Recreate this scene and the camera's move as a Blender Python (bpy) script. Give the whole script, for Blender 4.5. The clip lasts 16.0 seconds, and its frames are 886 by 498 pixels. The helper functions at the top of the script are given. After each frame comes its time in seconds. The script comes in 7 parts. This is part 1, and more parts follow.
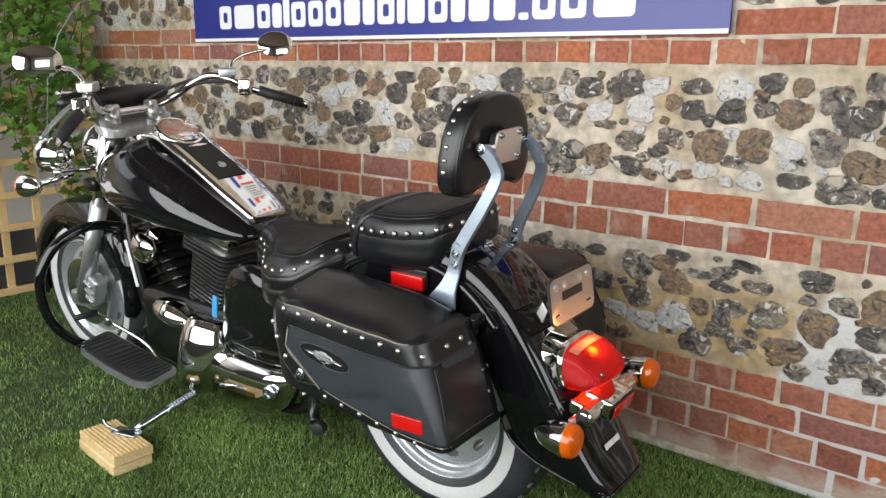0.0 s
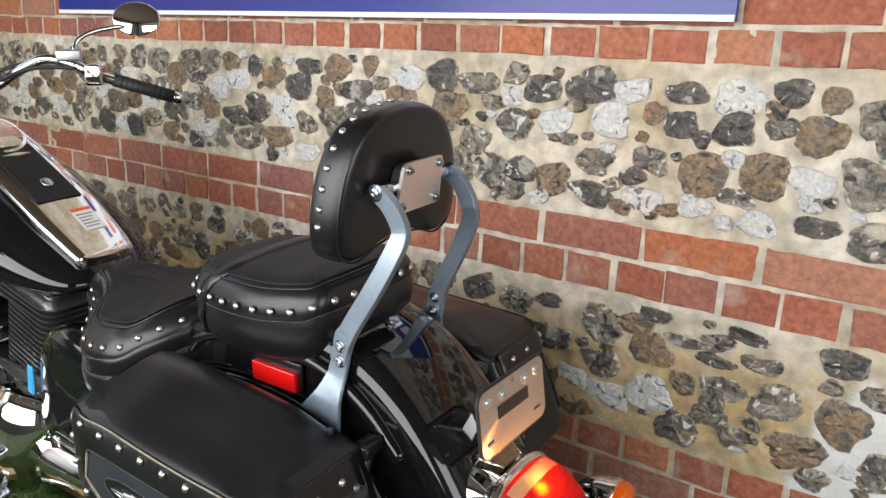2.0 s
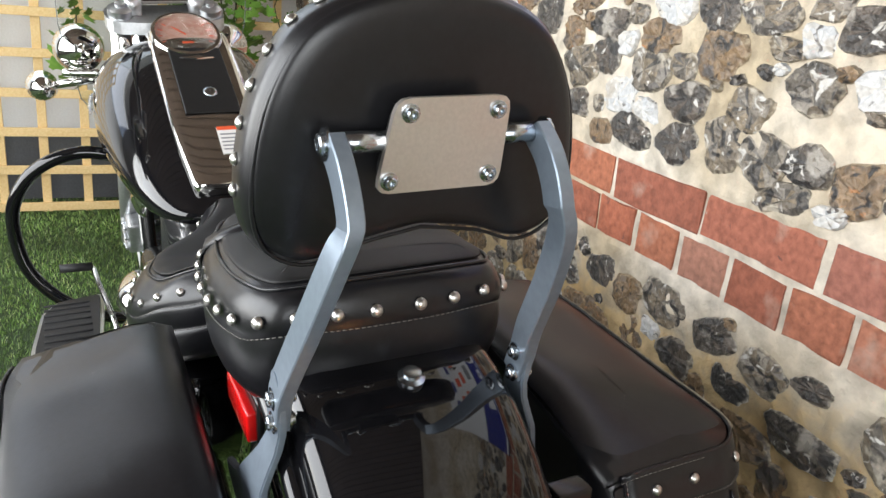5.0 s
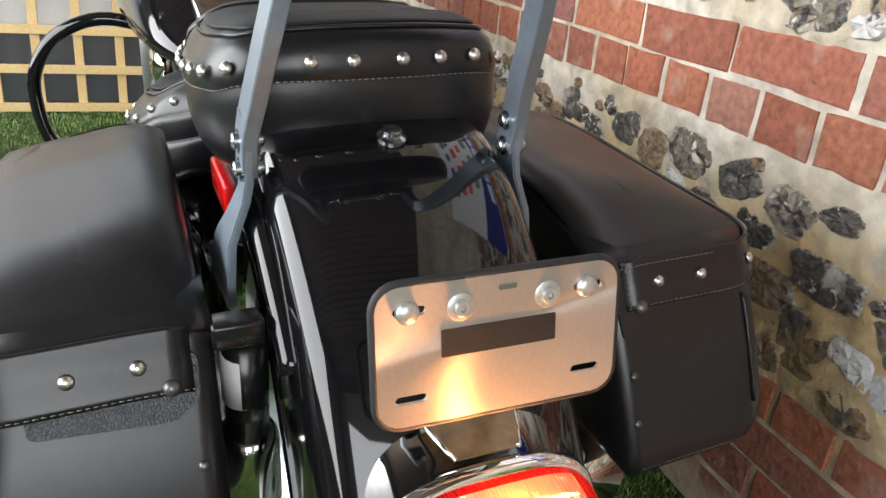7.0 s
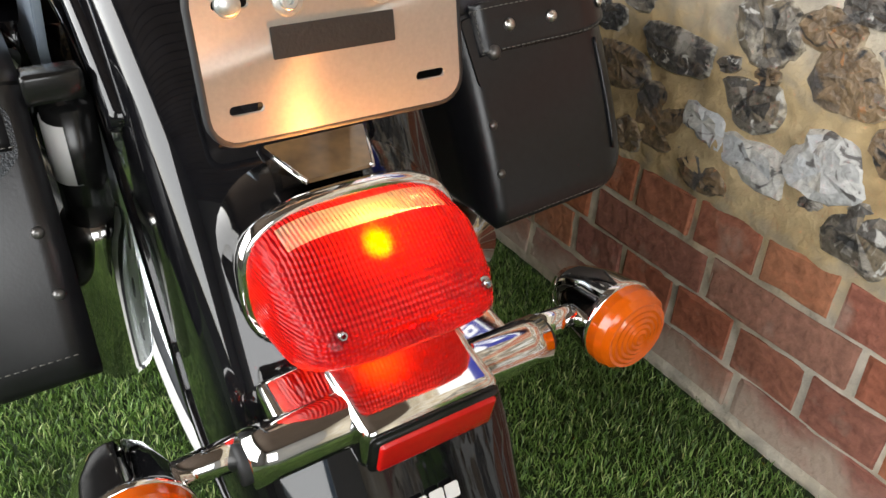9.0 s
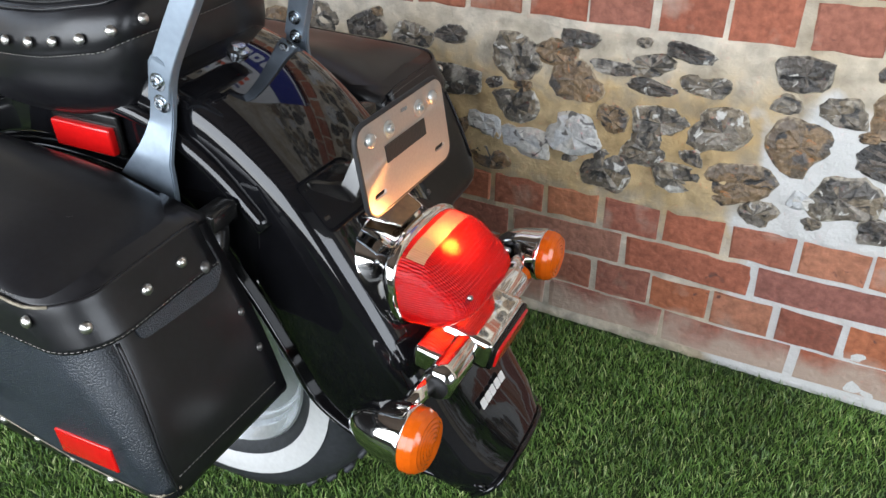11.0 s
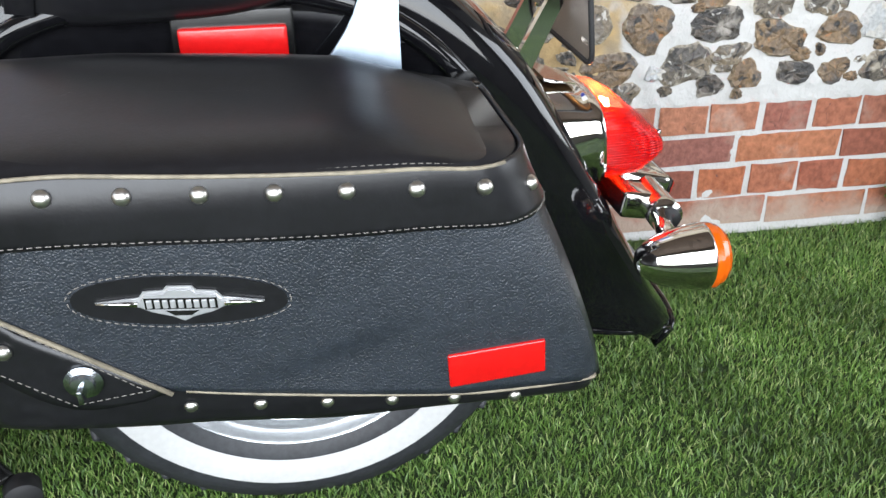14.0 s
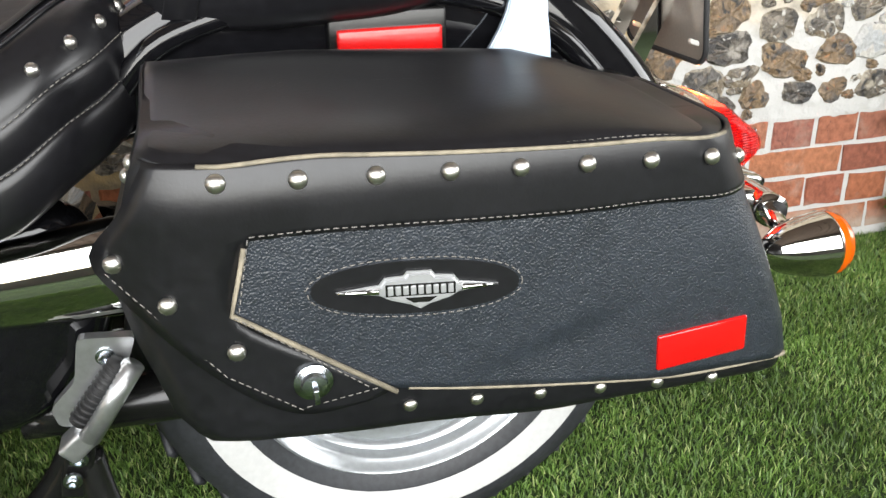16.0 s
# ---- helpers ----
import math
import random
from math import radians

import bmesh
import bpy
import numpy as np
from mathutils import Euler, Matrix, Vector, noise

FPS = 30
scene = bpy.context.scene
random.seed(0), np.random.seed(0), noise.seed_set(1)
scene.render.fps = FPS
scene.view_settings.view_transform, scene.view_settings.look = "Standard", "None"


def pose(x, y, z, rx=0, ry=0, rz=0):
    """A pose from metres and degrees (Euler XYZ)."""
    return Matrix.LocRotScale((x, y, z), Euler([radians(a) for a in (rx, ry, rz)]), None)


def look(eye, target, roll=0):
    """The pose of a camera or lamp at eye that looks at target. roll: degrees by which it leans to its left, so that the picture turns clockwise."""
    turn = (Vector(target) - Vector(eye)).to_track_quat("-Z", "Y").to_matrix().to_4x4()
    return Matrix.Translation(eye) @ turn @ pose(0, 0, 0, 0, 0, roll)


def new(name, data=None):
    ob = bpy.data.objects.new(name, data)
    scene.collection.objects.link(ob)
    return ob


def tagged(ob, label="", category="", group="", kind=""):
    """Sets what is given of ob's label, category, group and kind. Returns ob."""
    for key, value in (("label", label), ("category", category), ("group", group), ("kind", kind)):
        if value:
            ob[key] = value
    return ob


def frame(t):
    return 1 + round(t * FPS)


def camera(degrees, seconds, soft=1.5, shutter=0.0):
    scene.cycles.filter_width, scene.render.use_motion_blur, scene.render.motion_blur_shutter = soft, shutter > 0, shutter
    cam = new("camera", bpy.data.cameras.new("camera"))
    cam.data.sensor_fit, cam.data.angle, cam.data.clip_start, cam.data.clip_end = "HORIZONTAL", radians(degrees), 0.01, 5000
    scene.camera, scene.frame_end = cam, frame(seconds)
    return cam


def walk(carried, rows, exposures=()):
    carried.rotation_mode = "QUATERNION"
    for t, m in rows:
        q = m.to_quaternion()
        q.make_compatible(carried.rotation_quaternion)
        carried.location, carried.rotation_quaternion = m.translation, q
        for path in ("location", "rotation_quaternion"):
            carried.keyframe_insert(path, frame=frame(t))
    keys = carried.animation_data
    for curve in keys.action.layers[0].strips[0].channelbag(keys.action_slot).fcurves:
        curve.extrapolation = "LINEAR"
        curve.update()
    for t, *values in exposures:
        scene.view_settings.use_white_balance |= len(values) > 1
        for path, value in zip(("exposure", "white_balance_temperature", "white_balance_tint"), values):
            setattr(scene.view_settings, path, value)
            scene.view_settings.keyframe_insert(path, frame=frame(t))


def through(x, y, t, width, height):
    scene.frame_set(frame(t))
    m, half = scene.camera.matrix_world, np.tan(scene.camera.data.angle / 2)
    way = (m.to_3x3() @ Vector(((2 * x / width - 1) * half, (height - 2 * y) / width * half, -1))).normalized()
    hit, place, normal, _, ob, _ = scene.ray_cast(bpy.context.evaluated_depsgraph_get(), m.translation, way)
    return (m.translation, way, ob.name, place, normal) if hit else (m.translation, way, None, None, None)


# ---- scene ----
cam = camera(58.8, 16.0)
PATH = [
    (0, (0.077, -0.006, 1.199), (-1.168, 1.488, 0.732), 0.4),
    (0.5, (-0.048, 0.126, 1.196), (-1.222, 1.67, 0.707), -0.6),
    (1, (-0.182, 0.227, 1.21), (-1.281, 1.82, 0.705), -0.4),
    (1.5, (-0.231, 0.347, 1.206), (-1.303, 1.954, 0.689), 0.6),
    (2, (-0.243, 0.556, 1.226), (-1.385, 2.114, 0.709), 1.8),
    (2.5, (-0.261, 0.691, 1.227), (-1.509, 2.157, 0.687), 3.5),
    (3, (-0.332, 0.846, 1.224), (-1.689, 2.196, 0.645), 5.4),
    (3.5, (-0.365, 0.943, 1.232), (-1.837, 2.16, 0.638), 6.3),
    (3.7, (-0.375, 0.997, 1.231), (-1.896, 2.149, 0.632), 6.4),
    (5.8, (-0.423, 1.286, 1.054), (-2.16, 1.991, 0.359), 5.2),
    (6, (-0.415, 1.286, 1.039), (-2.153, 1.978, 0.331), 5.2),
    (6.5, (-0.396, 1.293, 0.998), (-2.124, 1.975, 0.257), 5.2),
    (7, (-0.374, 1.311, 0.952), (-2.077, 2.006, 0.167), 5.4),
    (7.5, (-0.373, 1.331, 0.91), (-2.036, 2.057, 0.07), 5.4),
    (8, (-0.367, 1.337, 0.869), (-1.98, 2.103, -0.033), 5.2),
    (8.5, (-0.348, 1.342, 0.832), (-1.899, 2.168, -0.122), 4.4),
    (9, (-0.325, 1.332, 0.822), (-1.792, 2.246, -0.184), 3.6),
    (9.2, (-0.316, 1.31, 0.828), (-1.741, 2.271, -0.195), 3.1),
    (11.3, (-0.368, 0.687, 1.094), (-1.052, 2.278, 0.093), 0.3),
    (11.5, (-0.405, 0.61, 1.136), (-0.96, 2.251, 0.137), 1.1),
    (12, (-0.59, 0.455, 1.195), (-0.859, 2.17, 0.201), 1.7),
    (12.5, (-0.777, 0.397, 1.197), (-0.905, 2.118, 0.187), -0.0),
    (13, (-0.895, 0.487, 1.086), (-0.976, 2.204, 0.064), -2.9),
    (13.5, (-0.997, 0.593, 0.965), (-0.967, 2.33, -0.025), -3.0),
    (14, (-1.112, 0.599, 0.819), (-0.856, 2.375, -0.065), -0.9),
    (14.5, (-1.23, 0.609, 0.755), (-0.813, 2.388, -0.058), -0.9),
    (15, (-1.295, 0.625, 0.741), (-0.813, 2.392, -0.062), -1.3),
    (15.5, (-1.327, 0.626, 0.741), (-0.844, 2.409, -0.026), -1.6),
    (16, (-1.34, 0.63, 0.763), (-0.896, 2.431, 0.015), -2.0),
]
walk(cam, [(t, look(eye, target, roll)) for t, eye, target, roll in PATH],
     exposures=((0.0, -0.08, 6700, 10), (1.0, -0.04, 6700, 10), (2.0, 0.06, 6650, 10), (3.5, 0.32, 6600, 10), (6.0, 0.55, 6550, 10), (7.5, 0.55, 6650, 10), (9.0, 0.52, 6800, 10),
                (11.5, 0.2, 6000, 10), (13.0, 0.3, 5850, 10), (14.0, 0.42, 6250, 10), (15.0, 0.45, 6600, 10), (16.0, 0.5, 6800, 10)))

# ---- world, daylight and exposure ----
world = bpy.data.worlds.new("world")
scene.world = world
world.use_nodes = True
wn = world.node_tree.nodes
sky = wn.new("ShaderNodeTexSky")
sky.sky_type, sky.sun_disc, sky.sun_elevation, sky.sun_rotation = "NISHITA", False, radians(48), radians(200)
world.node_tree.links.new(sky.outputs["Color"], wn["Background"].inputs["Color"])
wn["Background"].inputs["Strength"].default_value = 0.12
scene.view_settings.exposure = 0.0


def area(name, eye, target, sx, sy, watts, col):
    lamp = bpy.data.lights.new(name, "AREA")
    lamp.shape, lamp.size, lamp.size_y, lamp.energy, lamp.color = "RECTANGLE", sx, sy, watts, col
    ob = new(name, lamp)
    ob.matrix_world = look(eye, target)
    return ob


area("front_daylight", (-1.45, -0.96, 1.50), (-1.45, 2.2, 1.20), 4.5, 1.84, 156, (0.94, 0.96, 0.97))
# added lamp high in the west for sheen on lids and tank
area("west_fill", (-4.40, 0.3, 2.2), (0, 0.5, 0.9), 2.4, 0.8, 10, (0.93, 0.97, 1.0))
# added fill from the east for the bag ends; no such source is known
area("east_fill", (2.56, 0.7, 1.45), (-1.0, 1.4, 0.7), 1.9, 1.5, 46, (0.96, 0.98, 1.0))


# ---- materials ----
def mat(name, col, rough=0.5, metal=0.0, col2=None, scale=8.0, fine=120.0, var=0.25, bump=0.0, bscale=300.0, bdist=0.001, coat=0.0, spec=0.5, rvar=0.12, kind="noise"):
    """A surface whose colour and gloss vary at two scales, with fine relief."""
    m = bpy.data.materials.new(name)
    m.use_nodes = True
    n, l = m.node_tree.nodes, m.node_tree.links
    p = n["Principled BSDF"]
    co = n.new("ShaderNodeTexCoord")
    a, b = n.new("ShaderNodeTexNoise"), n.new("ShaderNodeTexNoise")
    for t, s, d in ((a, scale, 4), (b, fine, 2)):
        t.inputs["Scale"].default_value, t.inputs["Detail"].default_value = s, d
        l.new(co.outputs["Object"], t.inputs["Vector"])
    add = n.new("ShaderNodeMath")
    add.operation = "MULTIPLY_ADD"
    add.inputs[1].default_value = 0.5
    l.new(a.outputs["Fac"], add.inputs[0])
    half = n.new("ShaderNodeMath")
    half.operation, half.inputs[1].default_value = "MULTIPLY", 0.5
    l.new(b.outputs["Fac"], half.inputs[0])
    l.new(half.outputs[0], add.inputs[2])
    ramp = n.new("ShaderNodeValToRGB")
    c2 = col2 or tuple(min(1, c * (1 + var)) for c in col)
    c1 = col if col2 else tuple(c * (1 - var) for c in col)
    ramp.color_ramp.elements[0].position, ramp.color_ramp.elements[1].position = 0.36, 0.64
    ramp.color_ramp.elements[0].color, ramp.color_ramp.elements[1].color = (*c1, 1), (*c2, 1)
    l.new(add.outputs[0], ramp.inputs["Fac"])
    l.new(ramp.outputs["Color"], p.inputs["Base Color"])
    rr = n.new("ShaderNodeMapRange")
    rr.inputs["To Min"].default_value, rr.inputs["To Max"].default_value = max(0.02, rough - rvar * rough), min(1, rough + rvar * rough)
    l.new(a.outputs["Fac"], rr.inputs["Value"])
    l.new(rr.outputs["Result"], p.inputs["Roughness"])
    p.inputs["Metallic"].default_value = metal
    p.inputs["Specular IOR Level"].default_value = spec
    p.inputs["Coat Weight"].default_value, p.inputs["Coat Roughness"].default_value = coat, 0.03
    if bump:
        bp = n.new("ShaderNodeBump")
        bp.inputs["Strength"].default_value, bp.inputs["Distance"].default_value = bump, bdist
        if kind == "pebble":
            t = n.new("ShaderNodeTexVoronoi")
            t.feature = "SMOOTH_F1"
            t.inputs["Scale"].default_value = bscale
            t.inputs["Smoothness"].default_value = 0.4
            l.new(co.outputs["Object"], t.inputs["Vector"])
            l.new(t.outputs["Distance"], bp.inputs["Height"])
            bp.invert = True
        else:
            t = n.new("ShaderNodeTexNoise")
            t.inputs["Scale"].default_value, t.inputs["Detail"].default_value = bscale, 5
            l.new(co.outputs["Object"], t.inputs["Vector"])
            l.new(t.outputs["Fac"], bp.inputs["Height"])
        l.new(bp.outputs["Normal"], p.inputs["Normal"])
    return m


PAINT = mat("black_gloss_paint", (0.005, 0.005, 0.006), 0.12, coat=1.0, spec=0.05, var=0.3, bump=0.02, bscale=40, bdist=0.0005)
BLACK = mat("black_enamel", (0.008, 0.008, 0.008), 0.22, bump=0.05, bscale=90, bdist=0.0004)
LEATHER = mat("smooth_black_leather", (0.008, 0.008, 0.0095), 0.31, var=0.3, scale=7, bump=0.15, spec=0.50, bscale=420, bdist=0.0006, rvar=0.25)
VINYL = mat("matt_seat_vinyl", (0.008, 0.0078, 0.008), 0.52, spec=0.35, scale=6, bump=0.2, bscale=600, bdist=0.0005)
PEBBLE = mat("pebbled_black_leather", (0.0165, 0.021, 0.028), 0.40, spec=0.66, bump=0.6, bscale=560, bdist=0.0010, kind="pebble", rvar=0.2)
CHROME = mat("chrome", (0.78, 0.77, 0.75), 0.05, 1.0, var=0.04, bump=0.015, bscale=25, bdist=0.0006)
SATIN = mat("satin_silver_bar", (0.25, 0.30, 0.36), 0.34, 0.6, var=0.08, bump=0.03, bscale=200, bdist=0.0003)
STEEL = mat("polished_steel", (0.50, 0.54, 0.58), 0.22, 1.0, var=0.08, bump=0.03, bscale=200, bdist=0.0003)
ALLOY = mat("cast_alloy", (0.55, 0.56, 0.57), 0.3, 0.85, var=0.12, bump=0.1, bscale=350, bdist=0.0005)
RIM = mat("silver_wheel_paint", (0.58, 0.61, 0.63), 0.26, 0.7, var=0.1, scale=5)
BRUSHED = mat("brushed_aluminium", (0.78, 0.73, 0.68), 0.34, 0.9, var=0.06, scale=4, fine=300, bump=0.06, bscale=500, bdist=0.0003)
RUBBER = mat("tyre_rubber", (0.030, 0.032, 0.036), 0.52, var=0.3, bump=0.2, bscale=250)
GRIP = mat("soft_black_rubber", (0.014, 0.014, 0.015), 0.6, bump=0.15, bscale=500, bdist=0.0005)
WHITEWALL = mat("white_sidewall_rubber", (0.58, 0.58, 0.57), 0.55, var=0.06, scale=9)
FIN = mat("machined_fin_edge", (0.26, 0.26, 0.27), 0.28, 0.9, var=0.1)
NICKEL = mat("worn_nickel_stud", (0.68, 0.66, 0.62), 0.33, 1.0, var=0.1, scale=60, bump=0.1, bscale=300, bdist=0.0003)
GUNMETAL = mat("dark_snap_metal", (0.16, 0.155, 0.15), 0.35, 0.8, var=0.15, scale=60, bump=0.1, bscale=300, bdist=0.0003)
SILVER = mat("silver_badge_metal", (0.46, 0.47, 0.48), 0.24, 0.5, var=0.06)
TRIM = mat("raw_leather_edge", (0.24, 0.21, 0.155), 0.7, var=0.25, scale=30)
STITCH = mat("grey_thread", (0.19, 0.18, 0.165), 0.8, var=0.1)
PINE = mat("treated_pine", (0.52, 0.35, 0.14), 0.6, col2=(0.76, 0.58, 0.31), scale=11, bump=0.3, bscale=60)
TIMBER = mat("trellis_softwood", (0.66, 0.44, 0.18), 0.65, col2=(0.78, 0.58, 0.29), scale=10, bump=0.3, bscale=80)
REDREF = mat("red_reflector_plastic", (0.52, 0.006, 0.006), 0.2, coat=0.5, var=0.1, bump=0.3, bscale=700, bdist=0.0006)
PLATE = mat("bare_plate_metal", (0.44, 0.395, 0.35), 0.40, 0.62, var=0.06, scale=5, fine=300, bump=0.06, bscale=500, bdist=0.0003)
pt, pp = PLATE.node_tree.nodes.new("ShaderNodeTangent"), PLATE.node_tree.nodes["Principled BSDF"]
pt.direction_type, pt.axis = "RADIAL", "Z"
PLATE.node_tree.links.new(pt.outputs["Tangent"], pp.inputs["Tangent"])
pp.inputs["Anisotropic"].default_value, pp.inputs["Anisotropic Rotation"].default_value = 0.8, 0.25
# smoked brown plastic; the amber second tone stands for the bulb's glow
SMOKED = mat("smoked_lamp_cover", (0.10, 0.062, 0.034), 0.14, col2=(0.20, 0.115, 0.05), scale=22, fine=60, coat=0.4)
TAPE = mat("worn_black_adhesive", (0.011, 0.010, 0.010), 0.4, col2=(0.018, 0.016, 0.015), scale=40, fine=500, bump=0.5, bscale=300, bdist=0.0008)
ZINC = mat("zinc_plate", (0.52, 0.54, 0.53), 0.35, 0.75, var=0.12, scale=80, fine=400, bump=0.15, bscale=500, bdist=0.0003)
SIGNBLUE = mat("blue_sign_panel", (0.025, 0.035, 0.24), 0.3, var=0.08, scale=3)
SIGNWHITE = mat("white_sign_lettering", (0.82, 0.83, 0.86), 0.4, var=0.03)
PAPER = mat("white_sticker", (0.78, 0.77, 0.75), 0.5, var=0.03)
GREYINK = mat("grey_print", (0.25, 0.25, 0.26), 0.6, var=0.05)
REDINK = mat("orange_print", (0.75, 0.10, 0.03), 0.5, var=0.05)
BLUETAG = mat("blue_plastic", (0.05, 0.35, 0.70), 0.35, var=0.08)
LEAF = mat("ivy_leaf", (0.06, 0.15, 0.02), 0.45, col2=(0.16, 0.30, 0.05), scale=3, fine=30, bump=0.2, bscale=60)
STEM = mat("ivy_stem", (0.07, 0.055, 0.03), 0.8)
PANEL = mat("white_boarding", (0.74, 0.75, 0.76), 0.6, var=0.05, scale=2)
SKIRT = mat("dark_grey_boarding", (0.085, 0.09, 0.10), 0.65, var=0.15, scale=5)
# dark grey of the added south wall, low so that little light bounces
PLASTER = mat("added_wall_dark_grey", (0.14, 0.135, 0.13), 0.85, var=0.12, scale=2, bump=0.2, bscale=40)
# pale grey of the added east wall, kept light to bounce fill
LINING = mat("bounce_wall_grey", (0.40, 0.40, 0.41), 0.8, var=0.08, scale=2, bump=0.15, bscale=40)
RAFTER = mat("roof_boarding", (0.085, 0.06, 0.045), 0.8, var=0.2, scale=3, bump=0.2, bscale=30)
GROUND = mat("artificial_turf_backing", (0.028, 0.052, 0.016), 0.9, var=0.4, scale=6, fine=400, bump=0.5, bscale=500, bdist=0.004)


def lens_mat(name, col, clear, share, blur=0.0, through=(0.9, 0.13, 0.02), skin=(0.36, 0.003, 0.0025)):
    """Coloured lamp plastic that lets light through, partly scattered."""
    m = bpy.data.materials.new(name)
    m.use_nodes = True
    n, l = m.node_tree.nodes, m.node_tree.links
    p = n["Principled BSDF"]
    p.inputs["Base Color"].default_value = (*skin, 1)
    p.inputs["Roughness"].default_value, p.inputs["Coat Weight"].default_value = 0.16, 0.25
    tr, tl, m1, m2 = n.new("ShaderNodeBsdfRefraction" if blur else "ShaderNodeBsdfTransparent"), n.new("ShaderNodeBsdfTranslucent"), n.new("ShaderNodeMixShader"), n.new("ShaderNodeMixShader")
    p.inputs["Specular IOR Level"].default_value = 0.35
    tr.inputs["Color"].default_value = (*through, 1)
    if blur:
        tr.inputs["Roughness"].default_value, tr.inputs["IOR"].default_value = blur, 1.38
    tl.inputs["Color"].default_value = (col[0], col[1] * 2.2, col[2], 1)
    co, wv, bp = n.new("ShaderNodeTexCoord"), n.new("ShaderNodeTexWave"), n.new("ShaderNodeBump")
    wz, ad = n.new("ShaderNodeTexWave"), n.new("ShaderNodeMath")
    wv.bands_direction, wz.bands_direction = "Y", "Z"
    for w in (wv, wz):
        w.inputs["Scale"].default_value = 95
        l.new(co.outputs["Object"], w.inputs["Vector"])
    bp.inputs["Strength"].default_value, bp.inputs["Distance"].default_value = 0.6, 0.0012
    l.new(wv.outputs["Fac"], ad.inputs[0])
    l.new(wz.outputs["Fac"], ad.inputs[1])
    l.new(ad.outputs[0], bp.inputs["Height"])
    l.new(bp.outputs["Normal"], tl.inputs["Normal"])
    l.new(bp.outputs["Normal"], p.inputs["Normal"])
    m1.inputs["Fac"].default_value, m2.inputs["Fac"].default_value = clear, share
    l.new(tl.outputs[0], m1.inputs[1])
    l.new(tr.outputs[0], m1.inputs[2])
    l.new(p.outputs[0], m2.inputs[1])
    l.new(m1.outputs[0], m2.inputs[2])
    l.new(m2.outputs[0], n["Material Output"].inputs["Surface"])
    return m


REDLENS = lens_mat("red_lamp_lens", (0.044, 0.00026, 0.0001), 0.07, 0.42, 0.80, (0.9, 0.035, 0.003), (0.30, 0.001, 0.006))
CLEARLENS = lens_mat("clear_lamp_window", (0.10, 0.065, 0.05), 0.90, 0.60, 0.0, (0.88, 0.62, 0.46), (0.52, 0.32, 0.29))
AMBER = mat("amber_lamp_lens", (0.62, 0.10, 0.003), 0.12, coat=0.3, var=0.1, bump=0.4, bscale=90, bdist=0.002)


def glow(name, col, strength):
    m = bpy.data.materials.new(name)
    m.use_nodes = True
    p = m.node_tree.nodes["Principled BSDF"]
    p.inputs["Base Color"].default_value = (0.9, 0.8, 0.6, 1)
    p.inputs["Emission Color"].default_value, p.inputs["Emission Strength"].default_value = (*col, 1), strength
    return m


BULB = glow("lit_bulb", (1.0, 0.58, 0.22), 1700)


def glass(name, col, rough=0.0, gloss=0.32):
    m = bpy.data.materials.new(name)
    m.use_nodes = True
    n, l = m.node_tree.nodes, m.node_tree.links
    g, t, mx, fr = n.new("ShaderNodeBsdfGlossy"), n.new("ShaderNodeBsdfTransparent"), n.new("ShaderNodeMixShader"), n.new("ShaderNodeLayerWeight")
    t.inputs["Color"].default_value, g.inputs["Roughness"].default_value = (*col, 1), rough
    fr.inputs["Blend"].default_value = 0.12
    mr = n.new("ShaderNodeMapRange")
    mr.inputs["To Min"].default_value, mr.inputs["To Max"].default_value = 0.03, gloss
    l.new(fr.outputs["Facing"], mr.inputs["Value"])
    l.new(mr.outputs["Result"], mx.inputs["Fac"])
    l.new(t.outputs[0], mx.inputs[1])
    l.new(g.outputs[0], mx.inputs[2])
    l.new(mx.outputs[0], n["Material Output"].inputs["Surface"])
    return m


EDGE = mat("screen_edge_plastic", (0.24, 0.27, 0.26), 0.2, var=0.05)
GLASS = glass("clear_screen", (0.88, 0.92, 0.90))
GAUGEGLASS = glass("gauge_crystal", (0.95, 0.95, 0.94), 0.05, 0.07)
MIRROR = mat("mirror_glass", (0.85, 0.86, 0.87), 0.02, 1.0, var=0.01)


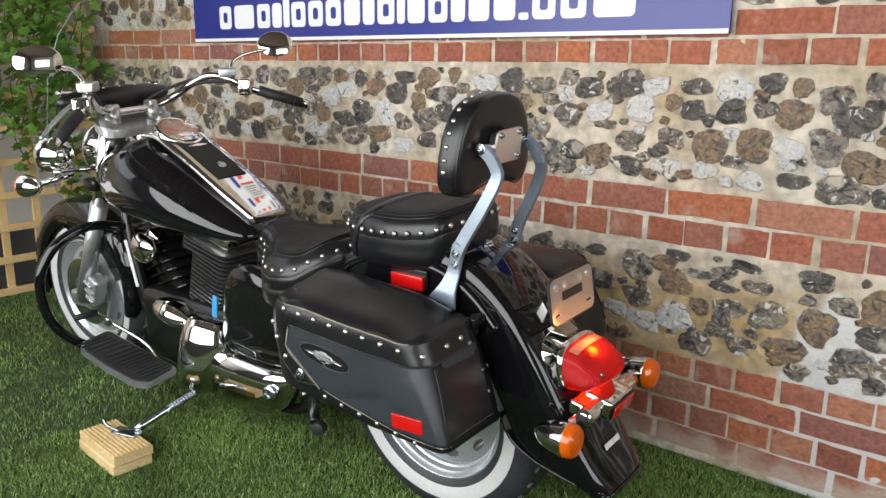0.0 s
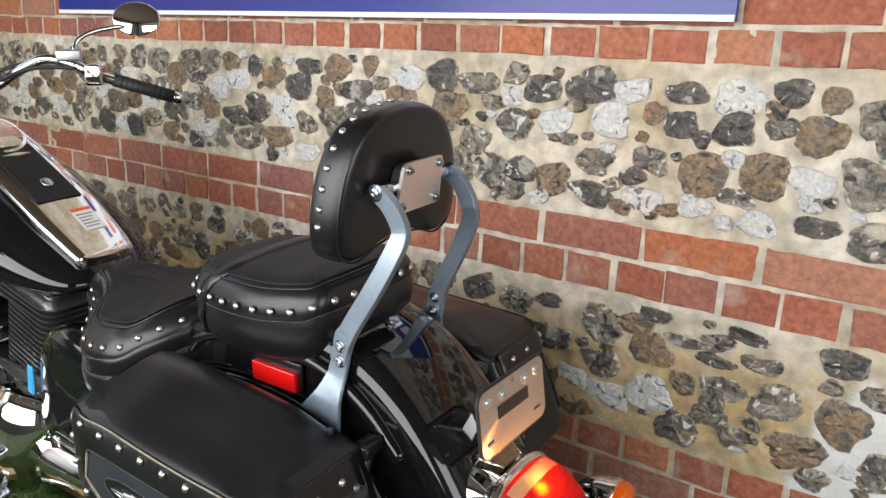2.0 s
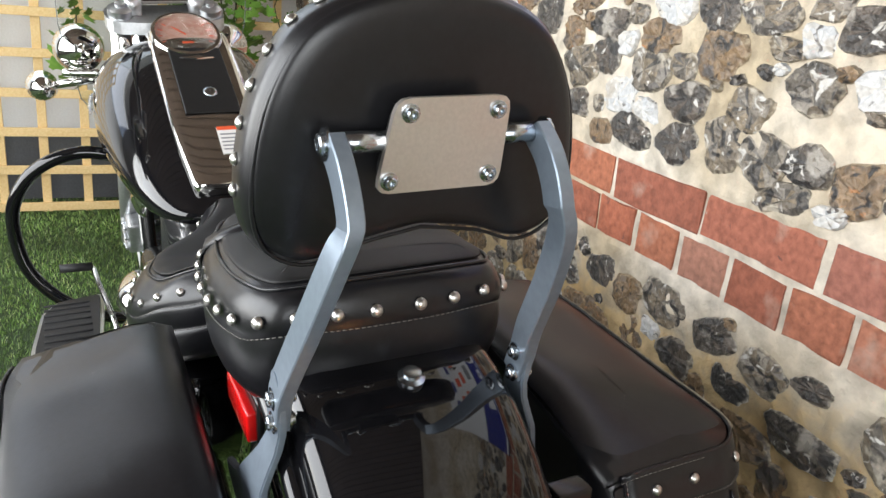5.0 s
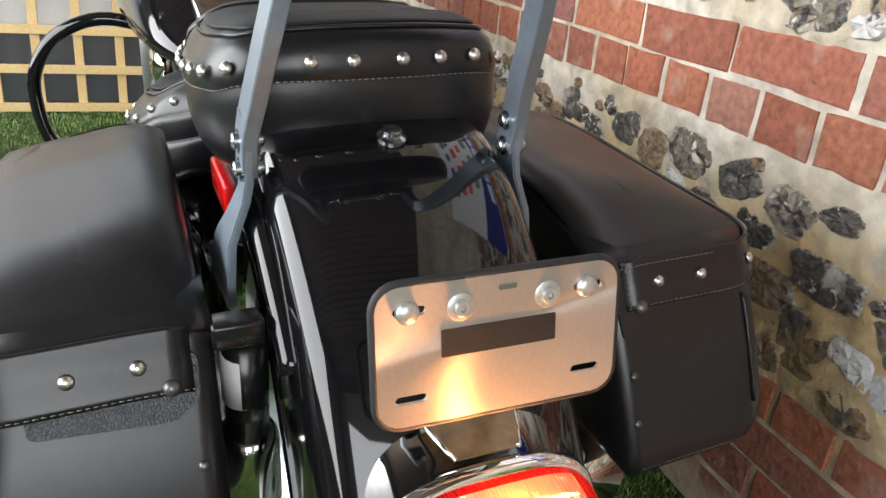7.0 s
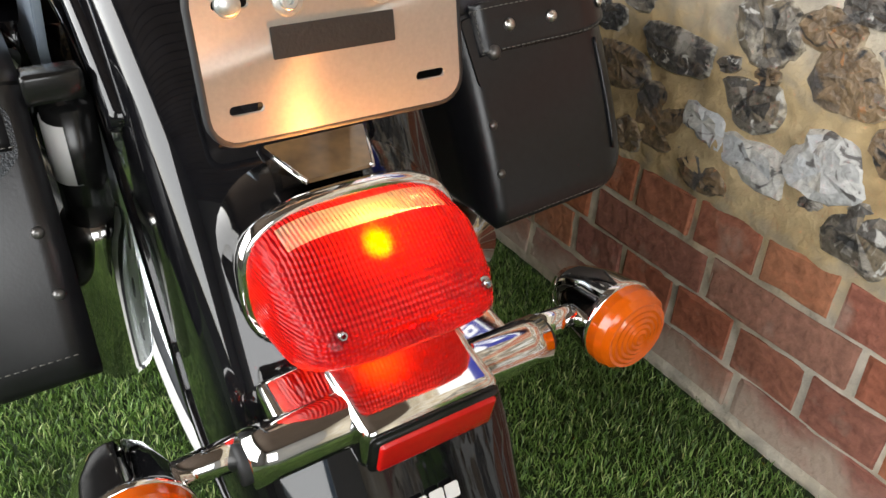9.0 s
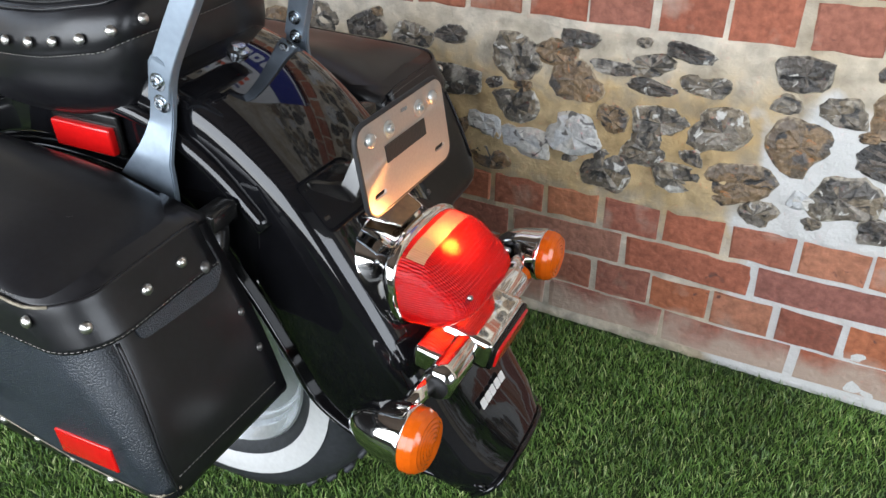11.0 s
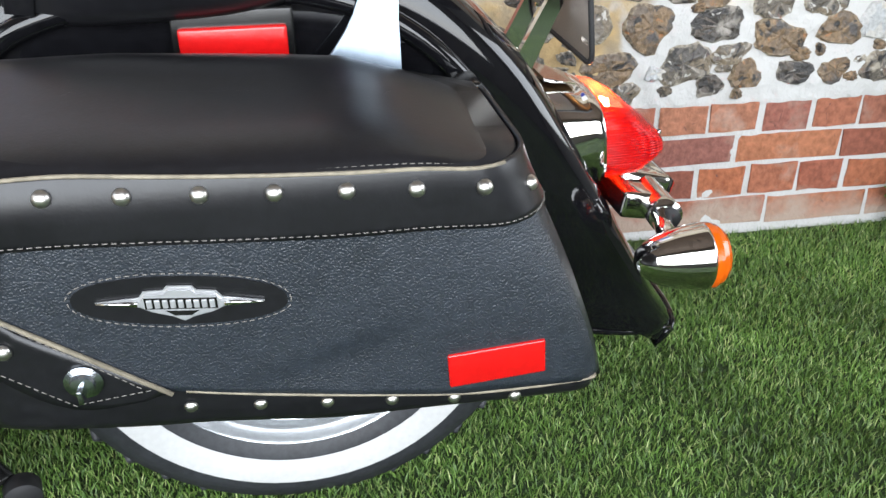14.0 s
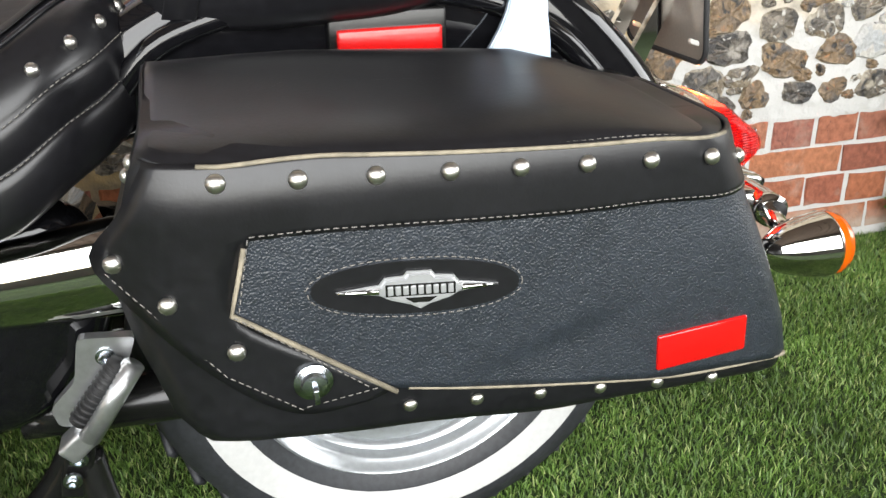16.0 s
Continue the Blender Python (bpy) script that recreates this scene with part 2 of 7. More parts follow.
def piece_mat(name, stops, scale, bump, bdist, rough, patch=None, foot=False, tones=(0.62, 1.30), rim=None, marble=()):
    """Brick or flint: each piece takes its own tone from Object Info's Random; stains and grain lie over it."""
    m = bpy.data.materials.new(name)
    m.use_nodes = True
    n, l = m.node_tree.nodes, m.node_tree.links
    p = n["Principled BSDF"]
    co, oi, geo = n.new("ShaderNodeTexCoord"), n.new("ShaderNodeObjectInfo"), n.new("ShaderNodeNewGeometry")
    tone = n.new("ShaderNodeMath")
    tone.operation = "ADD"
    l.new(oi.outputs["Random"], tone.inputs[0])
    l.new(geo.outputs["Random Per Island"], tone.inputs[1])
    fr = n.new("ShaderNodeMath")
    fr.operation = "FRACT"
    l.new(tone.outputs[0], fr.inputs[0])
    ramp = n.new("ShaderNodeValToRGB")
    els = ramp.color_ramp.elements
    while len(els) < len(stops):
        els.new(0.5)
    for e, (pos, c) in zip(els, stops):
        e.position, e.color = pos, (*c, 1)
    l.new(fr.outputs[0], ramp.inputs["Fac"])
    a, b = n.new("ShaderNodeTexNoise"), n.new("ShaderNodeTexNoise")
    for t, s, d in ((a, scale, 5), (b, scale * 7, 4)):
        t.inputs["Scale"].default_value, t.inputs["Detail"].default_value = s, d
        l.new(geo.outputs["Position"], t.inputs["Vector"])
    shade = n.new("ShaderNodeMapRange")
    shade.inputs["From Min"].default_value, shade.inputs["From Max"].default_value = 0.3, 0.7
    shade.inputs["To Min"].default_value, shade.inputs["To Max"].default_value = tones
    l.new(b.outputs["Fac"], shade.inputs["Value"])
    mul = n.new("ShaderNodeMix")
    mul.data_type, mul.blend_type = "RGBA", "MULTIPLY"
    mul.inputs["Factor"].default_value = 1.0
    l.new(ramp.outputs["Color"], mul.inputs["A"])
    l.new(shade.outputs["Result"], mul.inputs["B"])
    out = mul.outputs["Result"]
    if marble:
        v = n.new("ShaderNodeTexNoise")
        v.inputs["Scale"].default_value, v.inputs["Detail"].default_value, v.inputs["Distortion"].default_value = 27, 4, 1.6
        l.new(geo.outputs["Position"], v.inputs["Vector"])
        for lo, hi, pc in marble:
            pr, mx = n.new("ShaderNodeMapRange"), n.new("ShaderNodeMix")
            pr.inputs["From Min"].default_value, pr.inputs["From Max"].default_value = lo, hi
            l.new(v.outputs["Fac"], pr.inputs["Value"])
            mx.data_type = "RGBA"
            mx.inputs["B"].default_value = (*pc, 1)
            l.new(pr.outputs["Result"], mx.inputs["Factor"])
            l.new(out, mx.inputs["A"])
            out = mx.outputs["Result"]
    if patch:
        lo, hi, pc = patch
        pr = n.new("ShaderNodeMapRange")
        pr.inputs["From Min"].default_value, pr.inputs["From Max"].default_value = lo, hi
        l.new(a.outputs["Fac"], pr.inputs["Value"])
        mx = n.new("ShaderNodeMix")
        mx.data_type = "RGBA"
        mx.inputs["B"].default_value = (*pc, 1)
        l.new(pr.outputs["Result"], mx.inputs["Factor"])
        l.new(out, mx.inputs["A"])
        out = mx.outputs["Result"]
    if rim:
        at, rr, mx = n.new("ShaderNodeAttribute"), n.new("ShaderNodeMath"), n.new("ShaderNodeMix")
        at.attribute_name = "cortex"
        rr.operation, rr.use_clamp = "MULTIPLY_ADD", True
        rr.inputs[1].default_value = 1.6
        mr = n.new("ShaderNodeMapRange")
        mr.inputs["From Min"].default_value, mr.inputs["From Max"].default_value, mr.inputs["To Min"].default_value, mr.inputs["To Max"].default_value = 0.3, 0.7, -1.6, -0.5
        l.new(b.outputs["Fac"], mr.inputs["Value"])
        l.new(at.outputs["Fac"], rr.inputs[0])
        l.new(mr.outputs["Result"], rr.inputs[2])
        mx.data_type = "RGBA"
        mx.inputs["B"].default_value = (*rim, 1)
        l.new(rr.outputs[0], mx.inputs["Factor"])
        l.new(out, mx.inputs["A"])
        out = mx.outputs["Result"]
    if foot:
        # old limewash splashed along the lowest course
        sep, low, mx = n.new("ShaderNodeSeparateXYZ"), n.new("ShaderNodeMapRange"), n.new("ShaderNodeMix")
        l.new(geo.outputs["Position"], sep.inputs[0])
        jig = n.new("ShaderNodeMath")
        jig.operation, jig.inputs[1].default_value = "MULTIPLY_ADD", 0.22
        l.new(a.outputs["Fac"], jig.inputs[0])
        l.new(sep.outputs["Z"], jig.inputs[2])
        low.inputs["From Min"].default_value, low.inputs["From Max"].default_value = 0.215, 0.150
        l.new(jig.outputs[0], low.inputs["Value"])
        mx.data_type = "RGBA"
        mx.inputs["B"].default_value = (0.44, 0.33, 0.26, 1)
        l.new(low.outputs["Result"], mx.inputs["Factor"])
        l.new(out, mx.inputs["A"])
        out = mx.outputs["Result"]
    l.new(out, p.inputs["Base Color"])
    p.inputs["Roughness"].default_value = rough
    bp = n.new("ShaderNodeBump")
    bp.inputs["Strength"].default_value, bp.inputs["Distance"].default_value = bump, bdist
    l.new(b.outputs["Fac"], bp.inputs["Height"])
    l.new(bp.outputs["Normal"], p.inputs["Normal"])
    return m


BRICK = piece_mat("old_red_brick", ((0.0, (0.25, 0.085, 0.055)), (0.2, (0.38, 0.12, 0.065)), (0.36, (0.29, 0.115, 0.088)), (0.52, (0.42, 0.14, 0.062)), (0.66, (0.34, 0.13, 0.082)), (0.80, (0.26, 0.105, 0.088)), (0.90, (0.43, 0.165, 0.08)), (1.0, (0.36, 0.17, 0.12))),
                  11, 1.0, 0.005, 0.85, (0.60, 0.84, (0.50, 0.39, 0.32)), True, (0.72, 1.22), marble=((0.33, 0.25, (0.15, 0.065, 0.05)),))
PALE, INK = (0.58, 0.56, 0.52), (0.034, 0.032, 0.031)
FLINT = piece_mat("knapped_flint", ((0.0, (0.075, 0.068, 0.06)), (0.25, (0.16, 0.135, 0.105)), (0.45, (0.24, 0.19, 0.13)), (0.62, (0.11, 0.10, 0.092)), (0.8, (0.30, 0.265, 0.22)), (1.0, (0.19, 0.16, 0.125))),
                  15, 0.9, 0.007, 0.42, (0.60, 0.66, (0.46, 0.41, 0.33)), rim=(0.52, 0.46, 0.36), marble=((0.45, 0.36, INK), (0.60, 0.66, PALE)))
FLINTDARK = piece_mat("dark_flint", ((0.0, (0.045, 0.043, 0.043)), (0.5, (0.085, 0.075, 0.066)), (1.0, (0.13, 0.105, 0.085))), 17, 0.9, 0.007, 0.36, (0.60, 0.66, (0.34, 0.31, 0.27)), rim=(0.50, 0.46, 0.39), marble=((0.44, 0.35, INK), (0.63, 0.67, PALE)))
FLINTWHITE = piece_mat("chalky_flint", ((0.0, (0.60, 0.58, 0.54)), (0.5, (0.52, 0.53, 0.54)), (1.0, (0.62, 0.58, 0.52))), 16, 0.7, 0.006, 0.55, (0.62, 0.68, (0.42, 0.38, 0.33)), tones=(0.75, 1.12), marble=((0.39, 0.34, (0.14, 0.13, 0.125)),))
FLINTBROWN = piece_mat("brown_flint", ((0.0, (0.17, 0.115, 0.07)), (0.5, (0.26, 0.175, 0.10)), (1.0, (0.16, 0.125, 0.095))), 15, 0.9, 0.007, 0.42, (0.58, 0.64, (0.10, 0.09, 0.085)), rim=(0.46, 0.38, 0.27), marble=((0.43, 0.35, INK), (0.64, 0.68, (0.36, 0.17, 0.07))))


def mortar_mat():
    """Sandy lime mortar, with a patch of fresh white pointing that has a ragged edge."""
    m = bpy.data.materials.new("lime_mortar")
    m.use_nodes = True
    n, l = m.node_tree.nodes, m.node_tree.links
    p = n["Principled BSDF"]
    geo, sep = n.new("ShaderNodeNewGeometry"), n.new("ShaderNodeSeparateXYZ")
    l.new(geo.outputs["Position"], sep.inputs[0])
    big, mid, fine = (n.new("ShaderNodeTexNoise") for _ in range(3))
    for t, s, d in ((big, 3.2, 4), (mid, 26, 6), (fine, 160, 4)):
        t.inputs["Scale"].default_value, t.inputs["Detail"].default_value = s, d
        l.new(geo.outputs["Position"], t.inputs["Vector"])
    ramp = n.new("ShaderNodeValToRGB")
    els = ramp.color_ramp.elements
    els[0].position, els[1].position = 0.36, 0.62
    els[0].color, els[1].color = (0.47, 0.385, 0.265, 1), (0.66, 0.595, 0.50, 1)
    l.new(big.outputs["Fac"], ramp.inputs["Fac"])
    spots = n.new("ShaderNodeMapRange")
    for k, v in (("From Min", 0.3), ("From Max", 0.66), ("To Min", 0.62), ("To Max", 1.12)):
        spots.inputs[k].default_value = v
    l.new(mid.outputs["Fac"], spots.inputs["Value"])
    mul = n.new("ShaderNodeMix")
    mul.data_type, mul.blend_type = "RGBA", "MULTIPLY"
    mul.inputs["Factor"].default_value = 1.0
    l.new(ramp.outputs["Color"], mul.inputs["A"])
    l.new(spots.outputs["Result"], mul.inputs["B"])

    def bump_box(sock, lo, hi):
        a, b, c = (n.new("ShaderNodeMath") for _ in range(3))
        a.operation, b.operation, c.operation = "SUBTRACT", "ABSOLUTE", "MULTIPLY_ADD"
        a.inputs[1].default_value = (lo + hi) / 2
        l.new(sock, a.inputs[0])
        l.new(a.outputs[0], b.inputs[0])
        l.new(b.outputs[0], c.inputs[0])
        c.inputs[1].default_value, c.inputs[2].default_value = -1, (hi - lo) / 2
        return c.outputs[0]

    # older ochre mortar low in the wall
    ox, oz = bump_box(sep.outputs["X"], -3.4, -0.50), bump_box(sep.outputs["Z"], 0.30, 0.56)
    omn, ojig, oedge, ochre = n.new("ShaderNodeMath"), n.new("ShaderNodeMath"), n.new("ShaderNodeMapRange"), n.new("ShaderNodeMix")
    omn.operation, ojig.operation = "MINIMUM", "MULTIPLY_ADD"
    l.new(ox, omn.inputs[0])
    l.new(oz, omn.inputs[1])
    l.new(mid.outputs["Fac"], ojig.inputs[0])
    ojig.inputs[1].default_value = 0.2
    l.new(omn.outputs[0], ojig.inputs[2])
    oedge.inputs["From Min"].default_value, oedge.inputs["From Max"].default_value = 0.06, 0.15
    l.new(ojig.outputs[0], oedge.inputs["Value"])
    ochre.data_type = "RGBA"
    ochre.inputs["A"].default_value, ochre.inputs["B"].default_value = (1, 1, 1, 1), (0.92, 0.78, 0.54, 1)
    l.new(oedge.outputs["Result"], ochre.inputs["Factor"])
    mul2 = n.new("ShaderNodeMix")
    mul2.data_type, mul2.blend_type = "RGBA", "MULTIPLY"
    mul2.inputs["Factor"].default_value = 1.0
    l.new(mul.outputs["Result"], mul2.inputs["A"])
    l.new(ochre.outputs["Result"], mul2.inputs["B"])
    mul = mul2
    bx, bz = bump_box(sep.outputs["X"], -0.52, 1.2), bump_box(sep.outputs["Z"], -0.1, 0.56)
    mn, jig, edge = n.new("ShaderNodeMath"), n.new("ShaderNodeMath"), n.new("ShaderNodeMapRange")
    mn.operation, jig.operation = "MINIMUM", "MULTIPLY_ADD"
    l.new(bx, mn.inputs[0])
    l.new(bz, mn.inputs[1])
    wob = n.new("ShaderNodeTexNoise")
    wob.inputs["Scale"].default_value, wob.inputs["Detail"].default_value = 9, 3
    l.new(geo.outputs["Position"], wob.inputs["Vector"])
    l.new(wob.outputs["Fac"], jig.inputs[0])
    jig.inputs[1].default_value = 0.22
    l.new(mn.outputs[0], jig.inputs[2])
    edge.inputs["From Min"].default_value, edge.inputs["From Max"].default_value = 0.10, 0.13
    l.new(jig.outputs[0], edge.inputs["Value"])
    white = n.new("ShaderNodeMix")
    white.data_type = "RGBA"
    white.inputs["B"].default_value = (0.62, 0.61, 0.59, 1)
    l.new(edge.outputs["Result"], white.inputs["Factor"])
    l.new(mul.outputs["Result"], white.inputs["A"])
    l.new(white.outputs["Result"], p.inputs["Base Color"])
    p.inputs["Roughness"].default_value = 0.92
    bp, bp2 = n.new("ShaderNodeBump"), n.new("ShaderNodeBump")
    bp.inputs["Strength"].default_value, bp.inputs["Distance"].default_value = 0.8, 0.012
    bp2.inputs["Strength"].default_value, bp2.inputs["Distance"].default_value = 0.6, 0.003
    l.new(mid.outputs["Fac"], bp.inputs["Height"])
    l.new(fine.outputs["Fac"], bp2.inputs["Height"])
    l.new(bp.outputs["Normal"], bp2.inputs["Normal"])
    l.new(bp2.outputs["Normal"], p.inputs["Normal"])
    return m


MORTAR = mortar_mat()


def grass_mat():
    m = bpy.data.materials.new("plastic_grass_blade")
    m.use_nodes = True
    n, l = m.node_tree.nodes, m.node_tree.links
    p = n["Principled BSDF"]
    geo, ramp = n.new("ShaderNodeNewGeometry"), n.new("ShaderNodeValToRGB")
    els = ramp.color_ramp.elements
    for _ in range(2):
        els.new(0.5)
    for e, (pos, c) in zip(els, ((0.0, (0.062, 0.130, 0.024)), (0.5, (0.110, 0.205, 0.038)), (0.82, (0.19, 0.31, 0.070)), (1.0, (0.42, 0.48, 0.20)))):
        e.position, e.color = pos, (*c, 1)
    l.new(geo.outputs["Random Per Island"], ramp.inputs["Fac"])
    big, mp, mul = n.new("ShaderNodeTexNoise"), n.new("ShaderNodeMapRange"), n.new("ShaderNodeMix")
    big.inputs["Scale"].default_value = 3.2
    l.new(geo.outputs["Position"], big.inputs["Vector"])
    mp.inputs["From Min"].default_value, mp.inputs["From Max"].default_value, mp.inputs["To Min"].default_value, mp.inputs["To Max"].default_value = 0.35, 0.65, 0.66, 1.34
    l.new(big.outputs["Fac"], mp.inputs["Value"])
    mul.data_type, mul.blend_type = "RGBA", "MULTIPLY"
    mul.inputs["Factor"].default_value = 1.0
    l.new(ramp.outputs["Color"], mul.inputs["A"])
    l.new(mp.outputs["Result"], mul.inputs["B"])
    l.new(mul.outputs["Result"], p.inputs["Base Color"])
    p.inputs["Roughness"].default_value = 0.45
    return m


TURF = grass_mat()


# ---- shape helpers ----
def smooth_all(bm, on=True):
    for f in bm.faces:
        f.smooth = on


def part(name, bm, material, parent=None, label="", smooth=True, sharp=None, sub=0):
    """Links a bmesh as one mesh object, under a thing or a part."""
    bmesh.ops.recalc_face_normals(bm, faces=bm.faces)
    smooth_all(bm, smooth)
    if sharp is not None:
        lim = radians(sharp)
        for e in bm.edges:
            if len(e.link_faces) == 2 and e.calc_face_angle(0) > lim:
                e.smooth = False
    me = bpy.data.meshes.new(name)
    bm.to_mesh(me)
    bm.free()
    me.materials.append(material)
    ob = new(name, me)
    if parent:
        ob.parent = parent
    if sub:
        md = ob.modifiers.new("round", "SUBSURF")
        md.levels = md.render_levels = sub
    if label:
        ob["label"] = label
    return ob


def share(name, src, m, parent=None):
    """Another object on the mesh of src."""
    ob = new(name, src.data)
    ob.parent = parent
    ob.matrix_basis = m
    return ob


def rings(bm, loops, close=True, cap=True):
    """Skins closed loops of equal length."""
    vs = [[bm.verts.new(p) for p in lp] for lp in loops]
    k = len(vs[0])
    for a, b in zip(vs, vs[1:]):
        for i in range(k if close else k - 1):
            bm.faces.new((a[i], a[(i + 1) % k], b[(i + 1) % k], b[i]))
    if cap and close:
        bm.faces.new(vs[0][::-1])
        bm.faces.new(vs[-1])
    return vs


def spline(pts, n=8):
    """A smooth line through the points."""
    pts = [Vector(p) for p in pts]
    out = []
    for i in range(len(pts) - 1):
        p0, p1, p2, p3 = pts[max(i - 1, 0)], pts[i], pts[i + 1], pts[min(i + 2, len(pts) - 1)]
        for j in range(n):
            t = j / n
            out.append(0.5 * ((2 * p1) + (p2 - p0) * t + (2 * p0 - 5 * p1 + 4 * p2 - p3) * t * t + (3 * p1 - p0 - 3 * p2 + p3) * t ** 3))
    out.append(pts[-1])
    return out


def tube(pts, r, seg=12, n=8, bm=None, flat=None):
    """A round (or flat, half-sizes (a, b)) rod along a smooth line. r: one radius or two, start and end."""
    bm = bm or bmesh.new()
    line = spline(pts, n) if n > 1 else [Vector(p) for p in pts]
    r0, r1 = r if isinstance(r, tuple) else (r, r)
    loops, side = [], None
    for i, p in enumerate(line):
        d = (line[min(i + 1, len(line) - 1)] - line[max(i - 1, 0)]).normalized()
        ref = side if side else (Vector((0, 0, 1)) if abs(d.z) < 0.9 else Vector((1, 0, 0)))
        a = (ref - d * ref.dot(d)).normalized()
        side = a
        b = d.cross(a)
        rr = r0 + (r1 - r0) * i / max(1, len(line) - 1)
        loops.append([p + a * (rr * math.cos(2 * math.pi * k / seg)) + b * (rr * math.sin(2 * math.pi * k / seg)) for k in range(seg)])
    rings(bm, loops)
    return bm


def lathe(profile, seg=32, origin=(0, 0, 0), axis=(0, 1, 0), bm=None, cap=True):
    """Turns (radius, height) pairs about an axis."""
    bm = bm or bmesh.new()
    q = Vector((0, 0, 1)).rotation_difference(Vector(axis))
    o = Vector(origin)
    loops = [[o + q @ Vector((r * math.cos(2 * math.pi * k / seg), r * math.sin(2 * math.pi * k / seg), h)) for k in range(seg)] for r, h in profile]
    rings(bm, loops, cap=cap)
    return bm


def box(c, s, bevel=0.0, m=None, bm=None, seg=2):
    bm = bm or bmesh.new()
    mm = Matrix.Translation(c) @ (m or Matrix()) @ Matrix.Diagonal((*s, 1))
    vs = bmesh.ops.create_cube(bm, size=1, matrix=mm)["verts"]
    if bevel:
        es = {e for v in vs for e in v.link_edges}
        bmesh.ops.bevel(bm, geom=list(es), offset=bevel, segments=seg, affect="EDGES", profile=0.6)
    return bm


def slab(outline, holes, depth, to3, bevel=0.0):
    """A flat plate with holes: 2D loops filled, given depth. to3(a, b, h) places a corner."""
    bm = bmesh.new()
    es = []
    for lp in [outline, *holes]:
        vs = [bm.verts.new(to3(a, b, 0)) for a, b in lp]
        es += [bm.edges.new((vs[i], vs[(i + 1) % len(vs)])) for i in range(len(vs))]
    bmesh.ops.triangle_fill(bm, edges=es, use_beauty=True, use_dissolve=False)
    off = Vector(to3(0, 0, depth)) - Vector(to3(0, 0, 0))
    ext = bmesh.ops.extrude_face_region(bm, geom=bm.faces[:])
    bmesh.ops.translate(bm, vec=off, verts=[v for v in ext["geom"] if isinstance(v, bmesh.types.BMVert)])
    return bm


def rrect(cx, cy, w, h, r, n=5):
    out = []
    for sx, sy, a0 in ((1, 1, 0), (-1, 1, 90), (-1, -1, 180), (1, -1, 270)):
        for k in range(n + 1):
            a = radians(a0 + 90 * k / n)
            out.append((cx + sx * (w / 2 - r) + r * math.cos(a), cy + sy * (h / 2 - r) + r * math.sin(a)))
    return out


def round_poly(pts, r, n=3):
    """A closed polygon with its corners rounded."""
    out = []
    pts = [Vector(p) for p in pts]
    for i, p in enumerate(pts):
        a, b = (pts[i - 1] - p), (pts[(i + 1) % len(pts)] - p)
        ra, rb = min(r, a.length * 0.45), min(r, b.length * 0.45)
        s, e = p + a.normalized() * ra, p + b.normalized() * rb
        for k in range(n + 1):
            t = k / n
            out.append((1 - t) ** 2 * s + 2 * t * (1 - t) * p + t * t * e)
    return out


def lerp_table(table, u):
    """Reads a table of rows (u, a, b, ...) between its rows, smoothly."""
    if u <= table[0][0]:
        return table[0][1:]
    for a, b in zip(table, table[1:]):
        if u <= b[0]:
            t = (u - a[0]) / (b[0] - a[0])
            t = t * t * (3 - 2 * t) * 0.5 + t * 0.5
            return tuple(x + (y - x) * t for x, y in zip(a[1:], b[1:]))
    return table[-1][1:]


# ---- the setting ----
WALL_Y = 2.2
X0, X1, ZTOP = -4.35, 2.6, 3.0


def solid(name, lo, hi, material, label, bevel=0.0):
    c = [(a + b) / 2 for a, b in zip(lo, hi)]
    s = [b - a for a, b in zip(lo, hi)]
    return tagged(part(name, box(c, s, bevel), material, smooth=False), label, kind="structure")


def ground_sheet():
    bm = bmesh.new()
    bmesh.ops.create_grid(bm, x_segments=2, y_segments=2, size=60, matrix=Matrix.Translation((0, 0, 0)))
    return tagged(part("ground", bm, GROUND), "green artificial turf laid flat over the floor", kind="structure")


ground_sheet()


def mortar_wall():
    """The mortar bed of the wall: an uneven sheet, deeper behind the brick courses, on a thick core."""
    nx, nz = 760, 220
    xa, xb, za, zb = X0, 1.6, 0.0, 1.75
    co, faces = [], []
    for j in range(nz + 1):
        z = za + (zb - za) * j / nz
        brick = z < 0.325 or 0.662 < z < 0.832 or 1.19 < z < 1.343
        for i in range(nx + 1):
            x = xa + (xb - xa) * i / nx
            d = noise.noise((x * 9, z * 9, 3.1)) * 0.006 + noise.noise((x * 34, z * 34, 7.7)) * 0.0065
            co.append((x, WALL_Y + (0.007 if brick else 0.003) + d * (0.40 if brick else 1.0), z))
    for j in range(nz):
        k = j * (nx + 1)
        faces += [(k + i, k + i + 1, k + i + nx + 2, k + i + nx + 1) for i in range(nx)]
    me = bpy.data.meshes.new("mortar")
    me.from_pydata(co, [], faces)
    bm = bmesh.new()
    bm.from_mesh(me)
    return bm


wall = new("wall_north")
tagged(wall, "old wall of flint bands between red brick courses", kind="structure")
part("mortar_bed", mortar_wall(), MORTAR, wall)
part("wall_core", box(((X0 + X1) / 2, WALL_Y + 0.17, ZTOP / 2), (X1 - X0, 0.3, ZTOP), 0), MORTAR, wall, smooth=False)
# the boarding is real; its high opening is added for the west lamp
bm = slab([(-3.0, 0.0), (WALL_Y + 0.3, 0.0), (WALL_Y + 0.3, ZTOP), (-3.0, ZTOP)], [[(-1.2, 1.72), (1.8, 1.72), (1.8, 2.68), (-1.2, 2.68)]], 0.12, lambda a, b, h: Vector((X0 - h, a, b)))
tagged(part("wall_west", bm, PANEL, smooth=False), "white boarded end wall behind the trellis, with an added high opening for a lamp", kind="structure")
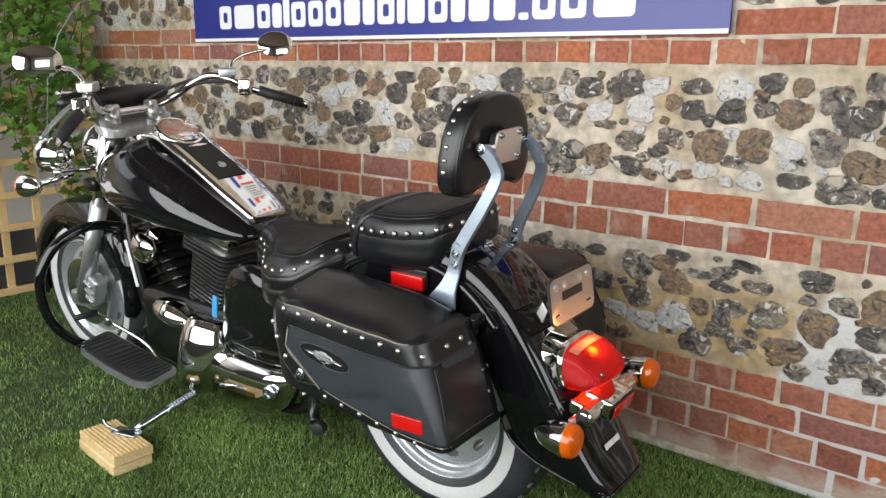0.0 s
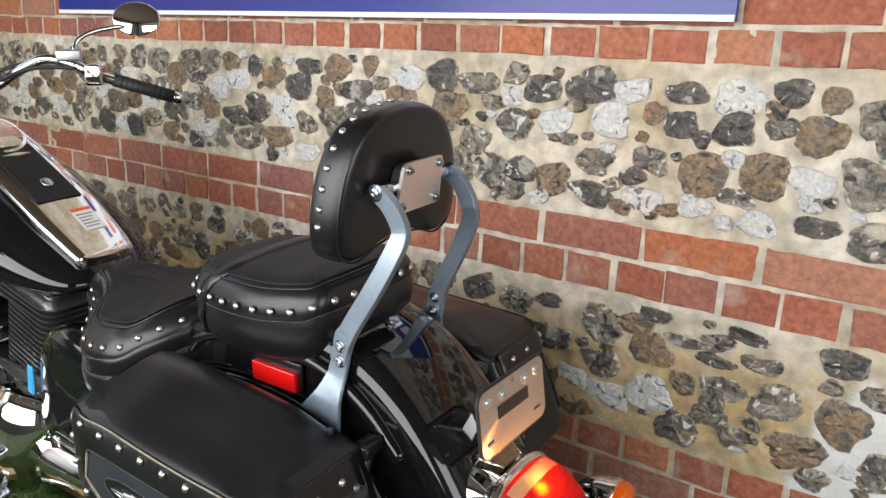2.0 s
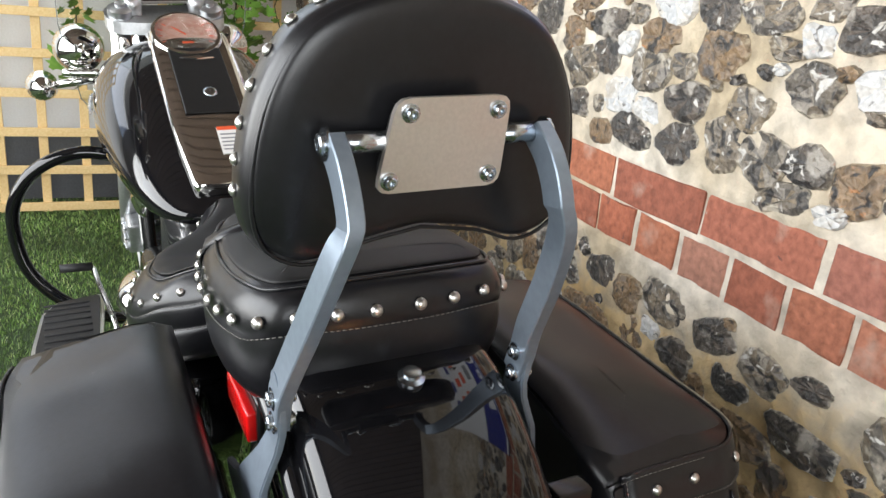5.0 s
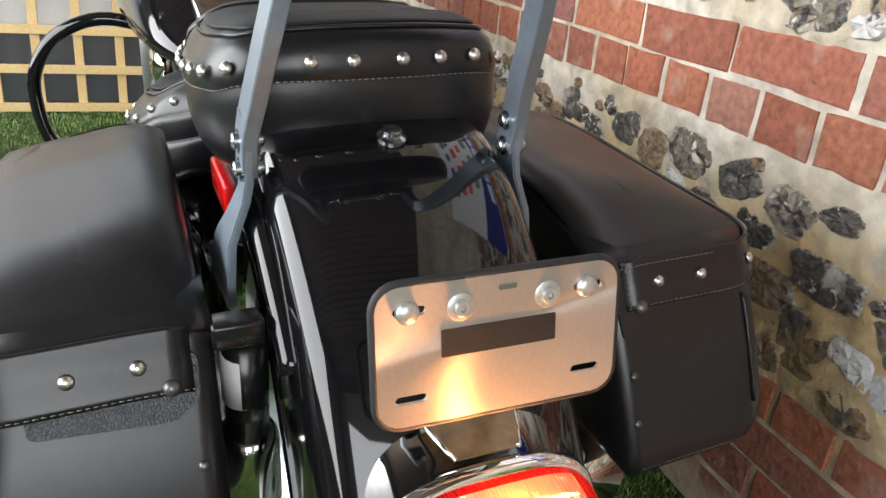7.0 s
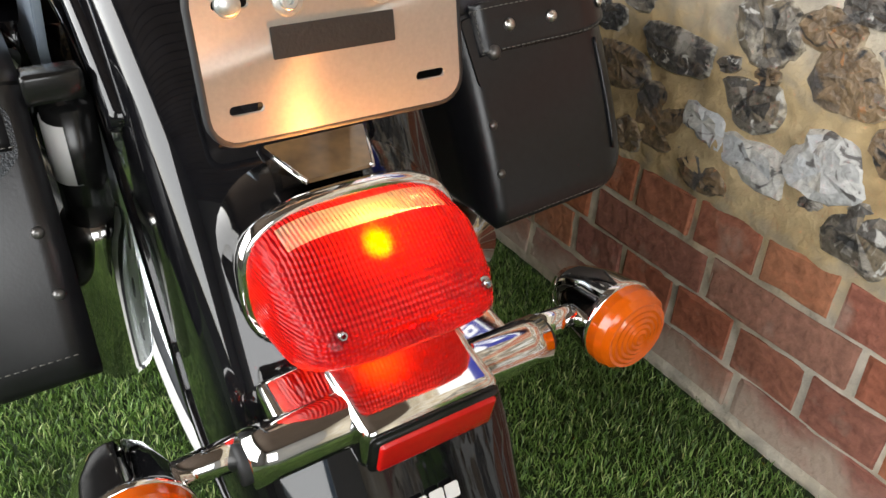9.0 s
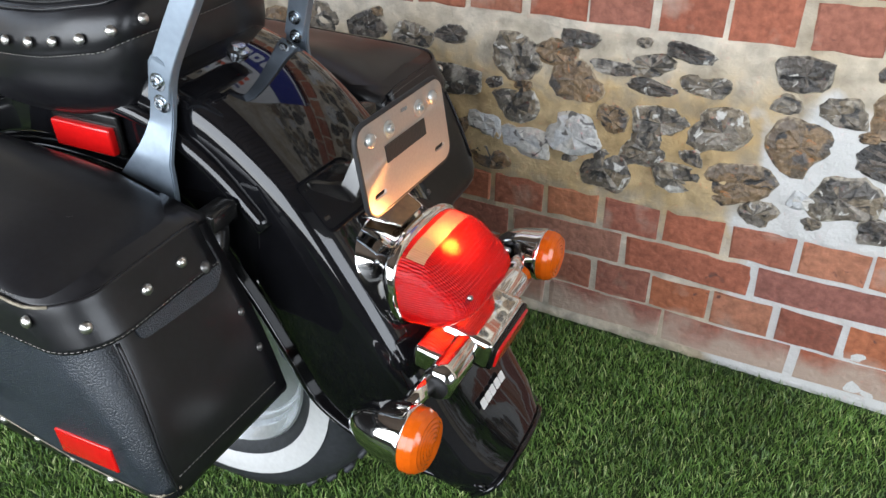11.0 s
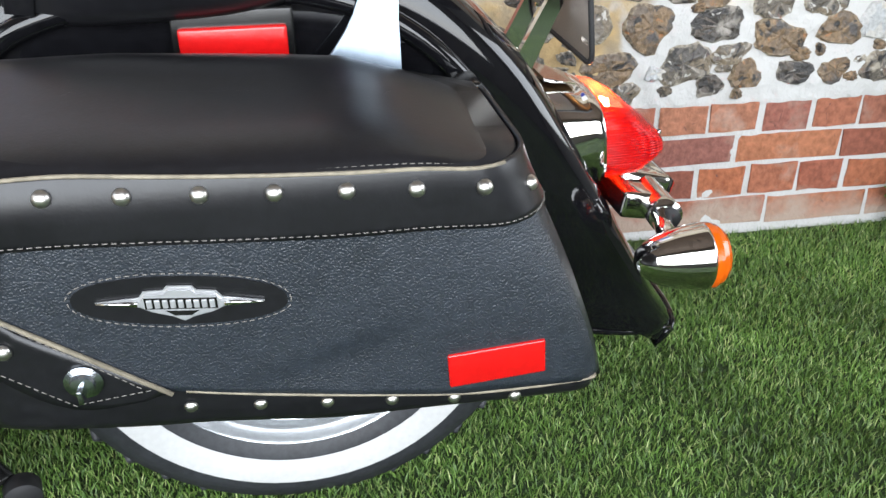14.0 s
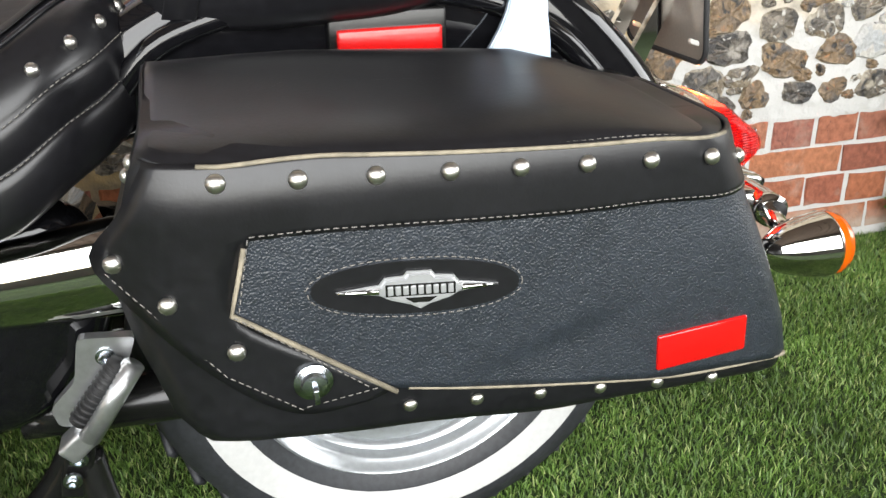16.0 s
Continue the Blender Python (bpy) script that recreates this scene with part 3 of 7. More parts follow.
solid("baseboard", (X0, -3.0, 0.0), (X0 + 0.018, WALL_Y - 0.01, 0.30), SKIRT, "dark grey boarding along the foot of the wall")
# unseen end wall and opening, both added to carry the east fill
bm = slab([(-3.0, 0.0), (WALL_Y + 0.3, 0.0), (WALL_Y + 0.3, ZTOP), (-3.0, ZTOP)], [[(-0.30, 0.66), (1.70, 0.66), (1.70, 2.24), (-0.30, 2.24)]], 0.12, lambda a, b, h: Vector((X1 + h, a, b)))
tagged(part("wall_east", bm, LINING, smooth=False), "unseen grey end wall added to bounce light, with an opening for the fill lamp", kind="structure")
# unseen front wall, added to limit the front daylight and darken reflections
bm = slab([(X0, 0.0), (X1, 0.0), (X1, ZTOP), (X0, ZTOP)], [[(-3.75, 0.54), (0.85, 0.54), (0.85, 2.46), (-3.75, 2.46)]], 0.12, lambda a, b, h: Vector((a, -0.98 - h, b)))
tagged(part("wall_south", bm, PLASTER, smooth=False), "unseen dark grey front wall added to shape the light from its opening", kind="structure")


def ceiling():
    """Narrow dark boards with shadow gaps, under a closed deck."""
    bm = box(((X0 + X1) / 2, (WALL_Y - 1.1) / 2, ZTOP + 0.06), (X1 - X0 + 0.24, WALL_Y + 1.7, 0.08))
    x = X0
    while x < X1:
        box((x + 0.045, (WALL_Y - 1.1) / 2, ZTOP + 0.008), (0.084, WALL_Y + 1.6, 0.022), 0, None, bm)
        x += 0.1
    return bm


tagged(part("ceiling", ceiling(), RAFTER, smooth=False), "dark brown slatted roof lining", kind="structure")


# ---- the motorcycle ----
bike = tagged(new("motorcycle"), "black cruiser motorcycle with chrome trim and studded leather saddlebags", "motorcycle")
bike.matrix_world = pose(0, 1.607, 0, 0, 0, 2.3) @ pose(0, 0, 0, 3.2, 0, 0)
UPRIGHT = pose(0, 0, 0, -1.0, 0, 0)  # the bags hang a little straighter than the frame leans
HEAD = Vector((-2.48, 0, 1.0))
STEER = Matrix.Translation(HEAD) @ Matrix.Rotation(radians(2.5), 4, Vector((0.42, 0, 0.91))) @ Matrix.Translation(-HEAD)
REAR, FRONT = Vector((-1.183, 0, 0.312)), Vector((-2.845, 0, 0.31))


def bp(name, bm, material, parent=bike, label="", turned=False, **kw):
    """A part of the motorcycle; turned parts swing with the steering."""
    if turned:
        bmesh.ops.transform(bm, matrix=Matrix.Translation((-0.066, -0.016, 0)) @ STEER, verts=bm.verts)
    else:
        for v in bm.verts:
            f = max(0.0, min(1.0, (-1.88 - v.co.x) / 0.40))
            if v.co.z < 0.60:
                f = max(0.0, min(1.0, (-2.22 - v.co.x) / 0.18))
            v.co.x -= 0.075 * f * f * (3 - 2 * f)
    return part(name, bm, material, parent, label, **kw)


def stud_mesh(r=0.0085):
    return lathe([(r, 0), (r * 0.95, r * 0.25), (r * 0.72, r * 0.55), (r * 0.35, r * 0.73), (0.0005, r * 0.78)], 10, axis=(0, 0, 1))


STUDS = {}


def stud(p, nrm, parent, r=0.0085, name="stud", material=None):
    material = material or NICKEL
    m = Matrix.Translation(p) @ Vector((0, 0, 1)).rotation_difference(Vector(nrm).normalized()).to_matrix().to_4x4() @ Matrix.Scale(0.8 * r / 0.0085, 4)
    if material.name in STUDS:
        return share(name, STUDS[material.name], m, parent)
    ob = STUDS[material.name] = part(name, stud_mesh(), material, parent)
    ob.matrix_basis = m
    return ob


def screw(p, nrm, parent, r=0.007, name="bolt", material=None):
    q = Vector(nrm).normalized()
    bm = lathe([(r * 1.5, -0.002), (r * 1.5, 0.001), (r, 0.0015), (r, 0.005), (r * 0.8, 0.0062), (r * 0.5, 0.0062), (r * 0.45, 0.003)], 12, p, q)
    return part(name, bm, material or STEEL, parent, sharp=35)


# wheels
def wheel(name, axle, half, tyre_r, turned):
    w = new(name)
    w.parent = bike
    k = half / 0.085
    side = [(0.194, 0.055), (0.206, 0.070), (0.228, 0.083), (0.252, 0.088), (0.276, 0.087), (0.304, 0.076), (0.318, 0.050), (0.3245, 0.022), (0.326, 0.0)]
    s = tyre_r / 0.326
    prof = [(r * s, -h * k) for r, h in side] + [(r * s, h * k) for r, h in side[::-1][1:]]
    bm = bmesh.new()
    seg = 72
    loops = []
    for i in range(seg):
        a = 2 * math.pi * i / seg
        loops.append([axle + Vector((r * math.cos(a), h, r * math.sin(a))) for r, h in prof])
    loops.append(loops[0])
    rings(bm, loops, close=False, cap=False)
    bmesh.ops.remove_doubles(bm, verts=bm.verts, dist=1e-5)
    bp("tyre", bm, RUBBER, w, "black road tyre", turned)
    bm = bmesh.new()
    for i in range(36):
        for sgn in (-1, 1):
            a = 2 * math.pi * (i + (0.5 if sgn > 0 else 0)) / 36
            m = Matrix.Translation(axle) @ Matrix.Rotation(-a, 4, "Y") @ Matrix.Translation((tyre_r * 0.985, sgn * half * 0.42, 0)) @ Matrix.Rotation(radians(38 * sgn), 4, "X")
            box((0, 0, 0), (0.010, half * 0.62, 0.020), 0.003, m, bm, 1)
    bp("tread", bm, RUBBER, w, "", turned)
    for sgn in (-1, 1):
        pr = [(0.229 * s, 0.0847 * k), (0.236 * s, 0.0875 * k), (0.252 * s, 0.0905 * k), (0.266 * s, 0.0902 * k)]
        bm = bmesh.new()
        loops = [[axle + Vector((r * math.cos(2 * math.pi * i / 64), sgn * h, r * math.sin(2 * math.pi * i / 64))) for i in range(64)] for r, h in pr]
        rings(bm, loops, cap=False)
        bp("whitewall", bm, WHITEWALL, w, "white sidewall band", turned)
    pr = [(0.206, 0.062), (0.2105, 0.0745), (0.207, 0.0765), (0.203, 0.073), (0.199, 0.064), (0.195, 0.062), (0.192, 0.057), (0.189, 0.048), (0.184, 0.045), (0.180, 0.038)]
    pr = [(r * s, h * k) for r, h in pr]
    bm = lathe([(r, -h) for r, h in pr] + [(r, h) for r, h in pr[::-1]], 64, axle, (0, 1, 0), cap=False)
    bp("rim", bm, RIM, w, "silver painted rim", turned, sharp=40)
    holes = []
    for i in range(9):
        a = 2 * math.pi * i / 9
        holes.append([(0.152 * s * math.cos(a) + 0.0125 * math.cos(b) * math.cos(a) - 0.025 * math.sin(b) * math.sin(a), 0.152 * s * math.sin(a) + 0.0125 * math.cos(b) * math.sin(a) + 0.025 * math.sin(b) * math.cos(a))
                      for b in (2 * math.pi * j / 14 for j in range(14))])
    out = [(0.184 * s * math.cos(2 * math.pi * i / 64), 0.184 * s * math.sin(2 * math.pi * i / 64)) for i in range(64)]
    bm = slab(out, holes, 0.076 * k, lambda a, b, h: (axle.x + a, h - 0.038 * k, axle.z + b))
    bp("disc_plate", bm, RIM, w, "silver disc with oval holes", turned, smooth=False)
    bm = lathe([(0.0, -0.085), (0.03, -0.085), (0.036, -0.080), (0.038, -0.05), (0.075, -0.03), (0.085, -0.02), (0.085, 0.02), (0.05, 0.05), (0.0, 0.08)], 32, axle, (0, 1, 0))
    bp("hub", bm, ALLOY, w, "", turned, sharp=40)
    return w


wheel("rear_wheel", REAR, 0.085, 0.326, False)
wheel("front_wheel", FRONT, 0.066, 0.322, True)

# rear fender
CROWN = [(-1.50, 0.69), (-1.40, 0.745), (-1.28, 0.778), (-1.15, 0.778), (-1.02, 0.738), (-0.91, 0.645), (-0.83, 0.53), (-0.755, 0.40), (-0.70, 0.305), (-0.655, 0.245)]
SKIRT = [(-1.47, 0.60), (-1.39, 0.62), (-1.28, 0.63), (-1.16, 0.62), (-1.07, 0.57), (-1.0, 0.48), (-0.95, 0.39), (-0.905, 0.315), (-0.80, 0.268), (-0.675, 0.240)]


def rear_fender():
    line = spline([(u, 0, w) for u, w in CROWN], 6)
    rim = spline([(u, 0, w) for u, w in SKIRT], 6)
    loops = []
    edge = {-1: [], 1: []}
    for i, p in enumerate(line):
        d = (line[min(i + 1, len(line) - 1)] - line[max(i - 1, 0)]).normalized()
        nrm = Vector((-d.z, 0, d.x)) if d.x > 0 else Vector((d.z, 0, -d.x))
        low = rim[i]
        hw = lerp_table([(-1.5, 0.112), (-1.2, 0.117), (-0.9, 0.119), (-0.72, 0.120), (-0.68, 0.112), (-0.655, 0.092)], p.x)[0]
        half = [p - nrm * b + Vector((0, a * hw, 0)) for a, b in ((0, 0), (0.35, 0.0012), (0.66, 0.005), (0.84, 0.0105), (0.93, 0.018), (0.98, 0.030), (1.0, 0.050))]
        sh = half[-1]
        for t in (0.35, 0.7, 1.0):
            q = sh.lerp(Vector((low.x, hw * (1.01 if t < 1 else 1.0), low.z)), t)
            half.append(q)
        loops.append([Vector((q.x, -q.y, q.z)) for q in half[::-1][:-1]] + half)
        for s in (-1, 1):
            edge[s].append(Vector((low.x, s * hw, low.z)))
    bm = bmesh.new()
    rings(bm, loops, close=False, cap=False)
    ob = bp("rear_fender", bm, PAINT, label="deep gloss black rear fender")
    md = ob.modifiers.new("skin", "SOLIDIFY")
    md.thickness, md.offset = 0.003, -1
    for s in (-1, 1):
        bp("lip", tube(edge[s], 0.0045, 8, 1), PAINT, ob)
    bp("lip", tube(loops[-1], 0.0045, 8, 1), PAINT, ob)
    return ob


fender = rear_fender()
bp("fender_clamp", lathe([(0.018, 0), (0.018, 0.003), (0.010, 0.004), (0.010, 0.009), (0.014, 0.010), (0.014, 0.014), (0.009, 0.016), (0.009, 0.021), (0.005, 0.0215)], 20, (-1.060, 0.004, 0.745), (0.28, 0, 0.96)), STEEL, fender, "zinc seat bolt with washer", sharp=35)
# reflector on the frame rail under the seat
refl = bp("side_reflector", box((-1.206, -0.134, 0.672), (0.102, 0.012, 0.036), 0.003), REDREF, label="red side reflector in a black bracket")
bp("bracket", box((-1.206, -0.126, 0.679), (0.116, 0.008, 0.052), 0.003), BLACK, refl)

def stitches(pts, step=0.0062, n=6):
    """A row of short thread stitches along a line, as one mesh."""
    line = spline(pts, n) if n > 1 else [Vector(p) for p in pts]
    bm = bmesh.new()
    left = 0.0
    for a, b in zip(line, line[1:]):
        ln = (b - a).length
        d = (b - a).normalized() if ln > 1e-6 else Vector((1, 0, 0))
        while left < ln:
            c = a + d * left
            tube([c, c + d * step * 0.62], 0.0005, 4, 1, bm)
            left += step
        left -= ln
    return bm


# seats
def outline(plan, inset):
    """A closed plan from rows (u, half width), nose first, drawn in by inset."""
    pts = spline([(u, -h, 0) for u, h in plan], 4)
    pts += [Vector((p.x, -p.y, 0)) for p in pts[::-1][1:-1]]
    k = len(pts)
    out = []
    for i, p in enumerate(pts):
        d = (pts[(i + 1) % k] - pts[i - 1]).normalized()
        out.append(p + Vector((-d.y, d.x, 0)) * inset)
    return out


def cushion(name, plan, levels, rise, material, label, sub=1, parent=bike):
    bm = bmesh.new()
    loops = []
    for ins, w in levels:
        loops.append([Vector((p.x, p.y, w + rise(p.x))) for p in outline(plan, ins)])
    vs = rings(bm, loops, cap=False)
    top = vs[-1]
    k = len(top)
    half = k // 2
    for i in range(half):
        a, b = top[i], top[i + 1]
        c, d = top[(k - i - 1) % k], top[(k - i) % k]
        if a is d:
            bm.faces.new((a, b, c))
        elif b is c:
            bm.faces.new((a, b, d))
        else:
            bm.faces.new((a, b, c, d))
    bm.faces.new(vs[0][::-1])
    return bp(name, bm, material, parent, label, sub=sub)


def along(plan, inset, w, rise, count, lo, hi, parent, r=0.0085):
    """Studs along the plan's edge, from fraction lo to hi of the near half and its mirror."""
    pts = [Vector((p.x, p.y, w + rise(p.x))) for p in outline(plan, inset)]
    half = pts[:len(pts) // 2 + 1]
    cum = [0]
    for a, b in zip(half, half[1:]):
        cum.append(cum[-1] + (b - a).length)
    for i in range(count):
        s = cum[-1] * (lo + (hi - lo) * i / (count - 1))
        j = max(q for q in range(len(cum) - 1) if cum[q] <= s)
        t = (s - cum[j]) / (cum[j + 1] - cum[j])
        p = half[j].lerp(half[j + 1], t)
        d = (half[j + 1] - half[j]).normalized()
        for sg in (1, -1):
            if sg < 0 and abs(p.y) < 0.012:
                continue
            stud((p.x, sg * p.y, p.z), (d.y, -sg * d.x, 0.25), parent, r)


def seam(plan, inset, w, rise, parent, r=0.0016, material=None, name="stitching"):
    pts = [Vector((p.x, p.y, w + rise(p.x))) for p in outline(plan, inset)]
    if material is STITCH:
        bp(name, stitches([Vector((p.x * 1.0, p.y * 1.008, p.z)) for p in pts + pts[:1]], n=1), STITCH, parent)
    else:
        bp(name, tube(pts + pts[:1], r, 6, 1), material or LEATHER, parent)


PASS = [(-1.448, 0.0), (-1.444, 0.05), (-1.430, 0.102), (-1.385, 0.138), (-1.28, 0.159), (-1.19, 0.158), (-1.132, 0.147), (-1.100, 0.122), (-1.088, 0.078), (-1.083, 0.04), (-1.082, 0.0)]
PASS_UP = lambda u: lerp_table([(-1.45, -0.036), (-1.35, -0.035), (-1.22, -0.029), (-1.13, -0.018), (-1.09, -0.004), (-1.03, 0.002)], u)[0]
PASS_LEVELS = [(0.050, 0.722), (0.026, 0.726), (0.010, 0.742), (0.001, 0.778), (0.002, 0.806), (0.004, 0.810), (0.001, 0.815), (0.003, 0.832), (0.010, 0.848), (0.019, 0.857), (0.022, 0.8575), (0.028, 0.864), (0.05, 0.873), (0.075, 0.877)]
pseat = cushion("passenger_seat", PASS, PASS_LEVELS, PASS_UP, LEATHER, "studded black leather passenger seat")
seam(PASS, 0.002, 0.8095, PASS_UP, pseat, 0.0014, STITCH)
seam(PASS, 0.0205, 0.8590, PASS_UP, pseat, 0.0022, LEATHER, "piping")
cushion("seat_panel", PASS, [(0.026, 0.8600), (0.0265, 0.8650), (0.030, 0.8680), (0.05, 0.8755), (0.075, 0.8795)], PASS_UP, VINYL, "matt black seat panel", 1, pseat)
along(PASS, -0.0005, 0.827, PASS_UP, 14, 0.10, 0.96, pseat)
RIDE = [(-1.885, 0.0), (-1.882, 0.04), (-1.868, 0.072), (-1.825, 0.090), (-1.785, 0.115), (-1.745, 0.155), (-1.69, 0.203), (-1.62, 0.226), (-1.55, 0.221), (-1.49, 0.185), (-1.445, 0.12), (-1.43, 0.05), (-1.43, 0.0)]
RIDE_UP = lambda u: lerp_table([(-1.885, 0.035), (-1.82, 0.020), (-1.72, 0.0), (-1.64, -0.006), (-1.55, 0.006), (-1.48, 0.045), (-1.43, 0.07)], u)[0]
rseat = cushion("rider_seat", RIDE, [(0.03, 0.543), (0.006, 0.546), (0.0, 0.555), (0.0, 0.592), (0.004, 0.597), (0.006, 0.598), (0.004, 0.604), (0.003, 0.625), (0.005, 0.632), (0.007, 0.633), (0.006, 0.640), (0.016, 0.662), (0.034, 0.682), (0.040, 0.685), (0.042, 0.685), (0.047, 0.692), (0.06, 0.696)], RIDE_UP, LEATHER, "low studded black leather rider seat")
seam(RIDE, 0.005, 0.5975, RIDE_UP, rseat, 0.0014, STITCH)
seam(RIDE, 0.005, 0.633, RIDE_UP, rseat, 0.0014, STITCH)
seam(RIDE, 0.041, 0.6865, RIDE_UP, rseat, 0.0022, LEATHER, "piping")
cushion("seat_panel", RIDE, [(0.045, 0.6885), (0.0455, 0.6935), (0.049, 0.6965), (0.06, 0.699), (0.064, 0.6995)], RIDE_UP, VINYL, "matt black seat panel", 1, rseat)
along(RIDE, 0.012, 0.654, RIDE_UP, 13, 0.14, 0.88, rseat, 0.008)


# backrest and its bars
def backrest():
    half = [(0.0, 1.128), (0.06, 1.120), (0.11, 1.095), (0.142, 1.045), (0.156, 0.985), (0.156, 0.935), (0.140, 0.905), (0.105, 0.893), (0.06, 0.908), (0.0, 0.918)]
    line = spline([(a, b, 0) for a, b in half], 4)
    pts = [(p.x, p.y) for p in line] + [(-p.x, p.y) for p in line[::-1][1:-1]]
    cx, cz = 0.0, 1.01
    lean = lambda w: (w - 1.0) * 0.10
    loops = []
    for du, k in ((0.0, 0.5), (0.0, 0.86), (0.004, 0.93), (0.007, 0.955), (0.010, 0.957), (0.016, 0.995), (0.030, 1.0), (0.052, 1.0), (0.060, 0.985), (0.062, 0.96), (0.066, 0.93), (0.072, 0.8), (0.074, 0.5)):
        loops.append([Vector((-1.032 - du + lean(cz + (b - cz) * k), cx + a * k, cz + (b - cz) * k)) for a, b in pts])
    bm = bmesh.new()
    rings(bm, loops)
    bmesh.ops.translate(bm, vec=(0.010, 0, 0.004), verts=bm.verts)
    ob = bp("backrest", bm, LEATHER, label="black leather backrest pad with studded edge", sub=1)
    k = len(pts)
    for i in range(-16, 17):
        a, b = pts[(i * 2) % k]
        a2, b2 = pts[(i * 2 + 1) % k]
        if b > 0.94:
            d = Vector((0, a2 - a, b2 - b)).normalized()
            nrm = Vector((0, d.z, -d.y))
            if nrm.dot(Vector((0, a, b - 1.0))) < 0:
                nrm = -nrm
            stud(Vector((-1.022 - 0.040 + lean(b), a, b + 0.004)), nrm, ob, 0.0075)
    bp("piping", tube([Vector((-1.0305 + lean(cz + (b - cz) * 0.957), a * 0.957, cz + (b - cz) * 0.957)) for a, b in pts + pts[:1]], 0.002, 6, 1), LEATHER, ob)
    out = round_poly([(-0.061, 0.969), (0.052, 0.969), (0.055, 1.047), (-0.046, 1.047)], 0.012)
    bm = slab([tuple(p) for p in out], [], 0.006, lambda a, b, h: (-0.998 + h + lean(b), a, b))
    pl = bp("mounting_plate", bm, BRUSHED, ob, "brushed steel mounting plate", smooth=False)
    bp("plate_packing", slab([tuple(p) for p in round_poly([(-0.052, 0.976), (0.044, 0.976), (0.046, 1.040), (-0.038, 1.040)], 0.012)], [], 0.022, lambda a, b, h: (-1.020 + h + lean(b), a, b)), GRIP, pl, smooth=False)
    for a, b in ((-0.050, 0.980), (0.040, 0.980), (0.043, 1.035), (-0.035, 1.035)):
        screw((-0.991 + lean(b), a, b), (1, 0, -0.1), pl, 0.0052, "screw")
    for s in (-1, 1):
        bp("spacer", lathe([(0.009, 0), (0.009, 0.05)], 16, (-1.003, s * 0.096, 1.011), (0, -s, 0)), STEEL, ob)
    return ob


backrest()


def sissy_bar(s):
    """One side of the backrest frame: a wide foot plate and a bent upper bar, bolted together."""
    low = [(-1.155, 0.585), (-1.100, 0.600), (-1.054, 0.600), (-1.056, 0.700), (-1.040, 0.792), (-1.072, 0.800), (-1.083, 0.740), (-1.100, 0.690), (-1.150, 0.632), (-1.22, 0.612)]
    bm = slab([tuple(p) for p in round_poly(low, 0.03)], [], 0.008, lambda a, b, h: (a + 0.008, s * (0.126 + h + 0.022 * max(0.0, min(1.0, (0.72 - b) / 0.06))), b))
    bmesh.ops.bevel(bm, geom=[e for e in bm.edges if len(e.link_faces) == 2 and e.calc_face_angle(0) > 1.2], offset=0.0015, segments=2, affect="EDGES")
    foot = bp("backrest_bracket", bm, SATIN, label="polished steel bracket", sharp=30)
    path = spline([(-1.061, 0, 0.738), (-1.041, 0, 0.792), (-0.997, 0, 0.868), (-0.966, 0, 0.930), (-0.962, 0, 0.960), (-0.980, 0, 0.992), (-1.003, 0, 1.011)], 6)
    loops = []
    for i, p in enumerate(path):
        d = (path[min(i + 1, len(path) - 1)] - path[max(i - 1, 0)]).normalized()
        nrm = Vector((d.z, 0, -d.x))
        t = i / (len(path) - 1)
        v = s * (0.129 - 0.036 * min(1.0, max(0.0, t - 0.12) * 1.9))
        wd = 0.0155 - 0.002 * t
        loops.append([p + nrm * a + Vector((0, v + b, 0)) for a, b in ((-wd, -0.006), (-wd + 0.0012, -0.0072), (wd - 0.0012, -0.0072), (wd, -0.006), (wd, 0.006), (wd - 0.0012, 0.0072), (-wd + 0.0012, 0.0072), (-wd, 0.006))])
    bm = bmesh.new()
    rings(bm, loops)
    bar = bp("backrest_bar", bm, SATIN, label="bent polished steel bar", sharp=12)
    screw((-1.003, s * 0.100, 1.011), (0, s, 0), bar, 0.009)
    for u, w in ((-1.053, 0.766), (-1.055, 0.740)):
        screw((u, s * 0.1355, w), (0, s, 0), foot, 0.0075)
        screw((u, s * 0.1205, w), (0, -s, 0), foot, 0.0065)
    return bar


sissy_bar(-1)
sissy_bar(1)


# tail lamp, plate bracket, indicators
def oval(cv, cw, hv, hw, p=3.2, n=40):
    out = []
    for i in range(n):
        a = 2 * math.pi * i / n
        c, s = math.cos(a), math.sin(a)
        out.append((cv + hv * math.copysign(abs(c) ** (2 / p), c), cw + hw * math.copysign(abs(s) ** (2 / p), s)))
    return out


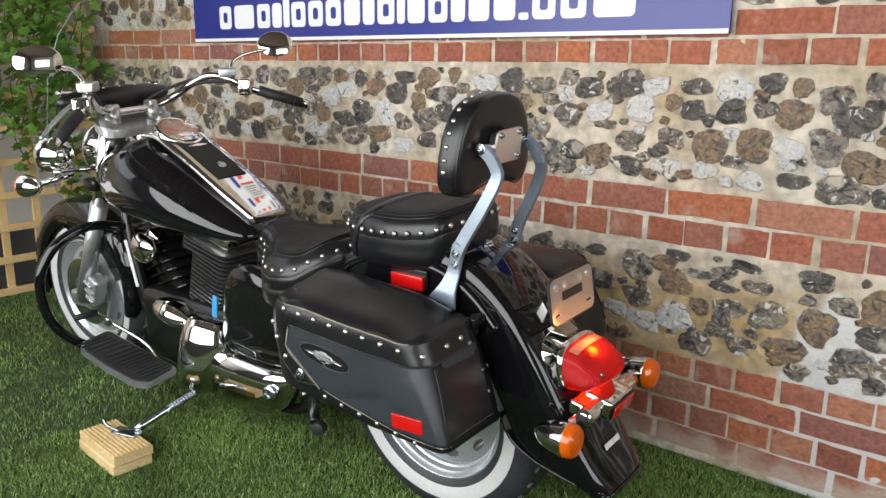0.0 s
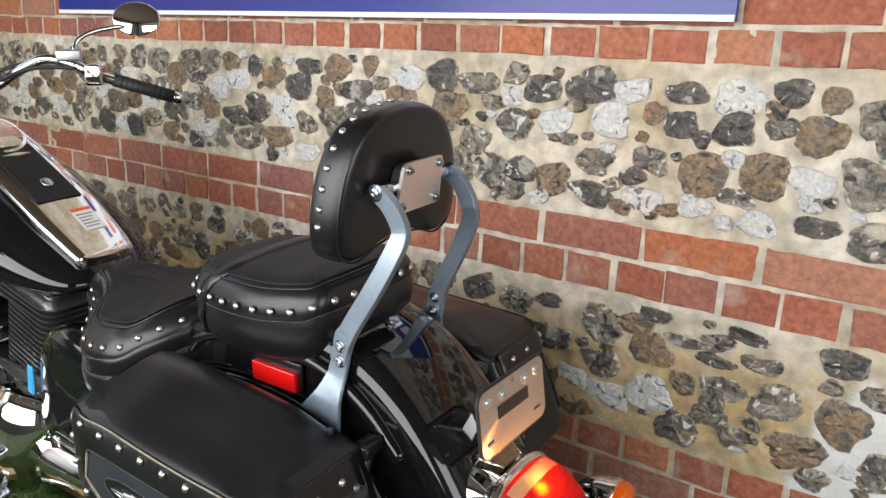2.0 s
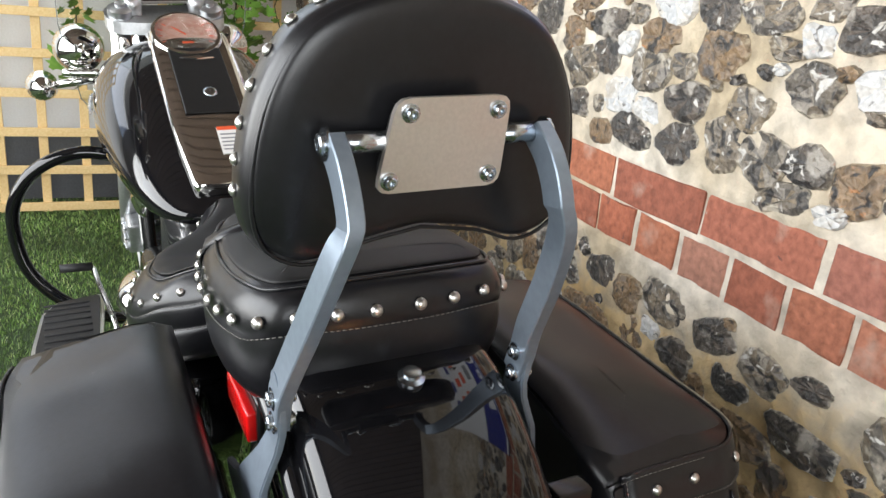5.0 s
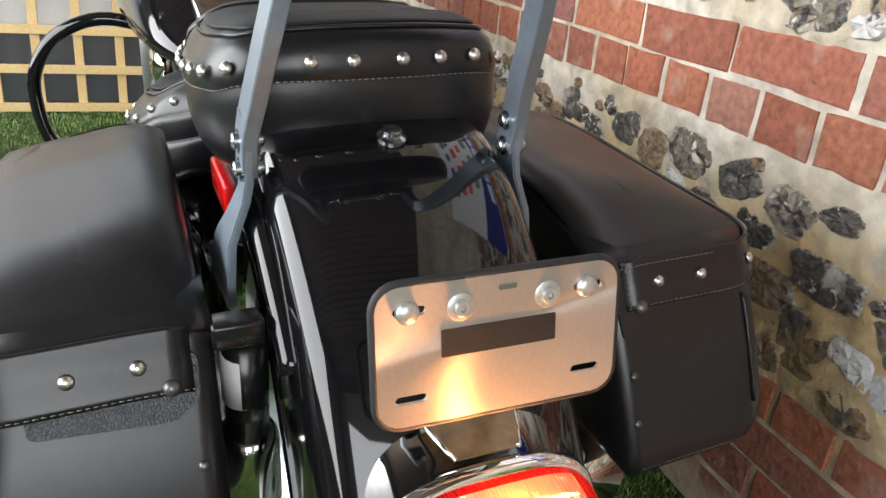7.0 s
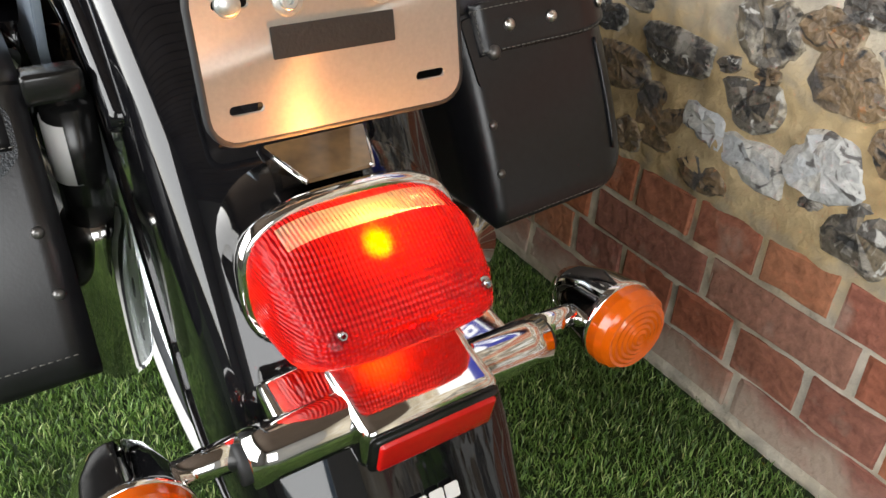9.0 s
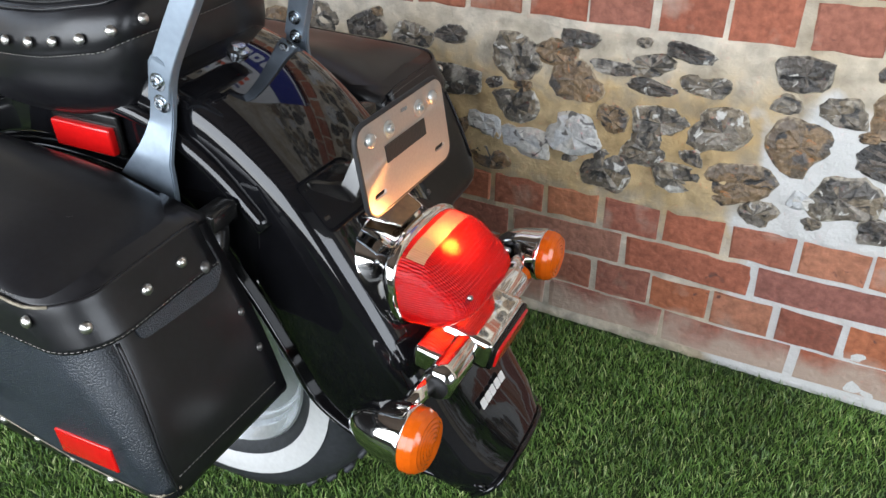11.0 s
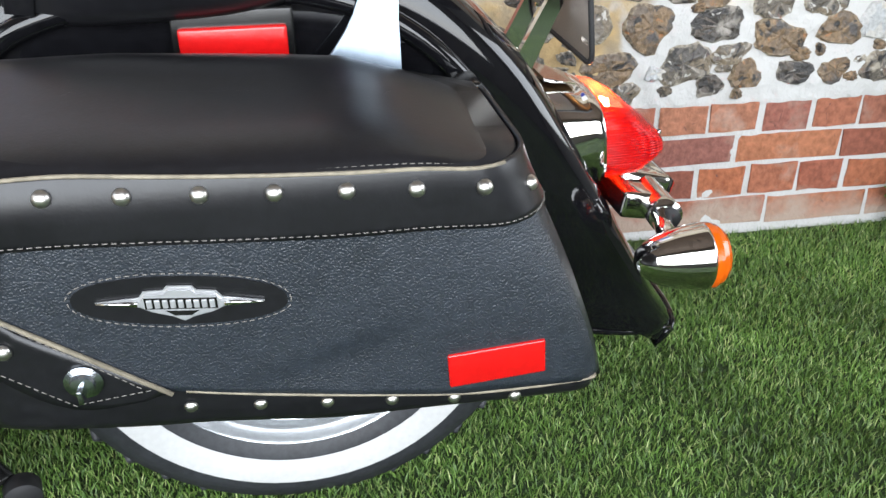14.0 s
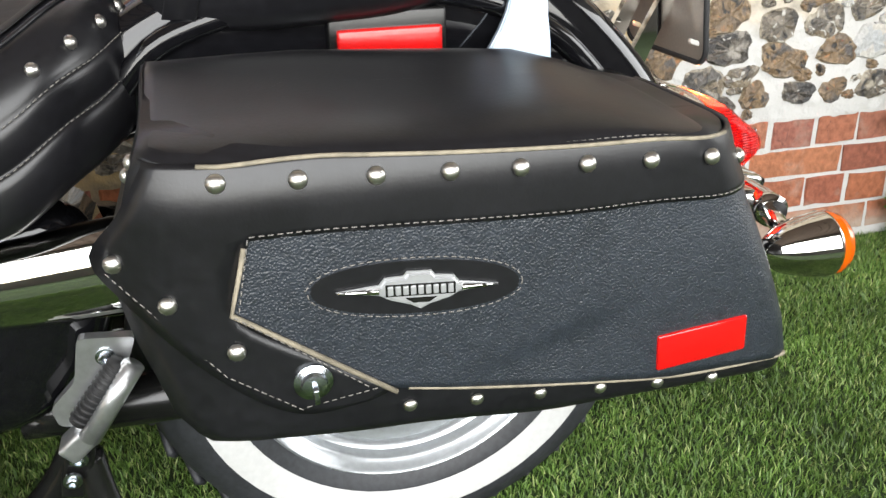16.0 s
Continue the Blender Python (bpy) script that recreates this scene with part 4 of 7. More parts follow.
def tail_light():
    ob = new("tail_light")
    ob.parent = bike
    ob["label"] = "lit red tail lamp in a chrome housing"

    def skin(rows, cap=True):
        bm = bmesh.new()
        rings(bm, [[Vector((u + sl * (w - 0.53), v, w)) for v, w in oval(0, cw, hv, hh, p)] for u, cw, hv, hh, p, sl in rows], cap=cap)
        return bm
    bp("gasket", skin([(-0.892, 0.510, 0.100, 0.086, 2.4, -0.60), (-0.862, 0.510, 0.101, 0.084, 2.4, -0.55), (-0.857, 0.510, 0.096, 0.079, 2.4, -0.5)]), GRIP, ob, "black rubber gasket")
    bp("housing", skin([(-0.868, 0.510, 0.094, 0.076, 2.4, -0.55), (-0.845, 0.511, 0.0925, 0.069, 2.6, -0.38), (-0.812, 0.511, 0.0885, 0.0575, 3, -0.12), (-0.808, 0.511, 0.0915, 0.0605, 3, -0.10), (-0.797, 0.511, 0.0915, 0.0605, 3, -0.10), (-0.793, 0.511, 0.088, 0.0570, 3, -0.1), (-0.797, 0.511, 0.080, 0.050, 3, -0.1)], cap=False), CHROME, ob, "chrome lamp housing")
    bp("lamp_window", slab([tuple(p)[:2] for p in round_poly([Vector(p) for p in ((-0.040, 0.0, 0), (0.044, 0.0, 0), (0.028, 0.046, 0), (-0.024, 0.046, 0))], 0.003)], [], 0.004, lambda a, b, h: Vector((-0.862 + b * 0.96 + h * 0.26, a, 0.5855 - b * 0.28 + h * 0.96))), SMOKED, ob, "smoked brown number plate lamp cover, amber bulb glow in its colour", smooth=False)
    for a, b in ((-0.041, -0.0245), (0.045, 0.0285)):
        bp("cover_edge", tube([(-0.862, a, 0.5875), (-0.817, b, 0.5745)], 0.0022, 8, 1), CHROME, ob)
    bp("reflector_bowl", skin([(-0.800, 0.511, 0.080, 0.050, 3, -0.1), (-0.825, 0.511, 0.05, 0.035, 2.4, -0.1), (-0.830, 0.511, 0.01, 0.01, 2, 0), (-0.8302, 0.511, 0.0004, 0.0004, 2, 0)], cap=False), CHROME, ob)
    bm = skin([(-0.804, 0.511, 0.0845, 0.0540, 3.4, -0.1), (-0.788, 0.511, 0.0845, 0.0530, 3.6, -0.1), (-0.764, 0.5100, 0.0835, 0.0490, 3.8, -0.1), (-0.756, 0.509, 0.0825, 0.0460, 4.0, -0.12), (-0.751, 0.508, 0.0815, 0.0435, 4.0, -0.14), (-0.740, 0.5065, 0.0790, 0.0350, 3.8, -0.2), (-0.728, 0.5065, 0.0750, 0.0250, 3.6, -0.25), (-0.719, 0.5055, 0.0690, 0.0175, 3.4, -0.28), (-0.714, 0.504, 0.0600, 0.0115, 3.0, -0.28), (-0.7115, 0.503, 0.0420, 0.0060, 2.6, -0.28), (-0.711, 0.503, 0.003, 0.002, 2, 0.0)], cap=False)
    gap = [f for f in bm.faces if -0.793 < f.calc_center_median().x < -0.768 and abs(f.calc_center_median().y) < 0.060 and f.calc_center_median().z > 0.540]
    win = bmesh.new()
    for f in gap:
        win.faces.new([win.verts.new(v.co) for v in f.verts])
    bmesh.ops.delete(bm, geom=gap, context="FACES")
    bmesh.ops.remove_doubles(win, verts=win.verts, dist=1e-5)
    bp("lens", bm, REDLENS, ob, "ribbed red lens")
    bp("clear_window", win, CLEARLENS, ob, "clear strip in the top of the lens")
    bp("bulb", lathe([(0.0005, -0.010), (0.006, -0.008), (0.009, 0), (0.006, 0.008), (0.0005, 0.010)], 16, (-0.768, 0.004, 0.537), (1, 0, 0)), BULB, ob)
    for s in (-1, 1):
        screw((-0.7145, 0.005 + s * 0.0575, 0.514), (1, 0, 0.5), ob, 0.0036, "screw")
    return ob


tail_light()


def plate_bracket():
    mid, high, wide = 0.669, 0.107, 0.190

    def at(a, b, h):
        return (-0.824 + h - (b - mid) * 0.12 + a * 0.03, a + 0.009, b)
    slots = [rrect(sg * 0.070, w, 0.024, 0.0068, 0.0033) for sg in (-1, 1) for w in (0.637, 0.704)]
    holes = [rrect(sg * 0.034 + 0.002, 0.702, 0.012, 0.012, 0.0059, 4) for sg in (-1, 1)]
    bm = slab(rrect(0, mid, wide, high, 0.018), slots + holes, 0.003, at)
    ob = bp("plate_bracket", bm, PLATE, label="bare brushed metal number plate holder, empty", smooth=False)
    rim = rrect(0, mid, wide + 0.002, high + 0.002, 0.019)
    bp("edging", tube([Vector(at(a, b, 0.0)) for a, b in rim + rim[:1]], 0.0034, 8, 1), GRIP, ob, "black rubber edging")
    bm = slab(rrect(-0.002, 0.6765, 0.090, 0.021, 0.001), [], 0.0006, lambda a, b, h: at(a, b, 0.0034 + h))
    bp("adhesive_strip", bm, TAPE, ob, "worn black adhesive strip", smooth=False)
    nrm = (1, -0.03, 0.12)
    for sg in (-1, 1):
        p = at(sg * 0.034 + 0.002, 0.702, 0.003)
        bp("mounting_bolt", lathe([(0.0105, -0.003), (0.0105, 0.0008), (0.0085, 0.0016), (0.0062, 0.0016), (0.0062, 0.0044), (0.0052, 0.0052), (0.0026, 0.0052), (0.0022, 0.0025)], 18, p, nrm), ZINC, ob, "zinc plated bolt with washer", sharp=35)
        bp("stud_plug", lathe([(0.0085, -0.002), (0.0085, 0.0022), (0.0062, 0.0042), (0.001, 0.0046)], 16, at(sg * 0.080 + (0.008 if sg < 0 else -0.012), 0.704, 0.0035), nrm), ZINC, ob, "dull rubber-backed plug")
    for sg in (-1, 1):
        arm = bp("arm", slab([tuple(p)[:2] for p in round_poly([Vector(p) for p in ((-0.834, 0.694, 0), (-0.850, 0.700, 0), (-0.898, 0.610, 0), (-0.930, 0.640, 0), (-0.940, 0.628, 0), (-0.892, 0.588, 0), (-0.880, 0.592, 0))], 0.004)], [], 0.010, lambda a, b, h: Vector((a, sg * 0.035 - 0.005 + h + 0.003, b))), CHROME, ob, "chrome arm", sharp=30)
        screw(Vector((-0.905, sg * 0.035 + sg * 0.008 + 0.003, 0.612)), (0, sg, 0), arm, 0.005)
    bp("cross_bar", box((-0.845, 0.003, 0.693), (0.016, 0.090, 0.014), 0.003, Matrix.Rotation(radians(-30), 4, "Y")), CHROME, ob)
    bp("stamp_bar", slab(rrect(0.004, 0.7125, 0.014, 0.004, 0.001), [], 0.0003, lambda a, b, h: at(a, b, 0.0031 + h)), STEEL, ob, "faint stamped mark", smooth=False)
    return ob


plate_bracket()


def indicator(name, p, tail, turned=False, stem_to=None):
    ob = new(name)
    ob.parent = bike
    ob["label"] = "chrome bullet indicator with amber lens"
    ax = Vector((tail, 0, 0))
    bp("shell", lathe([(0.004, -0.078), (0.016, -0.072), (0.027, -0.055), (0.035, -0.030), (0.039, -0.004), (0.040, 0.0), (0.0395, 0.003), (0.036, 0.003)], 28, p, ax), CHROME, ob, "", turned)
    bp("lens", lathe([(0.0385, 0.001), (0.0385, 0.012), (0.036, 0.019)] + [(0.034 - 0.0026 * k, 0.0215 + 0.0075 * math.sqrt(k / 12) + (0.0007 if k % 2 else -0.0004)) for k in range(13)] + [(0.001, 0.029)], 28, p, ax), AMBER, ob, "amber lens", turned, sharp=14)
    if stem_to:
        bp("stem", tube([p - ax * 0.03, stem_to], (0.0095, 0.013), 14, 1), CHROME, ob, "", turned)
    return ob


for s in (-1, 1):
    indicator("indicator", Vector((-0.716, s * 0.205 + 0.004, 0.420)), 1, stem_to=Vector((-0.727, s * 0.110, 0.438)))


def tail_bracket():
    bm = tube([(-0.722, -0.125, 0.432), (-0.720, -0.05, 0.435), (-0.720, 0.05, 0.435), (-0.722, 0.125, 0.432)], 0.021, 18, 3)
    ob = bp("lamp_bracket", bm, CHROME, label="chrome bracket across the fender tail")
    bm = box((-0.722, 0.002, 0.436), (0.074, 0.112, 0.046), 0.010, Matrix.Rotation(radians(14), 4, "Y"), seg=3)
    bp("bracket_box", bm, CHROME, ob, sharp=40)
    bp("bracket_base", box((-0.742, 0, 0.436), (0.056, 0.200, 0.036), 0.008, Matrix.Rotation(radians(10), 4, "Y"), seg=3), CHROME, ob, sharp=40)
    bp("frame", box((-0.686, 0.002, 0.427), (0.010, 0.106, 0.040), 0.006, Matrix.Rotation(radians(14), 4, "Y")), BLACK, ob)
    bp("reflector", box((-0.681, 0.002, 0.426), (0.006, 0.096, 0.031), 0.003, Matrix.Rotation(radians(14), 4, "Y")), REDREF, ob, "red rear reflector")
    for s in (-1, 1):
        bp("collar", lathe([(0.015, 0), (0.0155, 0.004), (0.015, 0.008)], 18, (-0.7215, s * 0.124, 0.432), (0, s, 0)), GRIP, ob)
    return ob


tail_bracket()
for i in range(6):
    wd = (0.013, 0.013, 0.012, 0.013, 0.013, 0.004)[i]
    bm = slab(rrect(-0.034 + i * 0.0145 + wd / 2, 0.0, wd, 0.014, 0.002), [], 0.001, lambda a, b, h: Vector((-0.7065 + 0.86 * -b * 0.5 + h * 0.86, a + 0.002, 0.3225 + b * 0.86 + h * 0.5)))
    bp("lettering_bar", bm, PAPER, fender, "pale maker lettering as plain bars", smooth=False)


# saddlebags
BAG_FRONT = [(0.40, -1.400), (0.43, -1.412), (0.462, -1.435), (0.535, -1.455), (0.575, -1.462), (0.62, -1.442), (0.668, -1.424)]


def lid_dome(v):
    """Rise of the lid across its width: highest near the wheel, falling to the outer rim."""
    x = (max(0.186, min(0.398, v)) - 0.29) / 0.1
    return 0.0279 - 0.02305 * x + 0.0024 * x ** 2 + 0.00796 * x ** 3 - 0.01738 * x ** 4


def ease(x):
    x = max(0.0, min(1.0, x))
    return x * x * (3 - 2 * x)


LOW_EDGE = [(-1.394, 0.545), (-1.282, 0.460), (-1.262, 0.455), (-1.20, 0.442), (-1.11, 0.427), (-1.02, 0.415), (-0.90, 0.413)]


def saddlebag(s):
    """A box bag lofted from rounded plan sections, with a domed lid and a studded band round its rim."""
    def back(w):
        return -0.975 + (0.600 - w) * 0.33 + 0.004 + 0.010 * max(0.0, 1 - ((w - 0.49) / 0.12) ** 2)

    def out_v(u, w):
        return 0.394 - max(0.0, -1.372 - u) ** 2 * 4.2 - max(0.0, w - 0.612) ** 2 * 7

    def at(col, w, h=0.0):
        kind, f = col
        front, rear = lerp_table(BAG_FRONT, w)[0], back(w)
        r = 0.024 + 0.030 * max(0.0, min(1.0, (w - 0.45) / 0.12)) if s < 0 else 0.052
        vc = out_v(rear - r, w) - r
        if kind == "front":
            vf = out_v(front, w)
            return Vector((front - h, 0.19 + (vf - 0.19) * f, w))
        if kind == "side":
            u = front + (rear - r - front) * f
            return Vector((u, out_v(u, w) + h, w))
        if kind == "u":
            return Vector((f, out_v(f, w) + h, w))
        if kind == "corner":
            a = f * math.pi / 2
            return Vector((rear - r + (r + h) * math.sin(a), vc + (r + h) * math.cos(a), w))
        if kind == "rear":
            return Vector((rear + h, vc + (0.19 - vc) * f, w))
        return Vector((rear + (front - rear) * f, 0.19, w))

    def low(u):
        return lerp_table([(-1.47, 0.436), (-1.405, 0.429), (-1.277, 0.415), (-1.13, 0.399), (-0.90, 0.397)], u)[0] + (0.018 if s > 0 else 0.0)

    def high(p):
        t = (p.x + 1.427) / 0.449
        return 0.654 - 0.021 * t - 0.004 * math.sin(math.pi * max(0, min(1, t))) + lid_dome(p.y) * (1 - 0.8 * ease((p.x + 1.13) / 0.15)) - 0.006 * ease((p.x + 1.08) / 0.10) - 0.008 * ease((-1.30 - p.x) / 0.13)

    def level(col, t, h=0.0):
        w = 0.40 + 0.25 * t
        for _ in range(4):
            p = at(col, w, h)
            base = low(p.x) + (0.040 * max(0.0, (p.y - 0.325) / 0.069) ** 2 if s > 0 else 0.0)
            w = base + (high(at(col, w)) - base) * t
        return at(col, w, h)

    def flip(p):
        return Vector((p.x, s * p.y, p.z))

    def dome(p, f):
        mid = Vector((-1.20 + (p.x + 1.20) * 0.55, 0.29, 0))
        q = Vector((p.x + (mid.x - p.x) * f, p.y + (mid.y - p.y) * f, 0))
        q.z = high(q) - 0.011 * max(0.0, 1 - (back(0.64) - q.x) / 0.035) ** 2 + 0.003 * noise.noise((q.x * 7, q.y * 7, s)) - 0.0035 * max(0.0, 1 - f / 0.10) ** 2
        return q
    front = [("front", k / 6) for k in range(6)]
    side = [("side", k / 30) for k in range(31)]
    corner = [("corner", k / 8) for k in range(1, 9)]
    rear = [("rear", k / 8) for k in range(1, 9)]
    inner = [("inner", k / 8) for k in range(1, 8)]
    cols = front + side + corner + rear + inner
    bm = bmesh.new()
    levels = ((0.0, -0.030), (0.0, -0.010), (0.015, -0.003), (0.05, 0.0)) + tuple((0.05 + 0.95 * k / 14, 0.0) for k in range(1, 15))
    loops = []
    for t, h in levels:
        ring = []
        for c in cols:
            p = level(c, t)
            if h:
                p += (Vector((-1.19, 0.29, p.z)) - p).normalized() * -h
            ring.append(flip(p))
        loops.append(ring)
    rings(bm, loops)
    ob = bp("saddlebag", bm, LEATHER, label="hard black leather saddlebag with studs")
    ob.matrix_basis = UPRIGHT
    # lid
    lid = bmesh.new()
    rim = [level(c, 1.0, 0.003) for c in cols]
    rings(lid, [[flip(p - Vector((0, 0, 0.006))) for p in rim]] + [[flip(dome(p, f)) for p in rim] for f in (0.0, 0.025, 0.05, 0.08, 0.12, 0.17, 0.23, 0.30, 0.38, 0.47, 0.56, 0.65, 0.74, 0.83, 0.92, 1.0)], cap=False)
    lo = bp("lid", lid, LEATHER, ob, "smooth black leather lid")
    # band round the rim, with the lock strap on the outer face
    run = [("u", -1.366)] + [c for c in side if at(c, 0.62).x > -1.356] + corner + rear[:-1]
    steps = (0.998, 0.985, 0.96, 0.93, 0.90, 0.87, 0.84, 0.81, 0.785)
    fm = bmesh.new()
    rings(fm, [[flip(level(c, t, 0.0045)) for t in steps] for c in run], close=False, cap=False)

    def face(a, b, h):
        return Vector((a, s * (out_v(a, b) + 0.0045 + h), b))
    edge_in = [level(("u", -1.366), t) for t in steps]
    edge_in = [Vector((p.x, p.z, 0)) for p in edge_in] + spline([(-1.366, 0.592, 0), (-1.380, 0.562, 0), (-1.379, 0.534, 0), (-1.325, 0.495, 0), (-1.276, 0.458, 0)], 5)[1:]
    outer = spline([(-1.424, 0.648, 0), (-1.445, 0.615, 0), (-1.470, 0.580, 0), (-1.450, 0.548, 0), (-1.395, 0.488, 0), (-1.345, 0.452, 0), (-1.292, 0.4525, 0)], 20)
    outer = [outer[round(i * (len(outer) - 1) / (len(edge_in) - 1))] for i in range(len(edge_in))]
    rings(fm, [[face(q.x + (p.x - q.x) * k / 6, q.y + (p.y - q.y) * k / 6, 0.0) for k in range(7)] for p, q in zip(outer, edge_in)], close=False, cap=False)
    bmesh.ops.remove_doubles(fm, verts=fm.verts, dist=0.0006)
    bmesh.ops.recalc_face_normals(fm, faces=fm.faces)
    fo = bp("flap", fm, LEATHER, ob, "smooth stitched rim band with lock strap")
    md = fo.modifiers.new("hide", "SOLIDIFY")
    md.thickness, md.offset = 0.004, 0
    bp("stitching", stitches([flip(level(c, 0.797, 0.0068)) for c in run], n=1), STITCH, fo)
    if s > 0:
        bp("stitching", stitches([flip(level(c, 0.972, 0.0068)) for c in run if c[0] == "rear"], n=1), STITCH, fo)
        bp("stitching", stitches([flip(level(rear[-2], t, 0.0068) + Vector((0, 0.004, 0))) for t in (0.80, 0.85, 0.91, 0.97)], n=1), STITCH, fo)
    # grained panel on the outer face, wrapped round the rear corner
    pan = bmesh.new()
    rows = []

    def fold(u, w):
        """A soft diagonal fold pressed into the side by use."""
        line = 0.452 + (u + 1.24) * 0.33
        return -0.0030 * ease((line - w) / 0.018) * ease((u + 1.25) / 0.09) * ease((-1.042 - u) / 0.11) * ease((w - 0.42) / 0.07)
    for k in range(35):
        u = -1.394 + 0.354 * k / 34
        lo_w, hi_w = lerp_table(LOW_EDGE, u)[0], lerp_table([(-1.394, 0.546), (-1.380, 0.600), (-0.90, 0.600)], u)[0]
        rows.append([Vector((u, out_v(u, w) + 0.0025 + fold(u, w), w)) for w in (lo_w + (hi_w - lo_w) * j / 26 for j in range(27))])
    last = [at(("side", 1.0), w, 0.0025) for w in (0.414 + 0.186 * j / 26 for j in range(27))]
    rows.append([Vector((max(p.x, -1.039), p.y, p.z)) for p in last])
    for f in (0.25, 0.5, 0.75) if s < 0 else ():
        rows.append([at(("corner", f), 0.414 + 0.186 * j / 26, 0.0025) for j in range(27)])
    rings(pan, [[flip(p) for p in r] for r in rows], close=False, cap=False)
    pn = bp("side_panel", pan, PEBBLE, ob, "pebble-grained leather side panel")
    md = pn.modifiers.new("hide", "SOLIDIFY")
    md.thickness, md.offset = 0.003, 0
    bp("welt", tube([flip(at(("corner", 0.8), w, 0.0015)) for w in ((0.405, 0.45, 0.50, 0.54, 0.575) if s < 0 else (0.46, 0.50, 0.54, 0.575))], 0.0022, 8, 3), LEATHER, ob, "leather welt down the rear corner")
    bp("flap_edge", tube([face(a, b, 0.0015) for a, b in ((-1.370, 0.5895), (-1.384, 0.541), (-1.272, 0.4555))], 0.0022, 6, 1), TRIM, ob, "pale raw leather edge")
    bp("stitching", stitches([face(a, b, 0.0035) for a, b in [(-1.462, 0.571), (-1.443, 0.552), (-1.393, 0.494), (-1.345, 0.4575), (-1.290, 0.463), (-1.380, 0.538), (-1.368, 0.592)]], n=1), STITCH, ob)
    seam_cols = [c for c in side if at(c, 0.64).x > -1.405] + corner + rear[:-1]
    bp("lid_piping", tube([flip(level(c, 1.0, 0.0072) + Vector((0, 0, -0.001))) for c in seam_cols if c[0] == "side" or c[0] == "corner" and c[1] < 0.4], 0.0017, 6, 1), TRIM, lo, "pale lid seam")
    bp("stitching", stitches([flip(dome(level(c, 1.0, 0.003), 0.035) + Vector((0, 0, 0.0006))) for c in seam_cols], n=1), STITCH, lo)
    bp("bottom_piping", tube([Vector((u, s * (out_v(u, w) + 0.0025), w)) for u, w in LOW_EDGE[2:6]] + [flip(at(("corner", f), 0.414, 0.002)) for f in ((0.1, 0.5, 0.9) if s < 0 else ())], 0.0018, 6, 5), TRIM, ob)
    bp("stitching", stitches([flip(at(("rear", f), 0.424, 0.0006)) for f in (0.0, 0.3, 0.6, 0.9)], n=1), STITCH, ob)
    for i in range(8):
        t = i / 7
        stud(face(-1.382 + t * 0.363, 0.635 - t * 0.021, 0.003), (0, s, 0.25), ob, 0.0085)
    for c, nu in ((("corner", 0.62), 1.0), (("rear", 0.25), 3.0), (("rear", 0.60), 3.0)):
        stud(flip(level(c, 0.885, 0.0065)), (nu, s * (1.0 if nu < 2 else 0.1), 0.6), ob, 0.0085)
    for f, w in ((0.86, 0.640), (0.80, 0.628), (0.90, 0.592), (0.86, 0.578)):
        stud(flip(at(("front", f), w, 0.0)), (-1, 0, 0.2), ob, 0.0075)
    for u, w in ((-1.424, 0.551), (-1.455, 0.579), (-1.384, 0.513)):
        stud(face(u, w, 0.003), (0, s, 0), ob, 0.0085)
    for i in range(6):
        stud((-1.261 + i * 0.055, s * 0.394, 0.437 - i * 0.0065), (0, s, -0.25), ob, 0.0075)
    # lock
    lk = bp("lock", lathe([(0.0145, 0), (0.0145, 0.003), (0.010, 0.005), (0.009, 0.009), (0.005, 0.010)], 20, face(-1.334, 0.479, 0.002), (0, s, 0)), STEEL, ob, "chrome key lock", sharp=40)
    bp("key_slot", box(face(-1.334, 0.476, 0.014), (0.004, 0.014, 0.012), 0.001), STEEL, lk)
    # oval badge
    def disc(hu, hw, h0, h1, m, nm, lab):
        o = [(-1.2515 + a, 0.541 + b - a * 0.10) for a, b in oval(0, 0, hu, hw, 2.2, 40)]
        bp(nm, slab(o, [], h1 - h0, lambda a, b, h: Vector((a, s * (0.396 + h0 + h), b))), m, ob, lab, smooth=False)
    disc(0.078, 0.0210, 0.0, 0.0035, LEATHER, "badge_base", "stitched oval patch")
    ring = [(-1.2515 + a, 0.541 + b - a * 0.10) for a, b in oval(0, 0, 0.0805, 0.0235, 2.2, 40)]
    bp("badge_stitching", stitches([Vector((a, s * 0.3992, b)) for a, b in ring + ring[:1]], n=1), STITCH, ob)
    spear = [(-0.063, 0), (-0.030, 0.0042), (-0.026, 0.0095), (-0.012, 0.0105), (-0.009, 0.0140), (0.009, 0.0140), (0.012, 0.0105), (0.026, 0.0095), (0.030, 0.0042), (0.063, 0), (0.030, -0.0042), (0.022, -0.0085), (0.008, -0.0125), (0.0, -0.0165), (-0.008, -0.0125), (-0.022, -0.0085), (-0.030, -0.0042)]
    bm = slab([(-1.2515 + a, 0.541 + b - a * 0.10) for a, b in spear], [], 0.006, lambda a, b, h: Vector((a, s * (0.398 + h), b)))
    bmesh.ops.bevel(bm, geom=[e for e in bm.edges if len(e.link_faces) == 2 and e.calc_face_angle(0) > 1.2], offset=0.0024, segments=3, affect="EDGES")
    bd = bp("badge", bm, SILVER, ob, "chrome spear badge", smooth=False)
    bp("badge_inset", slab([(-1.2515 + a, 0.541 + b - a * 0.10) for a, b in ((-0.026, 0.0052), (0.026, 0.0052), (0.026, -0.0042), (-0.026, -0.0042))], [], 0.0012, lambda a, b, h: Vector((a, s * (0.4033 + h), b))), BLACK, bd, "black enamel inset", smooth=False)
